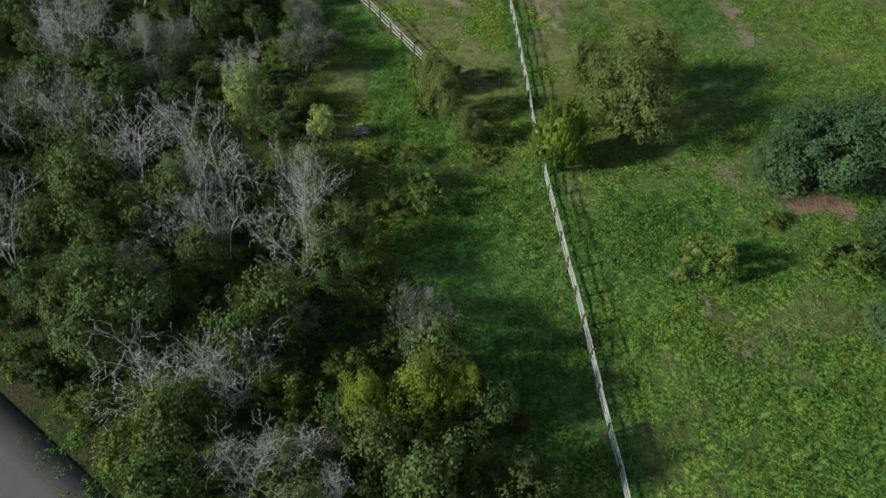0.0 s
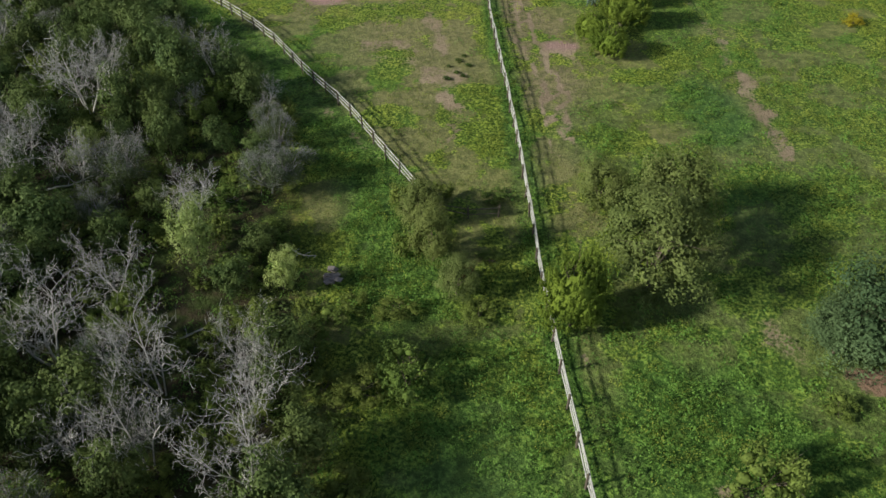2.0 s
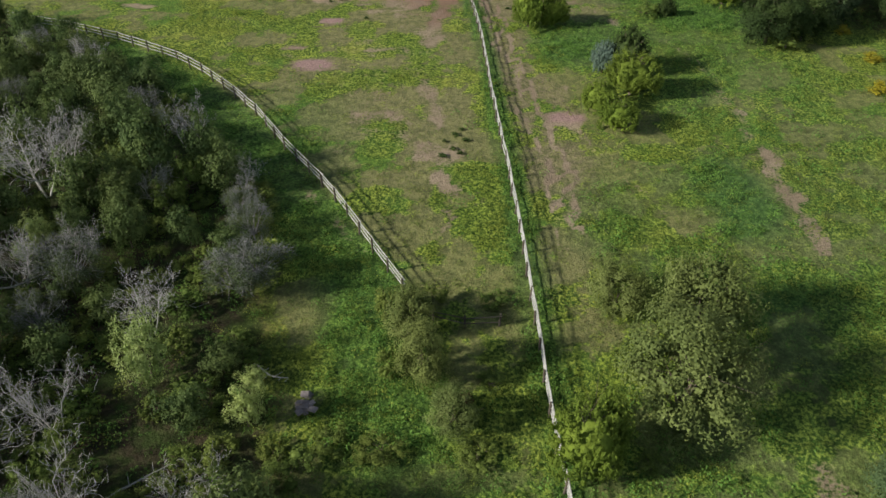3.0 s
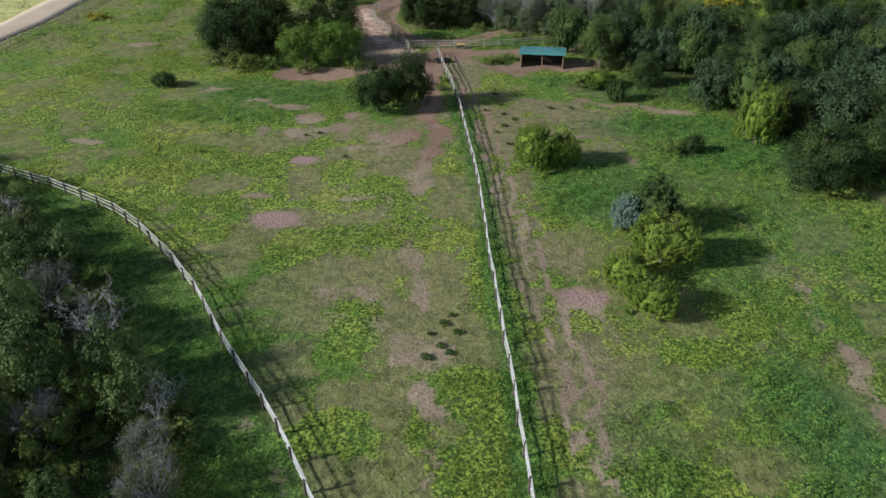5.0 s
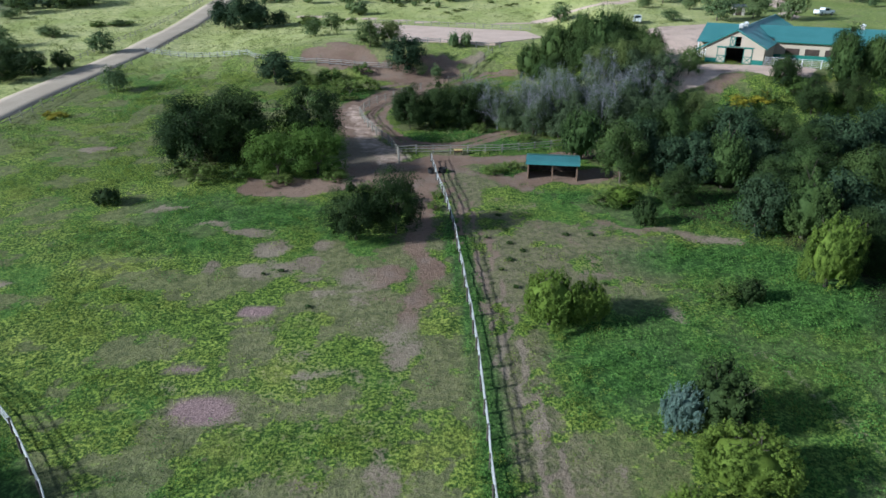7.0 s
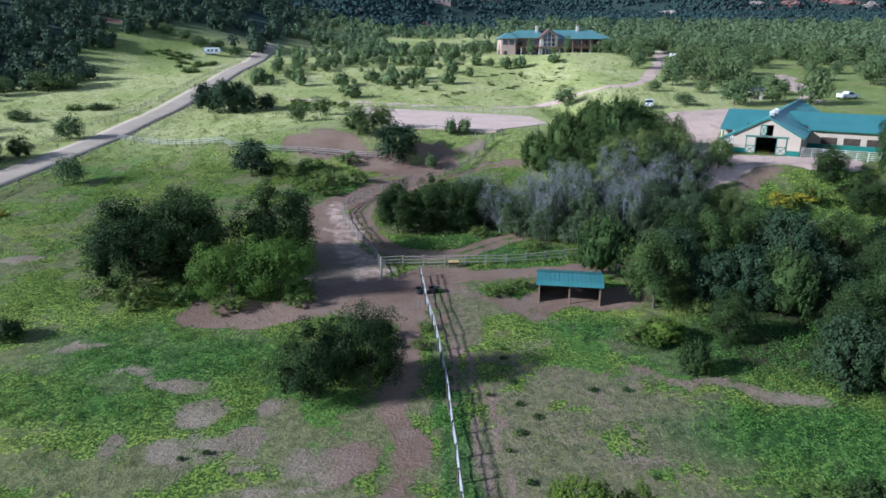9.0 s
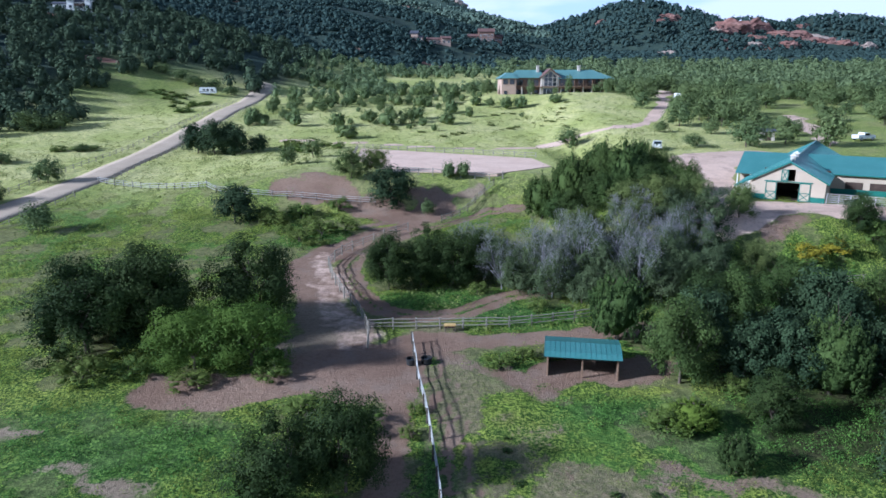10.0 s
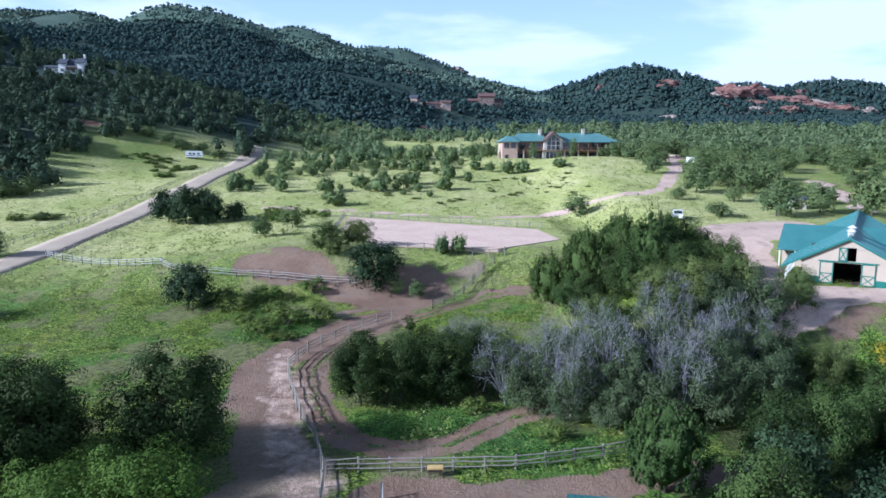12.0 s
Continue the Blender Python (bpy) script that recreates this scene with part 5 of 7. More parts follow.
    for x, y in ((15.0, 6.5), (31.4, 6.8)):
        ch = part("chimney", box(x - 0.5, x + 0.5, y - 0.6, y + 0.6, eave, eave + 4.6, 0.05), STONE, ob, "pale stone chimney")
        part("chimney_cap", box(x - 0.62, x + 0.62, y - 0.72, y + 0.72, eave + 4.6, eave + 4.8, 0.03), STONE, ch)
    part("terrace_wall", box(8.5, 33.0, -4.2, -3.8, -3.2, -0.9, 0.04), STONE, ob, "low stone terrace wall")
    return ob


make_lodge()


# ---- houses on the hills ----
def hill_house(x, y, turn, wall, roof, rows, label):
    """A house of several blocks: x0, x1, y0, y1, height, roof rise."""
    z = float(ground_height(x, y))
    ob = thing("hill_house", x, y, z, turn, label, "house")
    for x0, x1, y0, y1, h, rise in rows:
        part("wall", box(x0, x1, y0, y1, -6, h), wall, ob)
        my = (y0 + y1) / 2
        part("roof", slab([(x0 - 0.7, y0 - 0.7, h - 0.1), (x1 + 0.7, y0 - 0.7, h - 0.1), (x1 + 0.7, my, h + rise), (x0 - 0.7, my, h + rise)], 0.25), roof, ob)
        part("roof", slab([(x1 + 0.7, y1 + 0.7, h - 0.1), (x0 - 0.7, y1 + 0.7, h - 0.1), (x0 - 0.7, my, h + rise), (x1 + 0.7, my, h + rise)], 0.25), roof, ob)
        for sx in (x0, x1 - 0.3):
            part("gable", gable_end(sx, y0, y1, h, rise), wall, ob)
        n = max(1, int((x1 - x0) / 3.2))
        for level in range(max(1, int(h / 3.1))):
            for i in range(n):
                c = x0 + (x1 - x0) * (i + 0.5) / n
                window(ob, c - 0.75, c + 0.75, y0, 1.0 + level * 3.1, 2.5 + level * 3.1, 1)
    return ob


def gable_end(x, y0, y1, h, rise):
    bm = bmesh.new()
    my = (y0 + y1) / 2
    a = [bm.verts.new((x, y, z)) for y, z in ((y0, h), (y1, h), (my, h + rise - 0.15))]
    b = [bm.verts.new((x + 0.3, y, z)) for y, z in ((y0, h), (y1, h), (my, h + rise - 0.15))]
    bm.faces.new(a)
    bm.faces.new(list(reversed(b)))
    for i in range(3):
        bm.faces.new((a[i - 1], b[i - 1], b[i], a[i]))
    return bm


white_house = hill_house(-192, 455, 6, WHITE_PAINT, SLATE_ROOF, [(-11, -3, 1.5, 7, 3.3, 1.3), (-3, 0.4, -0.5, 6.5, 5.2, 2.6), (0.6, 6.2, 1.5, 8, 4.4, 3.6), (6.4, 9.2, -1, 6.5, 5.4, 2.8)], "big white house with slate roofs high on the wooded slope")
part("dark_deck", box(1.4, 6.2, -1.9, 0.48, 2.0, 3.2), DARK_WOOD, white_house)
for x in (-1.6, 8.6):
    part("chimney", box(x - 0.4, x + 0.4, 3.4, 4.3, 6, 10.2), WHITE_PAINT, white_house)
hill_house(37, 674, 0, LODGE_WALL, BROWN_ROOF, [(-13, -4, 0, 9, 4.5, 2.0), (-4, 9, -2, 10, 8.0, 3.0), (9, 16, 1, 9, 4.2, 1.8)], "reddish house with a brown roof among hillside trees")
hill_house(0, 626, 8, STUCCO, BROWN_ROOF, [(-9, 2, 0, 8, 3.6, 1.6), (2, 9, -1.5, 8, 4.4, 1.8)], "low tan house with a brown roof among hillside trees")
hill_house(-17, 617, -6, STUCCO, SLATE_ROOF, [(-5, 0.5, 0, 6, 6.0, 2.2), (0.5, 4, 1, 6, 3.4, 1.2)], "small grey house with a steep roof among hillside trees")


# ---- vehicles and small sheds ----
def wheel(parent, x, y, r, wide):
    w = part("wheel", rod((x, y - wide / 2, r), (x, y + wide / 2, r), r, r, 14), BLACK_RUBBER, parent, "black tyre")
    part("hub", rod((x, y - wide / 2 - 0.02, r), (x, y + wide / 2 + 0.02, r), r * 0.55, r * 0.55, 10), STEEL, w)


def make_truck(x, y, turn, label):
    """A pickup seen small: hood, cab, bed and wheels."""
    ob = thing("pickup_truck", x, y, float(ground_height(x, y)), turn, label, "truck")
    part("body", box(-2.7, 2.7, -0.95, 0.95, 0.5, 1.05, 0.08), WHITE_BODY, ob)
    part("hood", box(1.2, 2.65, -0.9, 0.9, 1.04, 1.25, 0.08), WHITE_BODY, ob)
    part("cab", prism([(-0.9, 1.0), (1.4, 1.0), (0.7, 1.85), (-0.7, 1.85)], -0.85, 0.85), WHITE_BODY, ob)
    part("windscreen", prism([(1.34, 1.12), (1.36, 1.12), (0.80, 1.78), (0.76, 1.78)], -0.75, 0.75), GLASS, ob)
    for y0 in (-0.87, 0.855):
        part("side_window", prism([(-0.7, 1.2), (1.05, 1.2), (0.62, 1.75), (-0.6, 1.75)], y0, y0 + 0.015), GLASS, ob)
    for s in (-1, 1):
        part("bed_side", box(-2.65, -0.95, s * 0.9 - 0.04, s * 0.9 + 0.04, 1.05, 1.4), WHITE_BODY, ob)
        part("headlight", box(2.66, 2.73, s * 0.7 - 0.14, s * 0.7 + 0.14, 0.8, 0.98), STEEL, ob)
    part("tailgate", box(-2.69, -2.6, -0.86, 0.86, 1.05, 1.4), WHITE_BODY, ob)
    for wx in (-1.7, 1.75):
        for wy in (-0.85, 0.85):
            wheel(ob, wx, wy, 0.4, 0.26)
    return ob


make_truck(51.5, 228.5, -106, "white pickup truck parked on the grass by the yard")
make_truck(103.0, 240.0, 20, "white pickup truck parked behind the barn")


def make_camper(x, y, turn, long_, label, name="camper"):
    ob = thing(name, x, y, float(ground_height(x, y)), turn, label, "trailer")
    h = long_ / 2
    part("body", prism([(-h, 0.6), (h, 0.6), (h + 0.25, 1.6), (h - 0.2, 2.9), (-h + 0.15, 2.95), (-h, 1.4)], -1.15, 1.15), WHITE_BODY, ob)
    part("stripe", box(-h + 0.05, h - 0.05, -1.165, -1.152, 1.1, 1.35), SLATE_ROOF, ob, "dark side stripe")
    for k in (-0.55, -0.1, 0.45):
        part("window", box(k * h, k * h + 0.9, -1.18, -1.152, 1.6, 2.2), GLASS, ob)
    part("door", box(0.2 * h, 0.2 * h + 0.65, -1.185, -1.152, 0.7, 2.4), WHITE_PAINT, ob)
    for wx in (-0.4, 0.4):
        for wy in (-1.0, 1.0):
            wheel(ob, wx, wy, 0.36, 0.22)
    return ob


make_camper(-89.5, 355.5, 8, 6.2, "white camper trailer parked below the wooded slope")
make_camper(84.0, 312.0, -30, 3.6, "small white trailer among the oaks", "horse_trailer")

store = thing("store_shed", 81.0, 240.5, float(ground_height(81.0, 240.5)), -12, "small grey plank store shed under trees", "shed")
part("wall", box(-1.5, 1.5, 0, 2.6, -0.4, 2.1, 0.01), STONE, store)
# the wall is closed; this dark panel stands for the shaded inside
part("doorway", box(-0.7, 0.7, -0.03, -0.004, 0, 1.9), DARK_WOOD, store, "dark panel standing for the shade in an open doorway")
part("roof", slab([(-1.8, -0.4, 2.05), (1.8, -0.4, 2.05), (1.8, 1.3, 2.7), (-1.8, 1.3, 2.7)], 0.08), SLATE_ROOF, store)
part("roof", slab([(1.8, 3.0, 2.05), (-1.8, 3.0, 2.05), (-1.8, 1.3, 2.7), (1.8, 1.3, 2.7)], 0.08), SLATE_ROOF, store)


def make_tub(x, y, label):
    """A round stock tank, open at the top, with water in it."""
    ob = thing("stock_tank", x, y, float(ground_height(x, y)), 0, label, "trough", "stock tanks")
    bm = bmesh.new()
    n, rings = 18, []
    for r, z in ((0.46, 0.0), (0.52, 0.55), (0.55, 0.58), (0.50, 0.60), (0.47, 0.55), (0.42, 0.08)):
        rings.append([bm.verts.new((math.cos(a) * r, math.sin(a) * r, z)) for a in (2 * math.pi * i / n for i in range(n))])
    for p, q in zip(rings, rings[1:]):
        for i in range(n):
            bm.faces.new((p[i - 1], p[i], q[i], q[i - 1]))
    bm.faces.new(rings[-1])
    part("tank", bm, BLACK_RUBBER, ob)
    part("water", rod((0, 0, 0.40), (0, 0, 0.42), 0.45, 0.45, 18), GLASS, ob, "dark still water")


make_tub(2.55, 139.9, "black rubber stock tank against the fence")
make_tub(3.95, 140.1, "black rubber stock tank beside the fence")

feeder = thing("feed_box", 6.15, 147.55, float(ground_height(6.15, 147.5)), 3, "yellow wooden feed box on legs by the fence", "feeder")
part("tray", box(-0.6, 0.6, -0.28, 0.28, 0.62, 0.78, 0.02), YELLOW_PAINT, feeder)
part("bin", box(-0.55, 0.55, -0.24, 0.24, 0.4, 0.62, 0.02), DARK_WOOD, feeder)
for x in (-0.5, 0.5):
    for y in (-0.2, 0.2):
        part("leg", box(x - 0.04, x + 0.04, y - 0.04, y + 0.04, -0.2, 0.4), POST_WOOD, feeder)

pile = thing("stone_pile", -6.4, 48.0, float(ground_height(-6.4, 48)), 15, "loose stack of grey-pink flagstones in the grass", "stones")
rng = random.Random(4)
for i in range(14):
    w, d = rng.uniform(0.35, 0.6), rng.uniform(0.25, 0.45)
    m = pose(rng.uniform(-0.45, 0.45), rng.uniform(-0.8, 0.8), 0.06 + 0.1 * (i // 5), rng.gauss(0, 4), rng.gauss(0, 4), rng.uniform(0, 180))
    part("flagstone", box(-w / 2, w / 2, -d / 2, d / 2, -0.05, 0.05, 0.015, None, m), FLAG, pile)


# ---- rock outcrops ----
def outcrop(x, y, w, d, h, material, label, seed):
    """A broken, layered crag."""
    rng = random.Random(seed)
    bm = bmesh.new()
    bmesh.ops.create_icosphere(bm, subdivisions=4, radius=1.0)
    off = Vector((seed * 7.3, seed * 3.1, 0))
    for v in bm.verts:
        n = noise.fractal(v.co * 1.6 + off, 1.0, 2.0, 5)
        k = 1 + 0.45 * n
        z = v.co.z * k
        z = round(z * 5) / 5 * 0.65 + z * 0.35
        v.co = Vector((v.co.x * k * w / 2, v.co.y * k * d / 2, z * h))
    me = mesh_of("rock_outcrop", bm, material)
    ob = new("rock_outcrop", me)
    ob.matrix_basis = pose(x, y, float(ground_height(x, y)), 0, 0, rng.uniform(-25, 25)) @ Matrix.Diagonal((1, 1, 0.78, 1))
    tagged(ob, label, "rock", "rock outcrops")


for i, (x, y, w, d, h) in enumerate(((313, 842, 44, 20, 11), (345, 862, 60, 22, 13), (385, 866, 64, 22, 12), (415, 876, 46, 22, 13), (300, 830, 30, 16, 7), (432, 862, 40, 18, 8), (365, 846, 50, 18, 7), (199, 684, 17, 10, 4.5), (186, 890, 18, 12, 6), (252, 872, 34, 16, 8), (330, 820, 26, 14, 5), (455, 880, 40, 18, 7))):
    outcrop(x, y, w, d, h, RED_ROCK if i % 4 != 3 else TAN_ROCK, "red sandstone crag above the woods", i + 1)
for i, (x, y, w) in enumerate(((288, 825, 16), (324, 843, 22), (285, 790, 12), (316, 784, 18), (355, 796, 22), (434, 832, 22), (456, 828, 20), (262, 880, 18), (236, 845, 12), (188, 874, 9), (344, 918, 20), (431, 922, 18))):
    outcrop(x, y, w, w * 0.5, w * 0.26, RED_ROCK if i % 3 else TAN_ROCK, "small red sandstone crag among hillside trees", i + 31)
outcrop(-62, 1872, 15, 14, 22, TAN_ROCK, "pale rock pinnacle on the mountain crest", 21)
outcrop(24, 1950, 60, 40, 18, TAN_ROCK, "pale rock knob on the mountain crest", 22)


# ---- fence lines ----
fence(CENTRE_FENCE, 2.44, (0.45, 0.85, 1.2), 1.3, RAILS, FENCE_POSTS, "weathered pale split-rail fence with dark posts across the pasture", 11)
fence(FIELD_FENCE, 2.44, (0.45, 0.85, 1.2), 1.3, RAILS, FENCE_POSTS, "weathered pale split-rail fence curving round the thicket", 12)
fence([(-1.9, 143.4), (-2.4, 147.5), (-4.0, 152.6), (-6.6, 158), (-8.9, 164.4), (-10.2, 169), (-9.2, 173), (-7.2, 176.6), (-3.5, 182), (0.5, 186)], 2.44, (0.5, 0.9, 1.25), 1.4, OLD_RAILS, PALE_POSTS, "grey log rail fence bending along a dirt drive", 13)
fence([(-2.2, 147.8), (1.9, 148.2), (6, 148.2), (11.7, 148.4), (16.3, 149.4), (21.5, 150.8), (27, 152.5)], 2.44, (0.4, 0.8, 1.15), 1.3, OLD_RAILS, PALE_POSTS, "grey log rail fence across the end of the pasture", 14)
fence([(-66, 219), (-62.8, 217), (-56, 213.8), (-49.6, 210.2), (-42, 204.8), (-35.2, 199.8), (-26, 198.9), (-18.6, 198.4), (-8.3, 197.5), (-5.5, 197.4)], 2.6, (0.45, 0.85, 1.2), 1.35, RAILS, FENCE_POSTS, "pale log rail fence between two pastures", 15)
fence([(5, 190), (7.5, 193), (11, 198), (16, 203)], 2.44, (0.5, 0.9, 1.25), 1.4, OLD_RAILS, FENCE_POSTS, "dark log rail fence climbing to the arena", 16)
fence([(16, 203), (14, 202.4), (-5, 205.4), (-14.5, 225), (-17, 255), (25.6, 230.6)], 2.6, (0.6, 1.15), 1.3, OLD_RAILS, PALE_POSTS, "pale rail fence round the sandy riding arena", 17)
fence([(-68.6, 120), (-67.4, 160), (-65.6, 190), (-64.4, 208)], 3.0, (0.5, 1.05), 1.25, OLD_RAILS, PALE_POSTS, "grey rail fence along the gravel road verge", 18)
fence([(-64.2, 219), (-64.6, 245), (-65.0, 285), (-65.6, 342)], 3.2, (0.5, 1.05), 1.25, OLD_RAILS, PALE_POSTS, "grey rail fence beside the gravel road and meadow", 19)
fence([(-79, 200), (-77.5, 253), (-77.5, 300), (-75, 345)], 3.2, (0.5, 1.05), 1.25, OLD_RAILS, PALE_POSTS, "grey rail fence on the far verge of the gravel road", 20)
fence([(-0.7, 56.0), (2.4, 54.2), (7.8, 54.4)], 2.3, (0.5, 0.9), 1.05, DARK_RAILS, FENCE_POSTS, "low dark rail fence linking two pasture fences", 22)
fence([(44.5, 156.8), (51.8, 161.2), (60, 163)], 2.44, (0.4, 0.8, 1.15), 1.3, OLD_RAILS, PALE_POSTS, "grey log rail fence below the barn yard", 21)


# ---- trees and shrubs ----
def unit(v):
    return v / np.maximum(np.linalg.norm(v, axis=-1, keepdims=True), 1e-9)


def leaves(points, normals, size, rng, narrow=0.62, loose=0.55):
    """Pointed leaves at points, tilted about their normals; corners (n, 3, 3)."""
    n = len(points)
    nn = unit(normals + rng.normal(0, loose, (n, 3)))
    u = unit(np.cross(nn, rng.normal(0, 1, (n, 3))))
    w = np.cross(nn, u)
    s = (size * rng.uniform(0.6, 1.35, n))[:, None]
    bend = nn * s * 0.25
    return np.stack([points + u * s * 1.1, points - u * s * 0.7 + w * s * narrow + bend, points - u * s * 0.7 - w * s * narrow + bend], 1)


def ball(level):
    """Corners and triangles of a round ball."""
    bm = bmesh.new()
    bmesh.ops.create_icosphere(bm, subdivisions=level, radius=1.0)
    bm.verts.index_update()
    v, f = np.array([x.co for x in bm.verts]), np.array([[k.index for k in x.verts] for x in bm.faces])
    bm.free()
    return v, f


BALLS = {k: ball(k) for k in (1, 2)}


def masses(centres, radii, rng, level, rough=0.16, flat=0.85):
    """Knobbly leaf masses as balls; corners and triangles."""
    v, f = BALLS[level]
    n = len(centres)
    r = np.broadcast_to(np.asarray(radii, float).reshape(n, -1), (n, 3)) * [1, 1, flat]
    pts = centres[:, None] + v[None] * r[:, None] * (1 + rng.normal(0, rough, (n, len(v), 1)))
    return pts.reshape(-1, 3), (np.arange(n) * len(v))[:, None, None] + f[None]


def leafy_mesh(name, corners, cores, material):
    """Leaves over the solid masses that they hide, as one mesh."""
    v, f = cores
    f = f.reshape(-1, 3)
    n = len(corners)
    q = np.arange(n * 3).reshape(n, 3) + len(v)
    me = bpy.data.meshes.new(name)
    pts = np.concatenate([v, corners.reshape(-1, 3)])
    me.vertices.add(len(pts))
    me.vertices.foreach_set("co", np.ascontiguousarray(pts, np.float32).ravel())
    loops = np.concatenate([f.ravel(), q.ravel()]).astype(np.int32)
    me.loops.add(len(loops))
    me.loops.foreach_set("vertex_index", loops)
    me.polygons.add(len(f) + n)
    me.polygons.foreach_set("loop_start", np.concatenate([np.arange(len(f)) * 3, len(f) * 3 + np.arange(n) * 3]).astype(np.int32))
    me.update(calc_edges=True)
    me.polygons.foreach_set("use_smooth", np.concatenate([np.ones(len(f), bool), np.zeros(n, bool)]))
    me.materials.append(material)
    return me


def leaf_mesh(name, corners, material):
    n, k = corners.shape[:2]
    me = filled(name, corners.reshape(-1, 3), np.arange(n * k).reshape(n, k))
    me.materials.append(material)
    return me


def bars(segs, sides):
    """Tapered bars from rows of start, end and two radii; corners and quads."""
    a, b = np.array([s[0] for s in segs], float), np.array([s[1] for s in segs], float)
    r0, r1 = np.array([s[2] for s in segs], float), np.array([s[3] for s in segs], float)
    way = unit(b - a)
    u = unit(np.cross(way, np.where(np.abs(way[:, 2:3]) < 0.9, [[0, 0, 1.0]], [[1.0, 0, 0]])))
    w = np.cross(way, u)
    ang = np.arange(sides) * 2 * np.pi / sides
    spoke = u[:, None] * np.cos(ang)[None, :, None] + w[:, None] * np.sin(ang)[None, :, None]
    v = np.concatenate([a[:, None] + spoke * r0[:, None, None], b[:, None] + spoke * r1[:, None, None]], 1)
    k = np.arange(sides)
    q = np.stack([k, (k + 1) % sides, (k + 1) % sides + sides, k + sides], 1)
    faces = (np.arange(len(segs)) * 2 * sides)[:, None, None] + q[None]
    return v.reshape(-1, 3), faces.reshape(-1, 4)


def bar_mesh(name, segs, sides, material):
    me = filled(name, *bars(segs, sides))
    me.materials.append(material)
    return smooth(me)


def limbs_to(centres, base_r, rng, fork=0.25, twigs=3):
    """Crooked limbs from the foot of a tree to the middles of its leaf masses."""
    segs = []
    root = np.array([0, 0, -0.03])
    knee = np.array([rng.normal(0, 0.02), rng.normal(0, 0.02), fork])
    segs.append((root, knee, base_r * 1.25, base_r))
    for c in centres:
        mid = knee + (c - knee) * 0.5 + rng.normal(0, 0.035, 3)
        segs.append((knee * 0.9, mid, base_r * 0.6, base_r * 0.36))
        segs.append((mid, c, base_r * 0.36, base_r * 0.1))
        for _ in range(twigs):
            tip = c + rng.normal(0, 0.12, 3)
            segs.append((mid + (c - mid) * rng.uniform(0.3, 1.0), tip, base_r * 0.16, base_r * 0.05))
    return segs


def oak_parts(seed, count, size, material, wide=0.5, lumps=22, bark=BARK, limbs=9, core=0.55, stretch=0.85):
    """A round, many-stemmed oak one metre across and one tall: boughs that carry many small leaf clumps; returns trunk and crown meshes."""
    rng = np.random.default_rng(seed)
    boughs = max(9, int(lumps * 0.42))
    k = np.arange(boughs) + 0.5
    tall = np.clip(1.0 - 1.9 * k / boughs, -0.9, 1) + rng.normal(0, 0.06, boughs)
    girth = np.sqrt(np.clip(1 - np.clip(tall, -0.55, 1) ** 2, 0.03, 1))
    az = k * 2.39996 + rng.normal(0, 0.3, boughs)
    bulge = 1 + 0.13 * np.sin(2 * az + seed) + 0.12 * np.sin(3 * az + 2.2 * seed + 2 * tall)
    radii = rng.uniform(0.7, 1.3, boughs) * 0.92 / math.sqrt(boughs)
    deep = rng.uniform(0.74, 1.08, boughs) * bulge
    reach = np.stack([wide - radii * 0.9, wide - radii * 0.9, 0.5 - radii * 0.85 * stretch], 1) * deep[:, None]
    centres = np.stack([np.cos(az) * girth, np.sin(az) * girth, tall], 1) * reach + [0, 0, 0.47]
    # small clumps over the outside of every bough
    each = max(5, int(lumps * 0.17))
    out = unit(rng.normal(0, 1, (boughs, each, 3)) + 0.8 * unit(centres - [0, 0, 0.36])[:, None] + [0, 0, 0.25])
    tufts = (centres[:, None] + out * (radii[:, None, None] * rng.uniform(0.62, 1.12, (boughs, each, 1))) * [1, 1, stretch]).reshape(-1, 3)
    girths = np.repeat(radii, each) * rng.uniform(0.32, 0.58, boughs * each)
    pick = rng.choice(len(tufts), count, p=girths ** 2 / (girths ** 2).sum())
    way = unit(rng.normal(0, 1, (count, 3)) + 0.5 * out.reshape(-1, 3)[pick] + [0, 0, 0.2])
    p = tufts[pick] + way * (girths[pick] * (rng.uniform(0.45, 1.0, count) + 0.35 * rng.random(count) ** 4))[:, None]
    p[:, 2] = np.clip(p[:, 2], 0.012, 1.1)
    normal = way * 0.45 + unit(p - centres[pick // each]) * 0.8 + unit(p - [0, 0, 0.2]) * 0.4
    # larger leaf sprays inside close the crown to the light
    n = max(220, count // 3)
    pick = rng.integers(0, boughs, n)
    way = unit(rng.normal(0, 1, (n, 3)))
    deep = centres[pick] * [0.92, 0.92, 0.96] + way * (radii[pick] * rng.uniform(0.05, core + 0.05, n))[:, None]
    inner = leaves(deep, way, size * 1.9, rng, 0.7, 0.8)
    crown = leaf_mesh("crown", np.concatenate([leaves(p, normal, size, rng, 0.62, 0.38), inner]), material)
    trunk = bar_mesh("trunk", limbs_to(centres[np.argsort(-centres[:, 2])[:limbs]] * [0.9, 0.9, 0.94], 0.017, rng, 0.16, limbs // 3), 6 if limbs > 5 else 4, bark)
    return trunk, crown


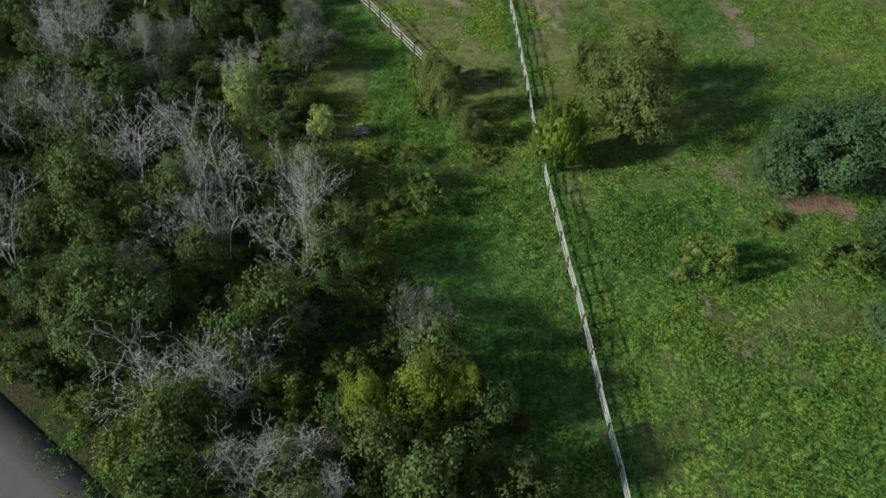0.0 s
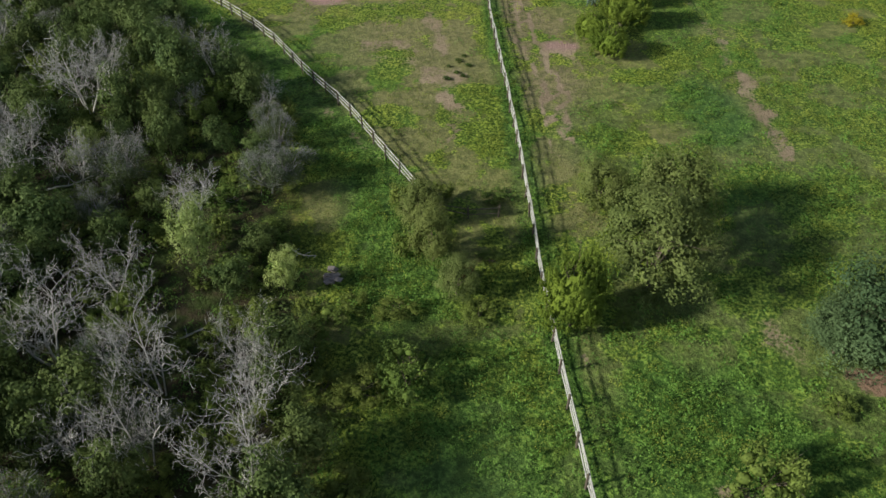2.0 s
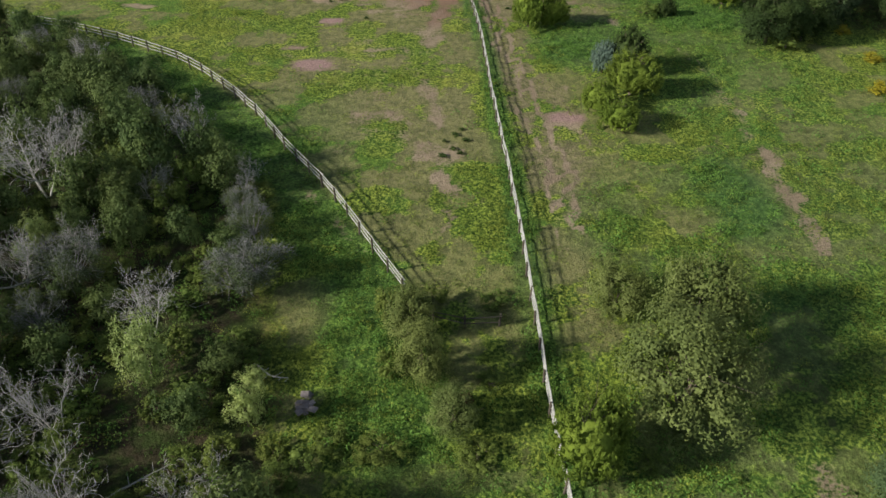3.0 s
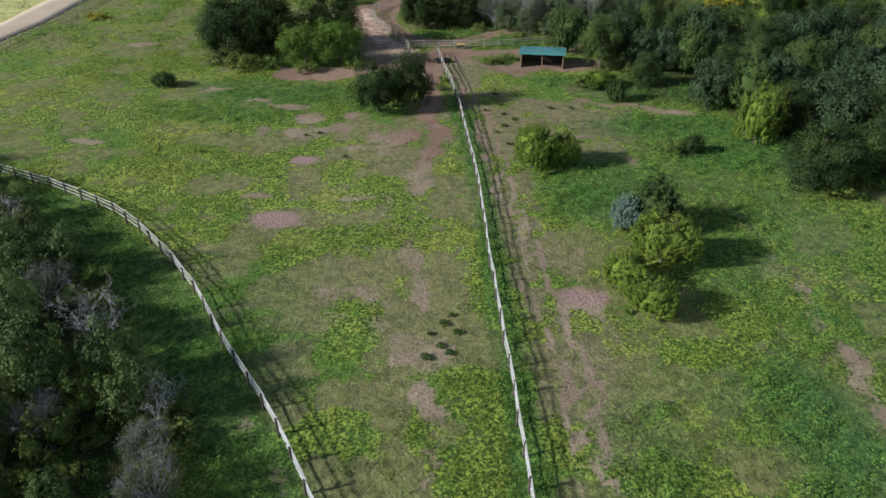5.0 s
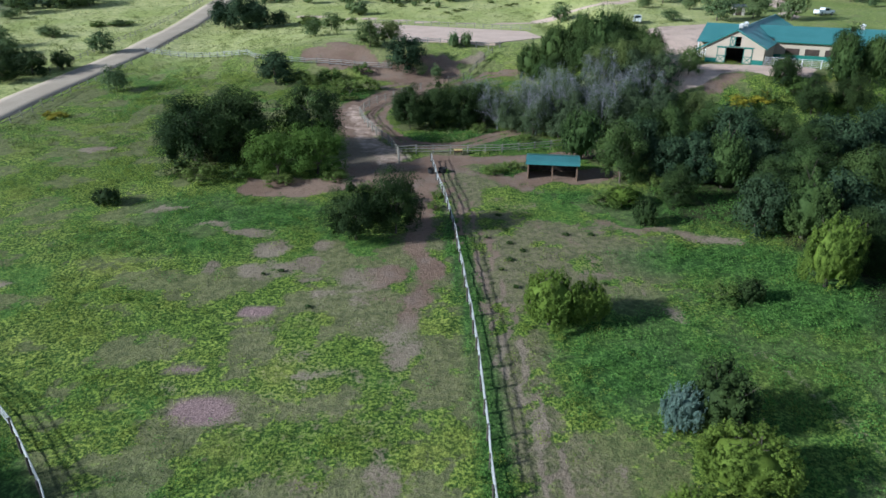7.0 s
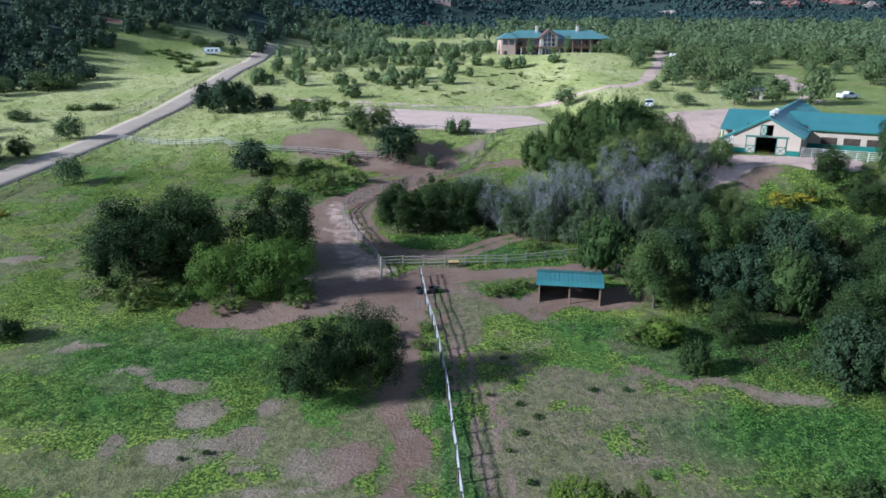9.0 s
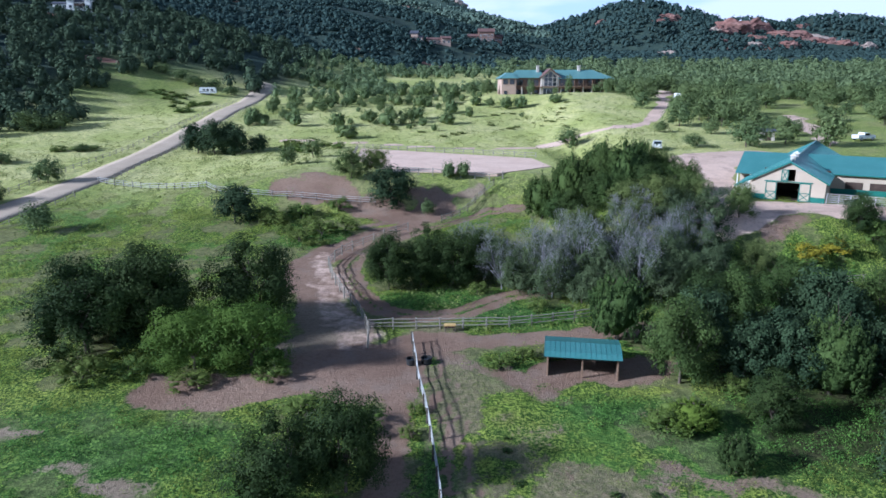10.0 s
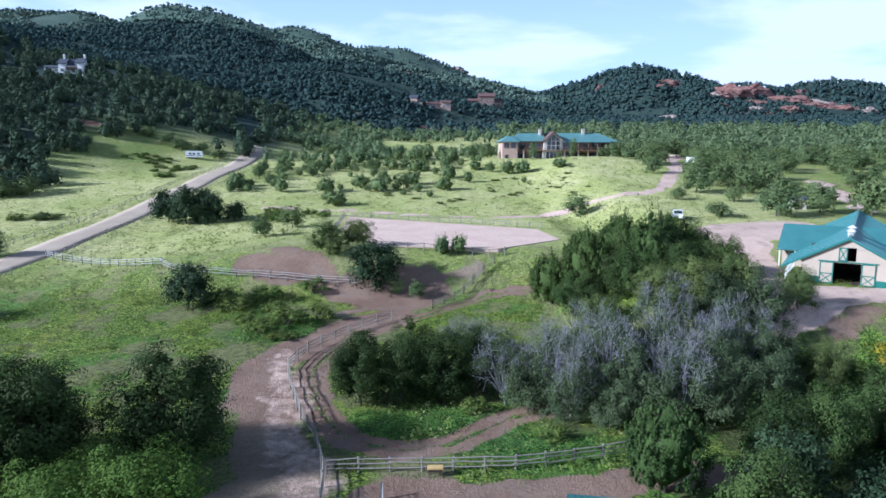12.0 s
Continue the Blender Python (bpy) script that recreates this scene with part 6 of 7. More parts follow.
def juniper_parts(seed, count, size, material, lumps=26, level=1):
    """A dense juniper, one metre across and one tall: a full rounded body set all over with short upright sprays."""
    rng = np.random.default_rng(seed + 200)
    lumps = int(lumps * 4)
    k = np.arange(lumps) + 0.5
    tall = np.clip(1.0 - 1.8 * k / lumps, -0.85, 1) + rng.normal(0, 0.05, lumps)
    girth = np.sqrt(np.clip(1 - np.clip(tall, -0.5, 1) ** 2, 0.03, 1))
    az = k * 2.39996 + rng.normal(0, 0.3, lumps)
    lobe = 1 + 0.10 * np.sin(2 * az + seed) + 0.09 * np.sin(3 * az + 1.7 * seed + 2 * tall) + 0.06 * np.sin(6 * az + 3 * tall)
    fat = rng.uniform(0.7, 1.35, lumps) * 0.72 / math.sqrt(lumps)
    high = fat * rng.uniform(2.0, 3.4, lumps)
    deep = rng.uniform(0.86, 1.04, lumps) * lobe
    round_out = np.stack([np.cos(az) * girth, np.sin(az) * girth, np.maximum(tall, -0.3) * 0.6], 1)
    foot = np.stack([np.cos(az) * girth * (0.46 - fat) * deep, np.sin(az) * girth * (0.46 - fat) * deep, 0.42 + tall * 0.40 * deep - high * 0.3], 1)
    axis = unit(round_out * 0.5 + [0, 0, 0.9] + rng.normal(0, 0.12, (lumps, 3)))
    pick = rng.choice(lumps, count, p=fat * high / (fat * high).sum())
    t = rng.uniform(0, 1, count) ** 0.85
    rad = fat[pick] * np.clip(1.04 - t, 0, 1) ** 0.6 * np.minimum(1, 0.5 + 2.4 * t) * rng.uniform(0.7, 1.12, count)
    side = rng.normal(0, 1, (count, 3))
    side = unit(side - axis[pick] * (side * axis[pick]).sum(1, keepdims=True))
    p = foot[pick] + axis[pick] * (t * high[pick])[:, None] + side * rad[:, None]
    p[:, 2] = np.clip(p[:, 2], 0.01, 1.1)
    normal = unit(side * 0.8 + axis[pick] * (0.15 + 0.5 * t)[:, None] + unit(p - [0, 0, 0.25]) * 0.6)
    inner = np.concatenate([(foot + axis * (high * 0.4)[:, None]) * [0.92, 0.92, 0.97], [[0, 0, 0.42]]])
    thick = np.concatenate([np.stack([fat * 0.55, fat * 0.55, high * 0.28], 1), [[0.36, 0.36, 0.38]]])
    crown = leafy_mesh("crown", leaves(p, normal, size, rng, 0.5, 0.55), masses(inner, thick, rng, level, 0.10, 1.0), material)
    trunk = bar_mesh("trunk", limbs_to(foot[:6], 0.03, rng, 0.12), 6, BARK)
    return trunk, crown


def shrub_parts(seed, count, size, material):
    """A low, loose shrub one metre across and one tall, of many small leafy shoots."""
    rng = np.random.default_rng(seed)
    lumps = 26
    az, r = rng.uniform(0, 2 * np.pi, lumps), 0.42 * np.sqrt(rng.uniform(0, 1, lumps))
    centres = np.stack([np.cos(az) * r, np.sin(az) * r, rng.uniform(0.18, 0.80, lumps) * (1.08 - 1.3 * r)], 1)
    girths = rng.uniform(0.07, 0.17, lumps)
    pick = rng.choice(lumps, count, p=girths ** 2 / (girths ** 2).sum())
    out = unit(rng.normal(0, 1, (count, 3)) + [0, 0, 0.3])
    p = centres[pick] + out * (girths[pick] * (rng.uniform(0.3, 1, count) ** 0.5 + 0.5 * rng.random(count) ** 5))[:, None] * [1, 1, 1.25]
    p[:, 2] = np.clip(p[:, 2], 0.03, 1.1)
    crown = leafy_mesh("foliage", leaves(p, out + [0, 0, 0.3], size, rng, 0.55, 0.7), masses(centres * [0.95, 0.95, 0.9], girths * 0.6, rng, 1, 0.2), material)
    stems = bar_mesh("stem", limbs_to(centres[:8], 0.018, rng, 0.08), 5, BARK)
    return stems, crown


def dead_segs(seed, stems, reach=1.0):
    """Bare branching of a dead tree about one metre tall; thick and thin bars apart."""
    rng = np.random.default_rng(seed)
    thick, thin = [], []

    def grow(p, d, length, r, level):
        steps = (5, 4, 3, 2)[level]
        for i in range(steps):
            d = unit(d + rng.normal(0, (0.16, 0.24, 0.28, 0.3)[level], 3) + [0, 0, (0.10, 0.02, 0.02, 0.0)[level]])
            q = p + d * length / steps
            r1 = r * (0.80, 0.76, 0.72, 0.6)[level]
            (thick if level < 2 else thin).append((p, q, r, r1))
            if level < 3 and (i > 0 or level > 0):
                for _ in range((2, 2, 1)[level] if stems < 4 else 1):
                    turn = unit(np.cross(d, rng.normal(0, 1, 3)))
                    k = rng.uniform(0.75, 1.25)
                    grow(q, unit(d * 0.62 + turn * k * 0.8 + [0, 0, 0.1]), length * rng.uniform(0.36, 0.58), r1 * 0.62, level + 1)
            p, r = q, r1

    for k in range(stems):
        a = 2 * math.pi * (k + rng.uniform(-0.3, 0.3)) / stems
        grow(np.array([0.03 * math.cos(a), 0.03 * math.sin(a), -0.03]), unit(np.array([math.cos(a) * 0.42 * reach, math.sin(a) * 0.42 * reach, 1.0])), rng.uniform(0.6, 0.82), 0.0165, 0)
    return thick, thin


def dead_parts(seed, stems, wood, reach, twig):
    """Trunk with limbs, and the thin bare crown."""
    thick, thin = dead_segs(seed, stems, reach)
    thin = [v for i, v in enumerate(thin) if i % 4]
    thin = [(a, b, max(r0 * 0.8, twig), max(r1 * 0.8, twig * 0.5)) for a, b, r0, r1 in thin]
    return bar_mesh("trunk", thick, 4, wood), bar_mesh("bare_crown", thin, 3, wood), np.array([v[1] for v in thin])


def brush(tips, count, rng, material, long_=0.05, thin=0.0026, name="crown"):
    """Fine bare twigs that fan out round the ends of the limbs."""
    at = tips[rng.integers(0, len(tips), count)]
    way = unit(unit(at - [0, 0, 0.25]) * 0.9 + [0, 0, 0.25] + rng.normal(0, 0.55, (count, 3)))
    p = at + rng.normal(0, 0.022, (count, 3))
    side = unit(np.cross(way, rng.normal(0, 1, (count, 3))))
    half = rng.uniform(0.5, 1.2, count)[:, None] * long_
    return leaf_mesh(name, np.stack([p - way * half * 0.6, p + side * thin, p + way * half, p - side * thin], 1), material)


def bare_parts(seed):
    """A dead tree: crooked pale limbs under a grey brush of fine twigs."""
    trunk, twigs, tips = dead_parts(seed, 3, DEAD_WOOD, 1.25, 0.0027)
    return trunk, twigs, brush(tips, 900, np.random.default_rng(seed + 50), DEAD_TWIG, 0.042, 0.0021)


def grey_parts(seed):
    """A half-dead tree: grey limbs that end in round sprays of bare twigs, with leafy clumps of grey-green on some boughs."""
    rng = np.random.default_rng(seed + 70)
    boughs = 20
    k = np.arange(boughs) + 0.5
    tall = 1.0 - 1.5 * k / boughs
    girth = np.sqrt(np.clip(1 - tall ** 2, 0.03, 1))
    az = k * 2.39996 + rng.normal(0, 0.35, boughs)
    centres = np.stack([np.cos(az) * girth * 0.36, np.sin(az) * girth * 0.36, 0.56 + tall * 0.30], 1) * rng.uniform(0.75, 1.12, (boughs, 1))
    radii = rng.uniform(0.10, 0.19, boughs)
    trunk = bar_mesh("trunk", limbs_to(centres, 0.016, rng, 0.14, 5), 4, GREY_TWIG)
    n = 1700
    pick = rng.integers(0, boughs, n)
    out = unit(rng.normal(0, 1, (n, 3)) + 0.9 * unit(centres[pick] - [0, 0, 0.3]) + [0, 0, 0.4])
    far = radii[pick] * rng.uniform(0.35, 1.15, n)
    tip = centres[pick] + out * far[:, None]
    way = unit(out + rng.normal(0, 0.35, (n, 3)))
    side = unit(np.cross(way, rng.normal(0, 1, (n, 3)))) * 0.0021
    long_ = (rng.uniform(0.5, 1.2, n) * 0.055)[:, None]
    twigs = leaf_mesh("bare_crown", np.stack([tip - way * long_, tip - way * long_ * 0.2 + side, tip + way * long_ * 0.5, tip - way * long_ * 0.2 - side], 1), GREY_HAZE)
    n = 4400
    leafy = rng.choice(boughs, 14, replace=False)
    pick = leafy[rng.integers(0, 14, n)]
    out = unit(rng.normal(0, 1, (n, 3)) + [0, 0, 0.2])
    p = centres[pick] * [1.05, 1.05, 0.86] + out * (rng.uniform(0.2, 1, n) ** 0.5 * radii[pick] * 0.95)[:, None]
    p[:, 2] = np.clip(p[:, 2], 0.02, 1.1)
    return trunk, twigs, leaf_mesh("foliage", leaves(p, out, 0.0135, rng, 0.62, 0.5), ASH_LEAF)


def plant_model(name, meshes, label, category, group):
    """A plant kept once with its parts; copies of it are set out below."""
    ob = thing(name, 0, 0, -400, 0, label, category, group)
    for me in meshes:
        if me:
            piece = shared(me.name.split(".")[0], me, ob, Matrix())
            if name == "scrub_oak" and piece.name.startswith("trunk"):
                tagged(piece, kind="stuff")
    return ob


def spread_of(ob):
    """The width and height that the crown of a model really has."""
    pts = np.concatenate([np.array([v.co for v in c.data.vertices]) for c in ob.children if c.data.name.startswith(("crown", "foliage") if any(k.data.name.startswith("crown") for k in ob.children) else ("foliage", "bare_crown"))])
    return 2 * np.percentile(np.hypot(pts[:, 0], pts[:, 1]), 96), np.percentile(pts[:, 2], 99.3)


MODELS, SPREAD = {}, {}


def model(key, *args):
    MODELS.setdefault(key, []).append(plant_model(*args))
    SPREAD[MODELS[key][-1].name] = spread_of(MODELS[key][-1])


for s in (1, 2, 3):
    model("oak", "oak_tree", oak_parts(s, 15000, 0.0118, OAK_LEAF, 0.5, 64, core=0.5), "round dark-green scrub oak standing in the grass", "tree", "scrub oaks")
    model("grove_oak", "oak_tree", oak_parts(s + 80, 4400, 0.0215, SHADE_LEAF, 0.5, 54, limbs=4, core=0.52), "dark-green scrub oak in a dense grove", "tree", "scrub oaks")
    model("small_oak", "scrub_oak", oak_parts(s + 10, 3000, 0.0205, THICKET_LEAF, 0.5, 38, limbs=4, core=0.55), "yellow-green scrub oak in a dense thicket", "tree", "thicket oaks")
    model("far_oak", "pinyon_tree", oak_parts(s + 20, 1300, 0.030, PINYON_LEAF, 0.5, 44, limbs=3, core=0.6), "rounded dark-green pinyon on the far pasture", "tree", "far pinyons")
    model("juniper", "juniper_tree", juniper_parts(s, 15000, 0.0115, JUNIPER_LEAF, 64), "dense olive-green juniper with upright sprays", "tree", "junipers")
    model("shrub", "shrub", shrub_parts(s, 1500, 0.0235, SHRUB_LEAF), "loose bright-green shrub in the grass", "shrub", "green shrubs")
    model("low_shrub", "low_shrub", shrub_parts(s + 20, 560, 0.042, SHRUB_LEAF), "low green shrub under the thicket trees", "shrub", "thicket undergrowth")
    model("dark_weed", "weed_clump", shrub_parts(s + 40, 260, 0.07, GROVE_LEAF), "dark-green weed clump in the short grass", "weed", "weed clumps")
    model("far_shrub", "shrub", shrub_parts(s + 10, 520, 0.055, SHRUB_LEAF), "low green shrub on the far meadow", "shrub", "far shrubs")
    model("dead", "dead_tree", bare_parts(s), "bare dead tree with pale grey branches", "tree", "dead trees")
    model("grey", "grey_tree", grey_parts(s + 7), "grey half-dead tree with fine twigs and few leaves", "tree", "half-dead grove")
for s in (1, 2):
    model("grey_oak", "oak_tree", oak_parts(s + 30, 10500, 0.0125, GREY_OAK_LEAF, 0.5, 60, limbs=8, core=0.45), "grey-green scrub oak with a spreading crown", "tree", "grey-green oaks")
    model("ash", "ash_tree", oak_parts(s + 60, 9000, 0.0135, ASH_LEAF, 0.5, 50, limbs=8, core=0.35), "grey-green leafy tree among half-dead grey ones", "tree", "half-dead grove")
    model("tall_juniper", "juniper_tree", juniper_parts(s + 50, 11000, 0.0130, GROVE_LEAF, 56), "tall green juniper in the grove by the arena", "tree", "arena grove")
    model("far_juniper", "juniper_tree", juniper_parts(s + 10, 560, 0.040, PINYON_LEAF, 5), "small dark juniper on the meadow", "tree", "far junipers")
    model("dark_juniper", "juniper_tree", juniper_parts(s + 20, 3400, 0.021, OAK_LEAF, 18), "dense dark-green juniper bush in the grass", "tree", "dark junipers")
    model("willow", "willow_shrub", oak_parts(s + 40, 3400, 0.017, WILLOW_LEAF, 0.5, 40, core=0.5), "pale silvery-green willow bush in a thicket", "shrub", "willow bushes")
model("bright_oak", "scrub_oak", oak_parts(91, 7000, 0.0145, BRIGHT_LEAF, 0.5, 50, limbs=4, core=0.5), "bright yellow-green oak at the corner of a thicket", "tree", "thicket oaks")
model("olive_oak", "oak_tree", oak_parts(95, 13000, 0.0125, GROVE_LEAF, 0.5, 60, core=0.5), "olive-green scrub oak among darker oaks", "tree", "scrub oaks")
model("fresh_oak", "oak_tree", oak_parts(97, 13000, 0.0125, FRESH_LEAF, 0.5, 60, core=0.5), "fresh green scrub oak before darker ones", "tree", "scrub oaks")
model("blue_oak", "oak_tree", oak_parts(98, 13000, 0.0125, BLUE_OAK_LEAF, 0.5, 60, core=0.5), "blue-green scrub oak over trodden bare soil", "tree", "scrub oaks")
model("blue", "blue_juniper", juniper_parts(41, 5000, 0.019, BLUE_LEAF, 26), "pale blue-green juniper bush beside olive junipers", "tree", "")
model("knoll_weed", "weed_clump", shrub_parts(33, 300, 0.075, OLIVE_LEAF), "low green weed clump on the lodge knoll", "weed", "knoll weeds")
model("rust", "dry_shrub", shrub_parts(31, 900, 0.04, RUST_LEAF), "dry rust-brown shrub in the grass", "shrub", "dry shrubs")
model("yellow", "flowering_shrub", shrub_parts(32, 900, 0.045, YELLOW_LEAF), "shrub covered with yellow flowers", "shrub", "yellow shrubs")

plant_rng = random.Random(5)


SET_OUT = []


def plant(key, x, y, width, height, label=""):
    """Sets one plant on the ground, of that width and height."""
    SET_OUT.append((x, y))
    ob = plant_rng.choice(MODELS[key])
    w, h = SPREAD[ob.name]
    k = plant_rng.uniform(0.93, 1.07)
    m = pose(x, y, float(ground_height(x, y)) - 0.02, plant_rng.gauss(0, 2.5), plant_rng.gauss(0, 2.5), plant_rng.uniform(0, 360))
    made = copy_thing(ob, m @ Matrix.Diagonal((width / w * k, width / w / k, height / h, 1)))
    return tagged(made, label)


def grove(key, rows, label=""):
    for x, y, w, h in rows:
        plant(key, x, y, w, h, label)


def mixed_grove(rows):
    """Oaks with a few paler oaks and junipers among them."""
    for i, (x, y, w, h) in enumerate(rows):
        plant(("grove_oak", "olive_oak", "oak", "grove_oak", "tall_juniper", "grove_oak", "olive_oak")[i % 7], x, y, w, h, ("", "", "", "", "dense green juniper among scrub oaks", "", "mid-green scrub oak among darker oaks")[i % 7])


# beside the fences of the near pasture
grove("grey_oak", [(15.6, 46.6, 8.4, 7.6), (18.6, 53.0, 6.6, 6.6), (13.6, 55.5, 4.6, 4.2)], "spreading grey-green oak beside the fence")
grove("oak", [(40.5, 99.5, 8.0, 7.0), (45.2, 100.5, 6.5, 6.5)])
grove("blue_oak", [(28.8, 40.8, 8.6, 7.6), (33.0, 41.4, 8.6, 8.2), (26.0, 41.2, 5.0, 4.8), (33.4, 34.0, 6.5, 4.8), (28.8, 25.6, 5.6, 4.6), (33, 22, 6, 5), (31.6, 29.6, 4.6, 3.4)], "blue-green scrub oak over trodden bare soil")
grove("shrub", [(18.4, 32.2, 3.9, 3.4), (28.6, 32.8, 4.6, 1.8), (24.5, 37, 2.2, 1.0), (32, 28, 4, 2), (13.2, 43.6, 1.6, 1.0)])
grove("juniper", [(9.7, 43.4, 4.4, 6.0)], "tall olive-green juniper growing against the fence")
grove("juniper", [(12.8, 104.4, 5.0, 4.8), (16.0, 104.8, 4.0, 3.8), (21.7, 86.8, 5.4, 4.6), (17.6, 83.2, 4.0, 3.2), (18.8, 79.9, 4.2, 3.3), (38.8, 110.6, 5.0, 6.8), (24.6, 129.2, 4.2, 2.4)])
plant("blue", 19.6, 91.9, 2.8, 3.6)
grove("dark_juniper", [(22.2, 92.2, 5.0, 5.0)], "tall dark-green juniper beside a blue-green one")
grove("dark_juniper", [(-35, 129.6, 3.5, 2.1), (30.9, 108.0, 2.7, 2.3), (26.0, 123.8, 2.8, 3.2)])
grove("shrub", [(28.5, 108.4, 3.8, 1.9), (42.6, 98.6, 5, 2.4), (26, 129.8, 3.0, 2.0), (23.0, 129.4, 4.6, 2.0), (30.2, 134.6, 3, 1.7)])
for x, y in ((3.2, 78.6), (3.0, 76.2), (3.6, 75.4), (2.2, 77.4), (2.0, 75.0), (4.2, 77.6), (3.8, 79.6), (10.2, 126.0), (10.6, 122.4), (10.9, 119.2), (12.0, 117.6), (10.3, 127.6), (9.6, 113.6), (10.7, 110.4), (18.9, 111.0), (16.9, 121.2), (19.6, 121.2), (10.6, 115.6), (8.6, 120.4), (-11.2, 113.2), (-12.8, 112.6), (-7.6, 107.0)):
    plant("dark_weed", x, y, 0.7 + 0.2 * math.sin(7 * x + y), 0.34)
# clump west of the corral and the tree before it
grove("oak", [(-4.9, 120.0, 6.8, 6.4), (-0.9, 121.6, 6.0, 7.0)], "dark oak standing alone beside bare soil")
grove("oak", [(-28.6, 142.0, 11.0, 9.4), (-23.2, 144.6, 9.8, 9.8), (-32, 147, 8, 7.6), (-14.4, 149.6, 10.4, 9.6), (-26, 150, 8, 8)], "large dark-green oak in a clump by the corral")
grove("shrub", [(-26.5, 136.8, 5.0, 2.6), (-16.5, 135.6, 4, 1.4), (-9.6, 137, 3.4, 1.6), (-22.5, 137.5, 3.4, 1.8)])
grove("olive_oak", [(26.1, 136.2, 6.6, 7.8)], "olive-green oak standing beside the horse shelter")
grove("fresh_oak", [(-17.2, 138.8, 7.2, 5.8), (-12.2, 139.4, 7.6, 6.4)], "yellowish-green oak at the edge of a clump")
grove("shrub", [(-5.6, 129.2, 6.4, 2.2), (-1.2, 128.8, 4.6, 2.0), (3.4, 131.5, 1.8, 0.9), (3.0, 127.8, 1.8, 1.0), (10.6, 139.6, 3.2, 1.3), (13.0, 141.2, 2.4, 1.2)])
# east of the shed
grove("tall_juniper", [(22.9, 145.4, 6.0, 6.8)], "tall olive-green juniper behind the horse shelter")
mixed_grove([(31.8, 136.4, 5.0, 5.8), (36, 148, 6, 7), (32.6, 147.4, 6.2, 6.6), (35.2, 135.6, 5.4, 6), (38.2, 134.4, 6, 7), (44, 147.4, 7, 7), (43, 152.6, 6, 6), (43.4, 142.4, 6, 6.4)])
mixed_grove([(28.8, 141, 6, 7), (49.5, 146, 7, 7), (50, 138, 7, 7), (37.2, 122, 5, 6.4), (41.4, 120.6, 6, 7), (46.4, 123, 6, 6.4), (52, 129, 7, 7), (56, 141, 7, 7), (46, 131, 6.4, 6.4), (43.6, 114, 6.2, 6), (58, 120, 8, 7), (64, 133, 8, 7), (66, 148, 8, 7)])
grove("oak", [(41, 127.5, 6, 6.5), (31, 129.6, 4.5, 4.6), (54, 111, 8, 7), (60, 105, 8, 7), (70, 118, 8, 8), (76, 138, 8, 8), (74, 155, 8, 7)])
# loop drive island and the grove behind it
grove("oak", [(-1.2, 160.4, 6.8, 7.0), (2.6, 161.4, 5.6, 6.0), (6.6, 162.6, 6.8, 6.6), (10, 166, 5.6, 6.0), (3.5, 166.5, 6.0, 6.4), (-2.4, 166, 5.0, 5.4)], "dark-green oak inside the loop of the drive")
grove("grey", [(8.8, 167, 5.6, 6.6), (12.6, 160.6, 5.8, 7.4), (16.8, 159.8, 6.0, 8.2), (22.4, 160.4, 6.4, 9.2), (27.2, 159.2, 6.6, 9.2), (32.2, 161.6, 6.4, 8.8), (36.6, 164.4, 6.0, 8.6), (19.6, 165.4, 6.0, 8.4), (28.8, 167, 6.4, 8.2)])
grove("grey", [(18.2, 157.4, 5.4, 6.8), (27.6, 156.0, 5.8, 7.8)])
grove("oak", [(14.6, 161.6, 4.4, 4.6), (19.8, 161.4, 4.4, 5.0), (25, 162.4, 4.6, 5.4), (29.8, 159.6, 4.2, 4.8), (34.4, 163.4, 4.6, 5.4), (39.6, 164.2, 4.6, 5.2)], "dark-green oak among half-dead grey trees")
grove("ash", [(12.0, 163.8, 5.0, 6.6), (24.4, 163.6, 5.4, 8.0), (32.6, 157.8, 5.4, 6.8), (22.8, 156.6, 5.0, 6.4), (14.6, 159.4, 5.0, 4.8), (17.6, 157.0, 4.8, 4.4), (21.4, 155.6, 5.0, 4.6), (25.6, 155.0, 5.2, 5.0), (30.6, 155.8, 5.4, 5.2), (35.4, 157.6, 5.6, 6.0), (24.4, 166, 5.6, 5.6), (19.6, 161.6, 4.6, 5.0), (29.4, 164.8, 5.4, 6.0), (38.2, 161.6, 6.2, 6.8), (33.0, 160.2, 5.2, 6.4), (40.6, 168.6, 6, 6.4), (35.6, 168.6, 6.4, 6.4)])
grove("grey_oak", [(14.6, 165, 5.4, 4.6), (34, 171, 6.4, 6.0), (44, 163, 5, 5), (45.5, 171.5, 4.6, 4.6), (30, 171.4, 6, 5.2), (24.6, 172.6, 6, 4.8), (19.6, 170.6, 5, 4.0), (39.6, 173.6, 6, 5.4)])
grove("shrub", [(9.6, 159, 2.4, 1.5), (16, 153.6, 2.6, 1.6)])
grove("shrub", [(42, 157, 5, 2.4), (47, 164.6, 5, 2), (52, 165.4, 5, 2), (57, 167, 5, 2.2), (62, 168, 5, 3), (48, 153, 5, 3), (55, 155, 6, 3), (60, 158, 6, 3), (39, 156, 5, 2.4)])
grove("yellow", [(52.4, 166.2, 5.0, 1.9), (56.6, 166.8, 4.4, 1.6), (49.8, 163.8, 2.6, 0.9)])
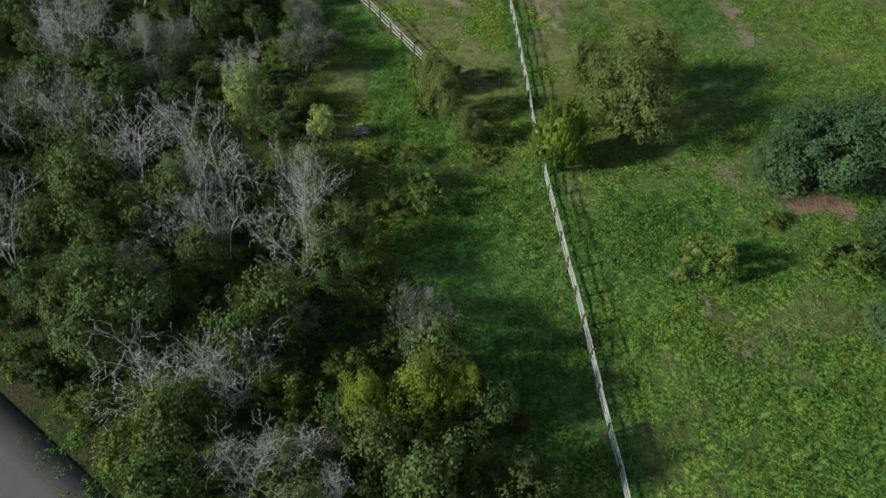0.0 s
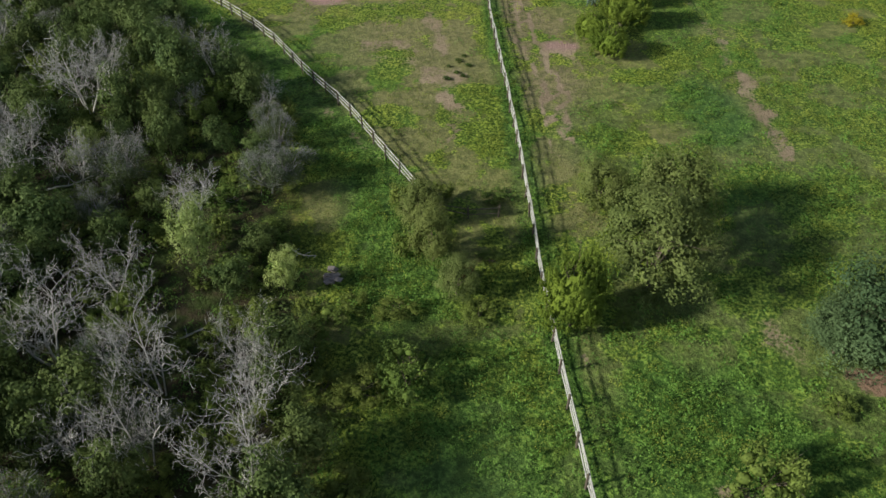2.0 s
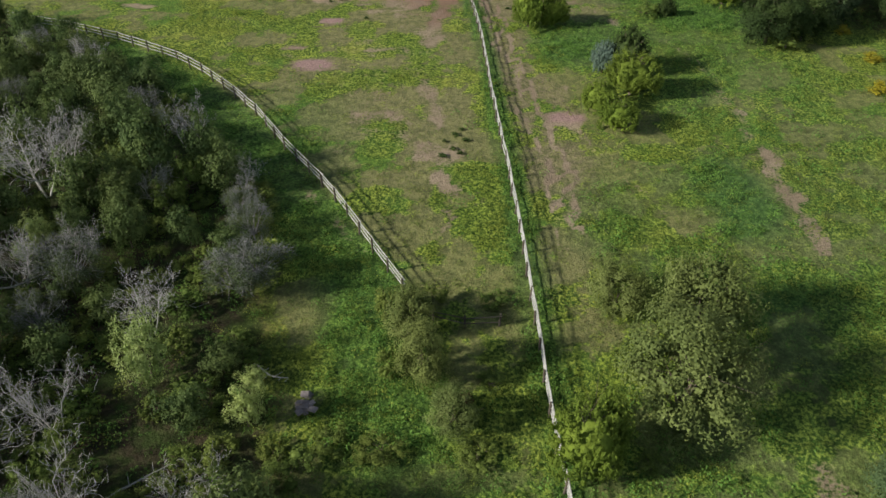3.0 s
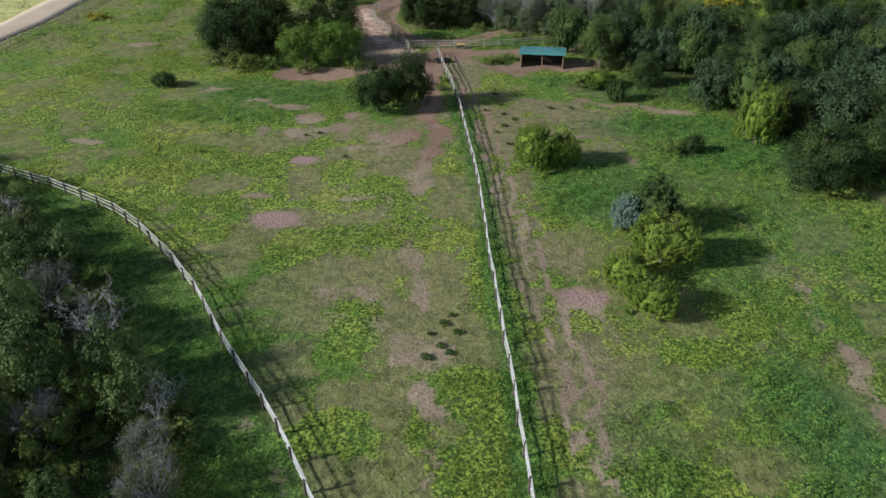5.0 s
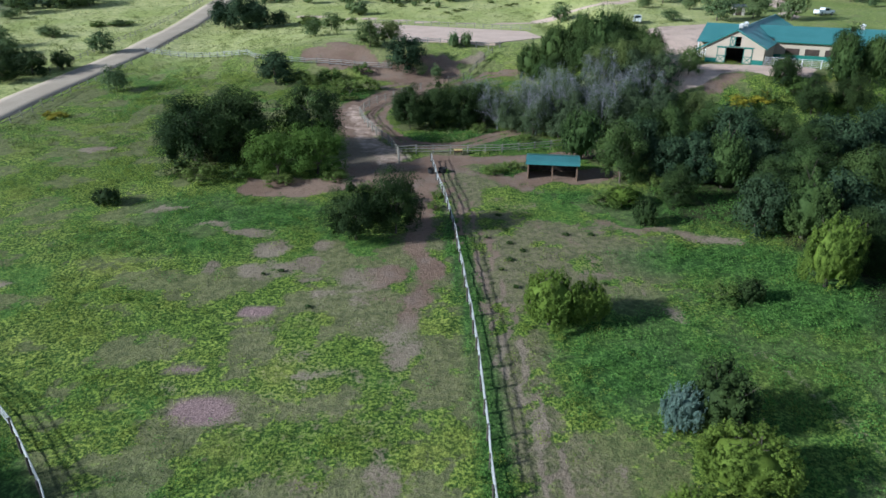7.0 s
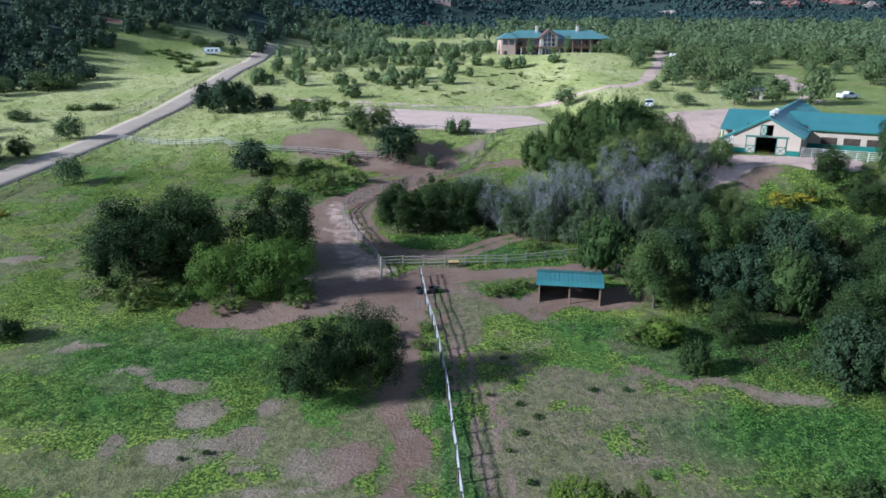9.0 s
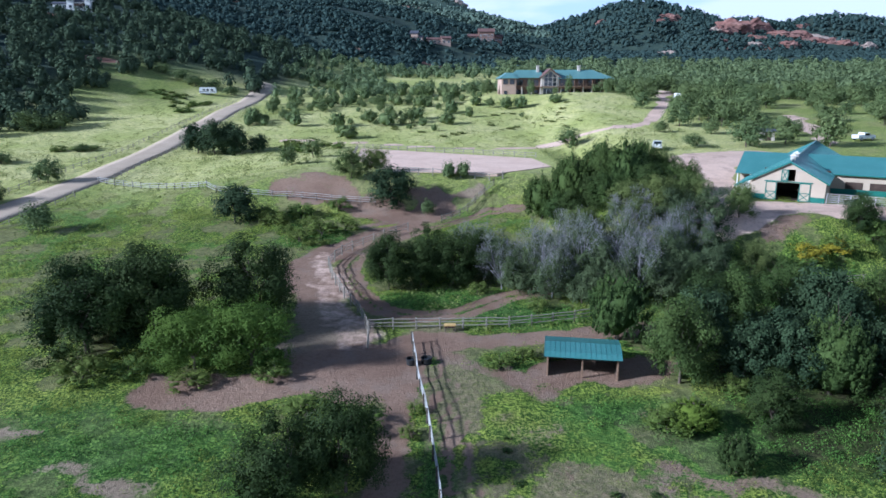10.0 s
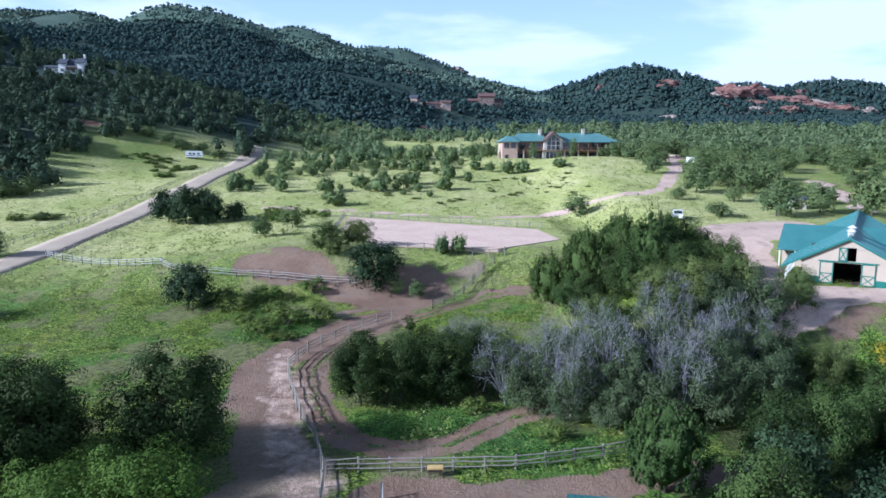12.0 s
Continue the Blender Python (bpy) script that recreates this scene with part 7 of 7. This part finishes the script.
# trees before the arena and the barn
grove("olive_oak", [(23.4, 184.4, 6, 5.2), (36, 177.6, 6, 6), (30.4, 186.4, 6.4, 8.2), (38.6, 187, 6, 7.6)], "olive-green oak in the grove by the arena")
grove("oak", [(46.2, 193.4, 3.4, 3.8), (28, 180, 6, 5.6), (41.4, 189.6, 5, 6.2)], "dark-green oak at the edge of a grove by the arena")
grove("oak", [(24.6, 179.6, 6, 5.4), (34.6, 177.2, 6.2, 6.4)], "dark-green oak below the arena grove")
grove("olive_oak", [(29.4, 176.4, 6.4, 5.8), (41.4, 180.8, 6.0, 6.6)], "mid-green oak below the arena grove")
grove("tall_juniper", [(21.6, 191, 6.6, 7.4), (25.8, 187.4, 7.0, 9.0), (33.6, 183.8, 7.4, 9.2), (36.4, 189.4, 6.4, 8.6), (30.6, 193.0, 7.2, 8.4), (26.6, 194.2, 6, 7.2)], "tall green juniper in the grove by the arena")
grove("grove_oak", [(-3.6, 197.4, 8.4, 6.8), (-29.2, 190.6, 7.8, 6.2)], "round dark-green oak beside bare soil")
grove("far_oak", [ (-27.4, 221.4, 5.0, 4.4), (2.6, 194.8, 3.2, 2.8), (-58.2, 184.4, 5.8, 4.8), (-76.5, 219, 7.0, 5.6), (-24.4, 234, 5.6, 4.4), (36.6, 252, 6.6, 5.2)])
grove("grey_oak", [(-11.6, 203.2, 7.2, 5.4), (-7.4, 206.4, 5.4, 4.4)], "grey-green spreading tree on bare soil")
grove("far_juniper", [(6.2, 203.2, 3.1, 3.3), (8.7, 203.4, 2.9, 3.2)])
grove("shrub", [(-16.4, 180.0, 4.4, 2.0), (-13.6, 183.2, 5, 2.6), (-10.2, 185.6, 4.4, 2.8), (-12.8, 196.4, 5, 2.2), (-18.8, 193.6, 5.2, 2.4), (-16.2, 187.6, 4.4, 1.8), (-22, 189, 5, 2.2), (-13.2, 178.4, 4, 1.2), (-24.8, 193.2, 4, 2.0), (-19.5, 184.5, 3, 1.4)])
grove("far_shrub", [(-35, 262, 6, 2), (-30, 246, 5, 2), (-34, 252, 5, 2.4), (-26.8, 262, 4, 1.6), (-94, 254, 4.6, 1.6), (-88, 256, 7.6, 1.6), (-86, 318, 7, 1.8), (-22.4, 258, 4, 2)])
grove("far_juniper", [(-22.1, 273, 6.8, 4.4), (-36, 330, 2.5, 2.4), (-5.5, 288, 2.4, 1.7), (2.1, 284, 2.3, 2.3), (-13, 294, 6.6, 4.8), (-4, 304, 6, 4.6), (5.9, 295, 5.8, 4.6), (13.2, 307, 3.3, 4), (-18.8, 299, 5.2, 4.8), (32, 320, 6.2, 4.8), (43, 317, 5.6, 3.4), (-52.8, 343, 5.6, 5.6), (-26, 281, 3, 2.8)])
grove("far_oak", [(-119, 284, 11, 6.4), (-112, 288, 7.6, 5.4), (-128, 276, 10, 6), (-105, 226, 8, 5), (-98, 218, 6, 4), (59.6, 252, 4.4, 3.2), (60.3, 231.6, 6, 3.0), (72.5, 232.4, 9, 6.2), (85.2, 264, 8, 7.4), (82.8, 236, 7, 6.4), (91, 232, 8.4, 8)])
grove("tall_juniper", [(70, 169.4, 5.0, 8.4), (75.4, 169.8, 5.4, 7.6)], "tall dark-green conifer before the barn")
grove("oak", [(60.6, 169.4, 5.4, 5), (64, 165, 6, 6), (74, 176.4, 6, 7.6), (70, 165, 6, 6.5)])
grove("far_oak", [(37, 338, 3.6, 6.4), (51, 337.5, 3.2, 6.6), (46, 336, 3, 2.6), (66, 335, 6, 5), (72, 332, 7, 5.5), (79, 336, 7, 6), (60, 331, 4, 3), (85, 342, 8, 7), (22, 352, 7, 6), (16, 358, 7, 6)], "green tree beside the lodge on its knoll")


# ---- thicket on the west side ----
fill_rng = random.Random(21)
placed = []


def room(x, y, gap):
    if any((x - a) ** 2 + (y - b) ** 2 < gap * gap for a, b in placed):
        return False
    placed.append((x, y))
    return True


grove("dead", [(-15.2, 38.2, 6.0, 7.6), (-22.5, 40.5, 7.4, 7.4), (-9.4, 36.6, 5.6, 5.6), (-14.4, 33.4, 5.6, 6.4), (-34.0, 57.5, 8, 7), (-15.6, 22, 7, 6), (-10.4, 22.6, 6.6, 5.8), (-27.6, 44.6, 6, 6.6), (-33, 45, 6, 7), (-18.6, 34.4, 5, 5), (-9.2, 27, 4.4, 4.8), (-31, 68.8, 8.4, 7.4), (-14.6, 69, 3.8, 3.4), (-21.8, 68.4, 4.4, 3.2), (-20, 46, 5.4, 5)], "bare dead tree with pale grey branches above a thicket")
grove("grey", [(-11.4, 58.8, 5.2, 3.6), (-12.2, 57.2, 4.4, 4.0), (-24, 58, 5, 4), (-27, 81, 4, 3.6), (-19, 29, 5, 4.4)])
grove("willow", [(-16.2, 50, 3.6, 5.2), (-9.4, 46.4, 2.4, 3.6), (-28, 62, 2.6, 3.2)])
grove("bright_oak", [(-3.4, 20.6, 3.0, 5.2), (-0.2, 20.8, 4.2, 5.6), (1.6, 21.6, 2.6, 5.0)], "bright yellow-green oak at the corner of a thicket")
grove("small_oak", [(-4.8, 20.8, 3.4, 3.6), (2.8, 20.4, 3.6, 4.2), (-7.4, 17, 4.4, 4.8), (4.4, 16.4, 4, 4.4), (-0.5, 15.5, 4.4, 5)], "yellow-green oak at the corner of a thicket")
grove("grey_oak", [(-0.4, 53.6, 3.6, 3.8), (0.7, 49.6, 3.8, 5.2), (2.4, 46.2, 3.2, 3.4)], "slender green oak in the grass between the fences")
grove("shrub", [(-0.8, 38.8, 4.2, 3.2), (-3.6, 38.2, 3.6, 1.5), (1.2, 56.4, 2.6, 1.8), (-1.0, 50.8, 2.6, 2.2), (-1.6, 55.2, 2.4, 2.6), (-4.6, 45.2, 2.6, 1.0), (-1.6, 44.6, 3, 1.0), (3.8, 44.2, 2.6, 1.0), (-6.4, 43.4, 3.0, 1.2), (4.8, 49.4, 2, 0.9), (5.6, 56.6, 2.2, 0.9)])
grove("rust", [(4.6, 20.6, 1.7, 1.2), (-0.4, 27.4, 1.9, 1.4), (3.2, 48, 1.2, 0.8)])
CLEARED = [(-16.2, 50, 3.2), (-16.2, 47.2, 2.6), (-16.4, 44.5, 2.2), (-9.4, 46.4, 2.6), (-9.4, 44.2, 2.0), (-6.4, 48, 2.5), (-11.6, 58, 2.6), (-12, 54, 2.4)]
placed += [(-15.2, 38.2), (-22.5, 40.5), (-16.2, 50), (-9.4, 46.4), (-31, 68.8), (-2.4, 20.4), (0.4, 20.6)]
for _ in range(5200):
    x, y = fill_rng.uniform(-62, 5), fill_rng.uniform(11, 104)
    edge = float(np.interp(y, *THICKET_EDGE)) - 0.8
    if x > edge or path_distance(x, y, [(-70, 50.5), (-27.7, 19.9), (2, -1.6)]) < 5.2 or (x < -2.6 and y > 24 and y < 30 and x > -6):
        continue
    if 0.5 * x + y < 2 or x < -0.85 * y - 12 or not room(x, y, fill_rng.uniform(2.1, 3.3)):
        continue
    if any((x - a) ** 2 + (y - b) ** 2 < r * r for a, b, r in CLEARED):
        continue
    rim = edge - x
    pick, big = fill_rng.random(), fill_rng.uniform(0.75, 1.25) * (0.8 if 40 < y < 64 and rim < 14 else 1.0)
    tall = 1.55 if y < 40 else 1.15 if y < 62 else 1.6 if y < 76 else 1.35
    if pick < 0.10 and rim > 2:
        plant("dead", x, y, 5.0 * big, 5.4 * big)
    elif pick < 0.145:
        plant("grey", x, y, 3.8 * big, 3.6 * big)
    elif pick < 0.60 and rim > 1.5:
        plant("small_oak", x, y, 4.2 * big, 3.5 * big * tall)
    elif pick < 0.66:
        plant("willow", x, y, 2.3 * big, 2.1 * big)
    elif pick < 0.72 and rim > 2:
        plant("dark_juniper", x, y, 2.6 * big, 2.8 * big)
    else:
        plant("shrub", x, y, 3.1 * big, 1.8 * big * tall)

for _ in range(2600):
    x, y = fill_rng.uniform(-40, 0), fill_rng.uniform(14, 72)
    edge = float(np.interp(y, *THICKET_EDGE))
    if x > edge or x < edge - 17 or path_distance(x, y, [(-70, 50.5), (-27.7, 19.9), (2, -1.6)]) < 5 or not room(x, y, 1.75):
        continue
    k = fill_rng.uniform(0.7, 1.3)
    plant("low_shrub", x, y, 2.3 * k, 1.15 * k)



def fallen_branch(x, y, long_, turn, seed):
    """A crooked bare branch that lies on the ground, with a few side twigs."""
    rng = np.random.default_rng(seed)
    ob = thing("fallen_branch", x, y, float(ground_height(x, y)), turn, "bare grey fallen branch lying among thicket shrubs", "branch", "fallen branches")
    line, d = [np.array([-long_ / 2, 0, 0.09])], np.array([1.0, 0, 0])
    for i in range(6):
        d = unit(d + rng.normal(0, 0.2, 3) * [1, 1, 0.25])
        q = line[-1] + d * long_ / 6
        q[2] = np.clip(q[2], 0.06, 0.5)
        line.append(q)
        if i > 0:
            side = unit(d * 0.6 + np.array([0, rng.choice((-1, 1)), 0.35]))
            r = 0.036 - 0.004 * i
            shared("twig", bar_mesh("twig", [(q, q + side * long_ * rng.uniform(0.12, 0.26), r, 0.012)], 5, DEAD_WOOD), ob, Matrix())
    ang = np.arange(6) * np.pi / 3
    rings = [p + (0.08 - 0.009 * i) * np.stack([0 * ang, np.cos(ang), np.sin(ang)], 1) for i, p in enumerate(line)]
    quads = [[i * 6 + k, i * 6 + (k + 1) % 6, i * 6 + 6 + (k + 1) % 6, i * 6 + 6 + k] for i in range(6) for k in range(6)]
    me = filled("bough", np.concatenate(rings), np.array(quads))
    me.materials.append(DEAD_WOOD)
    shared("bough", smooth(me), ob, Matrix())


for i, (x, y, long_, turn) in enumerate(((-28.0, 58.8, 5.5, 40), (-21.0, 51.4, 4.5, 25), (-17.3, 55.7, 3.6, -50), (-22.8, 68.4, 4.0, -15), (-8.9, 50.1, 3.0, -40), (-14.9, 43.4, 4.0, 60))):
    fallen_branch(x, y, long_, turn, 61 + i)

# ---- the grove east of the shelter, filled up ----
placed += SET_OUT
for _ in range(1500):
    x, y = fill_rng.uniform(29, 84), fill_rng.uniform(100, 156)
    if y < float(np.interp(x, *GROVE_EDGE)) + 2.2 or (x - 52) ** 2 + (y - 120.5) ** 2 < 16 or (y > 148 and x > 44) or not room(x, y, fill_rng.uniform(4.6, 5.8)):
        continue
    k = fill_rng.uniform(0.8, 1.2)
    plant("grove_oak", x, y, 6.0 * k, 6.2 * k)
# beside the gravel road
grove("oak", [(-81.5, 198, 7.5, 5.4), (-87, 199.5, 8, 5.6), (-77.6, 202.6, 5.5, 4.2), (-84, 192, 7, 5)], "dark-green oak beyond the gravel road")
grove("far_oak", [(-99, 239, 6.4, 2.8), (-101.5, 240.5, 5, 3), (-88, 254.5, 5.0, 2.0), (-126, 267, 6, 3)], "dark-green bush on the pale meadow")
grove("grove_oak", [(-57.5, 252.6, 8.4, 7.6), (-52.0, 249.6, 9.4, 8.6), (-46.6, 249.4, 7.0, 7.0), (-41.6, 251.4, 6.0, 4.4), (-50, 255, 8, 7.4)], "dark-green oak in a clump by the gravel road")
grove("yellow", [(48.3, 87.7, 2.6, 1.2), (51.0, 95.0, 2.4, 1.1), (51.2, 102.6, 2.2, 1.0)], "yellow-flowered shrub at the edge of the pasture")
grove("yellow", [(-60.8, 167.6, 3.6, 1.0), (-63.0, 169.0, 2.0, 0.8)], "low patch of yellow-flowered weeds by the road fence")

# ---- scattered trees of the middle distance ----
for _ in range(900):
    x, y = fill_rng.uniform(-60, 34), fill_rng.uniform(292, 420)
    if float(lumpy(x, y, 17.0, 40.0)) < 0.42 + 0.14 * (y < 318) or pad(x, y, 20, 84, 326, 372, 2) > 0.1 or not room(x, y, fill_rng.uniform(2.2, 5.5)):
        continue
    k = fill_rng.uniform(0.45, 1.5)
    plant(fill_rng.choice(("far_juniper", "far_oak", "far_juniper")), x, y, 3.8 * k, 3.4 * k)
for _ in range(620):
    x, y = fill_rng.uniform(66, 230), fill_rng.uniform(246, 350)
    if path_distance(x, y, LODGE_DRIVE) < 4.5 or path_distance(x, y, [(108, 285), (100, 260), (94, 238)]) < 5 or float(lumpy(x, y, 19.0, 44.0)) < 0.60 - 0.0026 * (y - 246) or not room(x, y, fill_rng.uniform(3.4, 7.0)):
        continue
    k = fill_rng.uniform(0.6, 1.45)
    plant("far_oak", x, y, 6.0 * k, 5.0 * k)
for x, y, k in ((-82, 361, 1.0), (-97, 363, 1.2), (-104, 366, 1.1), (-90, 366, 1.0), (-112, 368, 1.1)):
    plant("far_oak", x, y, 7 * k, 4 * k)
for _ in range(150):
    x, y = fill_rng.uniform(-12, 82), fill_rng.uniform(272, 338)
    if path_distance(x, y, LODGE_DRIVE) < 3.5 or float(lumpy(x, y, 12.0, 52.0)) < 0.47 or not room(x, y, 2.6):
        continue
    k = fill_rng.uniform(0.6, 1.3)
    plant("knoll_weed", x, y, 2.2 * k, 0.55 * k)
for i in range(26):
    plant("far_shrub", -82 + fill_rng.gauss(0, 6) - i * 0.9, 334 + fill_rng.gauss(0, 2.2) + i * 0.55, 3.2, 1.1, "bright yellow-green meadow shrub")

for kept in MODELS.values():
    for ob in kept:
        for child in ob.children_recursive:
            bpy.data.objects.remove(child)
        bpy.data.objects.remove(ob)

# ---- woods on the hills: too many to count ----
wood_rng = np.random.default_rng(3)


def woods(name, count, y0, y1, size, cards, label, keep, leaf=0.25, material=SHADED_WOOD_LEAF, squat=1.0, core=0.82):
    """Crowns over a stretch of hillside, each a knobbly mass with ragged leafy edges; trunks are hidden."""
    x = wood_rng.uniform(-1, 1, count * 3)
    y = wood_rng.uniform(y0, y1, count * 3)
    x = 7 + x * (y - 60) * 0.80
    ok = keep(x, y)
    x, y = x[ok][:count], y[ok][:count]
    n = len(x)
    z = ground_height(x, y)
    w = size * wood_rng.uniform(0.6, 1.35, n)
    h = w * squat * wood_rng.uniform(0.75, 1.25, n)
    base = np.stack([x, y, z + h * 0.36], -1)
    half = np.stack([w * 0.42, w * 0.42, h * 0.6], -1)
    out = unit(wood_rng.normal(0, 1, (n, cards, 3)) + [0, 0, 0.6])
    p = base[:, None] + out * wood_rng.uniform(0.75, 1.12, (n, cards, 1)) * half[:, None]
    corners = leaves(p.reshape(-1, 3), out.reshape(-1, 3), np.repeat(w, cards) * leaf, wood_rng, 0.75, 0.3)
    return tagged(new(name, leafy_mesh(name, corners, masses(base, half * core, wood_rng, 1, 0.3, 1.0), material)), label, "trees", kind="stuff")


def keep_near(x, y):
    free = (pad(x, y, -98, -60, 100, 368, 8) < 0.5) & (x < np.where(y < 312, -113, -121)) | (y > 368)
    free = free & (y > 281) | ((x > 150) & (y > 352))
    glade = np.where((x > -75) & (y < 470), rolling(x, y, 23.0, 6.0) > 0.05, np.where(y < 520, rolling(x, y, 23.0, 6.0) > -0.62, lumpy(x, y, 46.0, 6.0) > 0.37))
    lawn = (np.hypot((x + 103) / 18, (y - 348) / 18) > 1) & (np.hypot((x + 62) / 14, (y - 392) / 22) > 1) & (np.hypot((x + 196) / 22, (y - 446) / 15) > 1)
    house = (pad(x, y, -4, 60, 575, 640, 1) < 0.5) | (wood_rng.random(len(x)) < 0.25)
    return free & glade & lawn & house


woods("woods_on_knoll", 1250, 352, 520, 4.2, 64, "light green juniper woods on grassy ground behind the lodge", lambda x, y: keep_near(x, y) & (x > -72) & (x < 40), 0.10, KNOLL_LEAF, 1.0, 0.6)
woods("woods_behind_lodge", 1900, 345, 560, 5.4, 64, "mid-green oak woods on gentle ground behind the lodge", lambda x, y: (x > 40) & (pad(x, y, 20, 90, 300, 366, 4) < 0.5), 0.10, KNOLL_LEAF, 1.0, 0.6)
woods("woods_by_meadow", 1500, 281, 520, 5.2, 90, "dark-green oak and juniper woods coming down to the meadow", lambda x, y: keep_near(x, y) & (x < -70), 0.095, SLOPE_LEAF, 1.0, 0.6)
woods("woods_on_slope", 12500, 515, 760, 4.6, 7, "dark-green juniper and pine woods on the lower slopes", keep_near, 0.18, SHADED_WOOD_LEAF, 0.62)
woods("woods_on_hill", 9000, 740, 900, 5.2, 4, "dark-green woods on the hills", lambda x, y: lumpy(x, y, 70.0, 3.0) > 0.36, 0.2, SHADED_WOOD_LEAF, 0.62)
woods("woods_on_rock_ridge", 5000, 860, 1250, 6.0, 6, "dark blue-green pines on the rocky ridge", lambda x, y: (x > 130) & (lumpy(x, y, 60.0, 3.0) > 0.34), 0.2, SHADED_WOOD_LEAF, 0.85)
woods("woods_on_ridge", 8500, 890, 1250, 6.4, 3, "green woods on the higher ridges", lambda x, y: (x < 130) & (lumpy(x, y, 90.0, 3.0) > 0.34), 0.22, SUNLIT_MOUNTAIN_LEAF, 0.55)
woods("woods_on_mountain", 12000, 1240, 2350, 8.4, 2, "green woods on the sunlit mountain", lambda x, y: rolling(x, y, 70.0, 3.0) > -0.85, 0.22, SUNLIT_MOUNTAIN_LEAF, 0.55)

# ---- weeds and grass of the pasture ----
weed_rng = np.random.default_rng(9)


def weeds(name, count, each, wide, tall, material, label, chance, x0=-52, x1=58, y0=12, y1=196, leaf=0.115):
    """Low mounds of leaves where chance(x, y, masks, drift) allows them."""
    x, y = weed_rng.uniform(x0, x1, count), weed_rng.uniform(y0, y1, count)
    seen = np.abs(x - 5) < 22 + 0.42 * np.abs(y - 5)
    x, y = x[seen], y[seen]
    cover = masks(x, y)
    drift = drift_of(x, y)
    ok = weed_rng.random(len(x)) < chance(x, y, cover, drift) * (1 - np.clip(cover["soil"] * 1.25, 0, 1)) * (1 - cover["grit"])
    x, y = x[ok], y[ok]
    n = len(x)
    size = weed_rng.uniform(0.6, 1.4, n)
    a, r = weed_rng.uniform(0, 2 * np.pi, (n, each)), np.sqrt(weed_rng.uniform(0, 1, (n, each)))
    px, py = x[:, None] + np.cos(a) * r * wide * size[:, None], y[:, None] + np.sin(a) * r * wide * size[:, None]
    pz = ground_height(px, py) + tall * size[:, None] * (1 - r * r) * weed_rng.uniform(0.5, 1.1, (n, each)) + 0.02
    normal = np.stack([np.cos(a) * r, np.sin(a) * r, 0 * a + 0.9], -1)
    corners = leaves(np.stack([px, py, pz], -1).reshape(-1, 3), normal.reshape(-1, 3), np.repeat(size, each) * wide * leaf, weed_rng, 0.7, 0.4)
    return tagged(new(name, leaf_mesh(name, corners, material)), label, "grass", kind="stuff")


weeds("pasture_weeds", 62000, 26, 0.42, 0.42, WEED_LEAF, "yellow-green leafy weeds in drifts over the pasture", lambda x, y, m, c: np.clip((c - 0.28 - 0.30 * m["dry"]) * 2.6, 0.13, 1) * np.clip((lumpy(x, y, 11.0, 60.0, 2) - 0.30) * 4.5, 0.2, 1) * (1 - m["lush"] * 0.8) * (1 - m["thicket"] * 0.8) * (1 - m["meadow"]))
weeds("lush_weeds", 32000, 38, 0.52, 0.55, LUSH_LEAF, "dense deep-green broad-leaved weeds", lambda x, y, m, c: np.clip(m["lush"] * (0.45 + c * 0.8) + m["thicket"] * 0.35 + 0.04 * (1 - m["dry"]), 0, 1) * (1 - m["meadow"] * 0.6))
weeds("dry_grass", 26000, 9, 0.22, 0.16, STRAW_LEAF, "tufts of dry straw-coloured grass", lambda x, y, m, c: np.clip(0.75 - c, 0.05, 1) * 0.5 * (1 - m["lush"]) * (1 - m["thicket"]))
weeds("meadow_tufts", 17000, 13, 0.8, 0.5, OLIVE_LEAF, "olive-green tussocks of grass on the far pasture", lambda x, y, m, c: np.clip(0.25 + c * 0.6, 0, 1) * (1 - 0.5 * ramp(y, 230, 300)) * (1 - pad(x, y, -20, 28, 203, 255, 1)) * (1 - pad(x, y, 36, 120, 172, 225, 2)) * (path_distance(x, y, [(-76, 60), (-73, 175), (-69.2, 225), (-70.6, 285), (-71.6, 345)]) > 4.2), -130, 66, 146, 330, 0.16)
weeds("near_grass", 28000, 20, 0.34, 0.26, TURF_LEAF, "short yellow-green grass and clover by the fences", lambda x, y, m, c: np.clip(0.35 + 0.5 * c, 0, 1) * np.clip((lumpy(x, y, 6.0, 63.0, 3) - 0.34) * 4.0, 0.06, 1) * (1 - 0.6 * m["thicket"]) * (1 - 0.5 * m["dry"]) * (1 - ramp(y, 70, 84)), -14, 44, 13, 84)
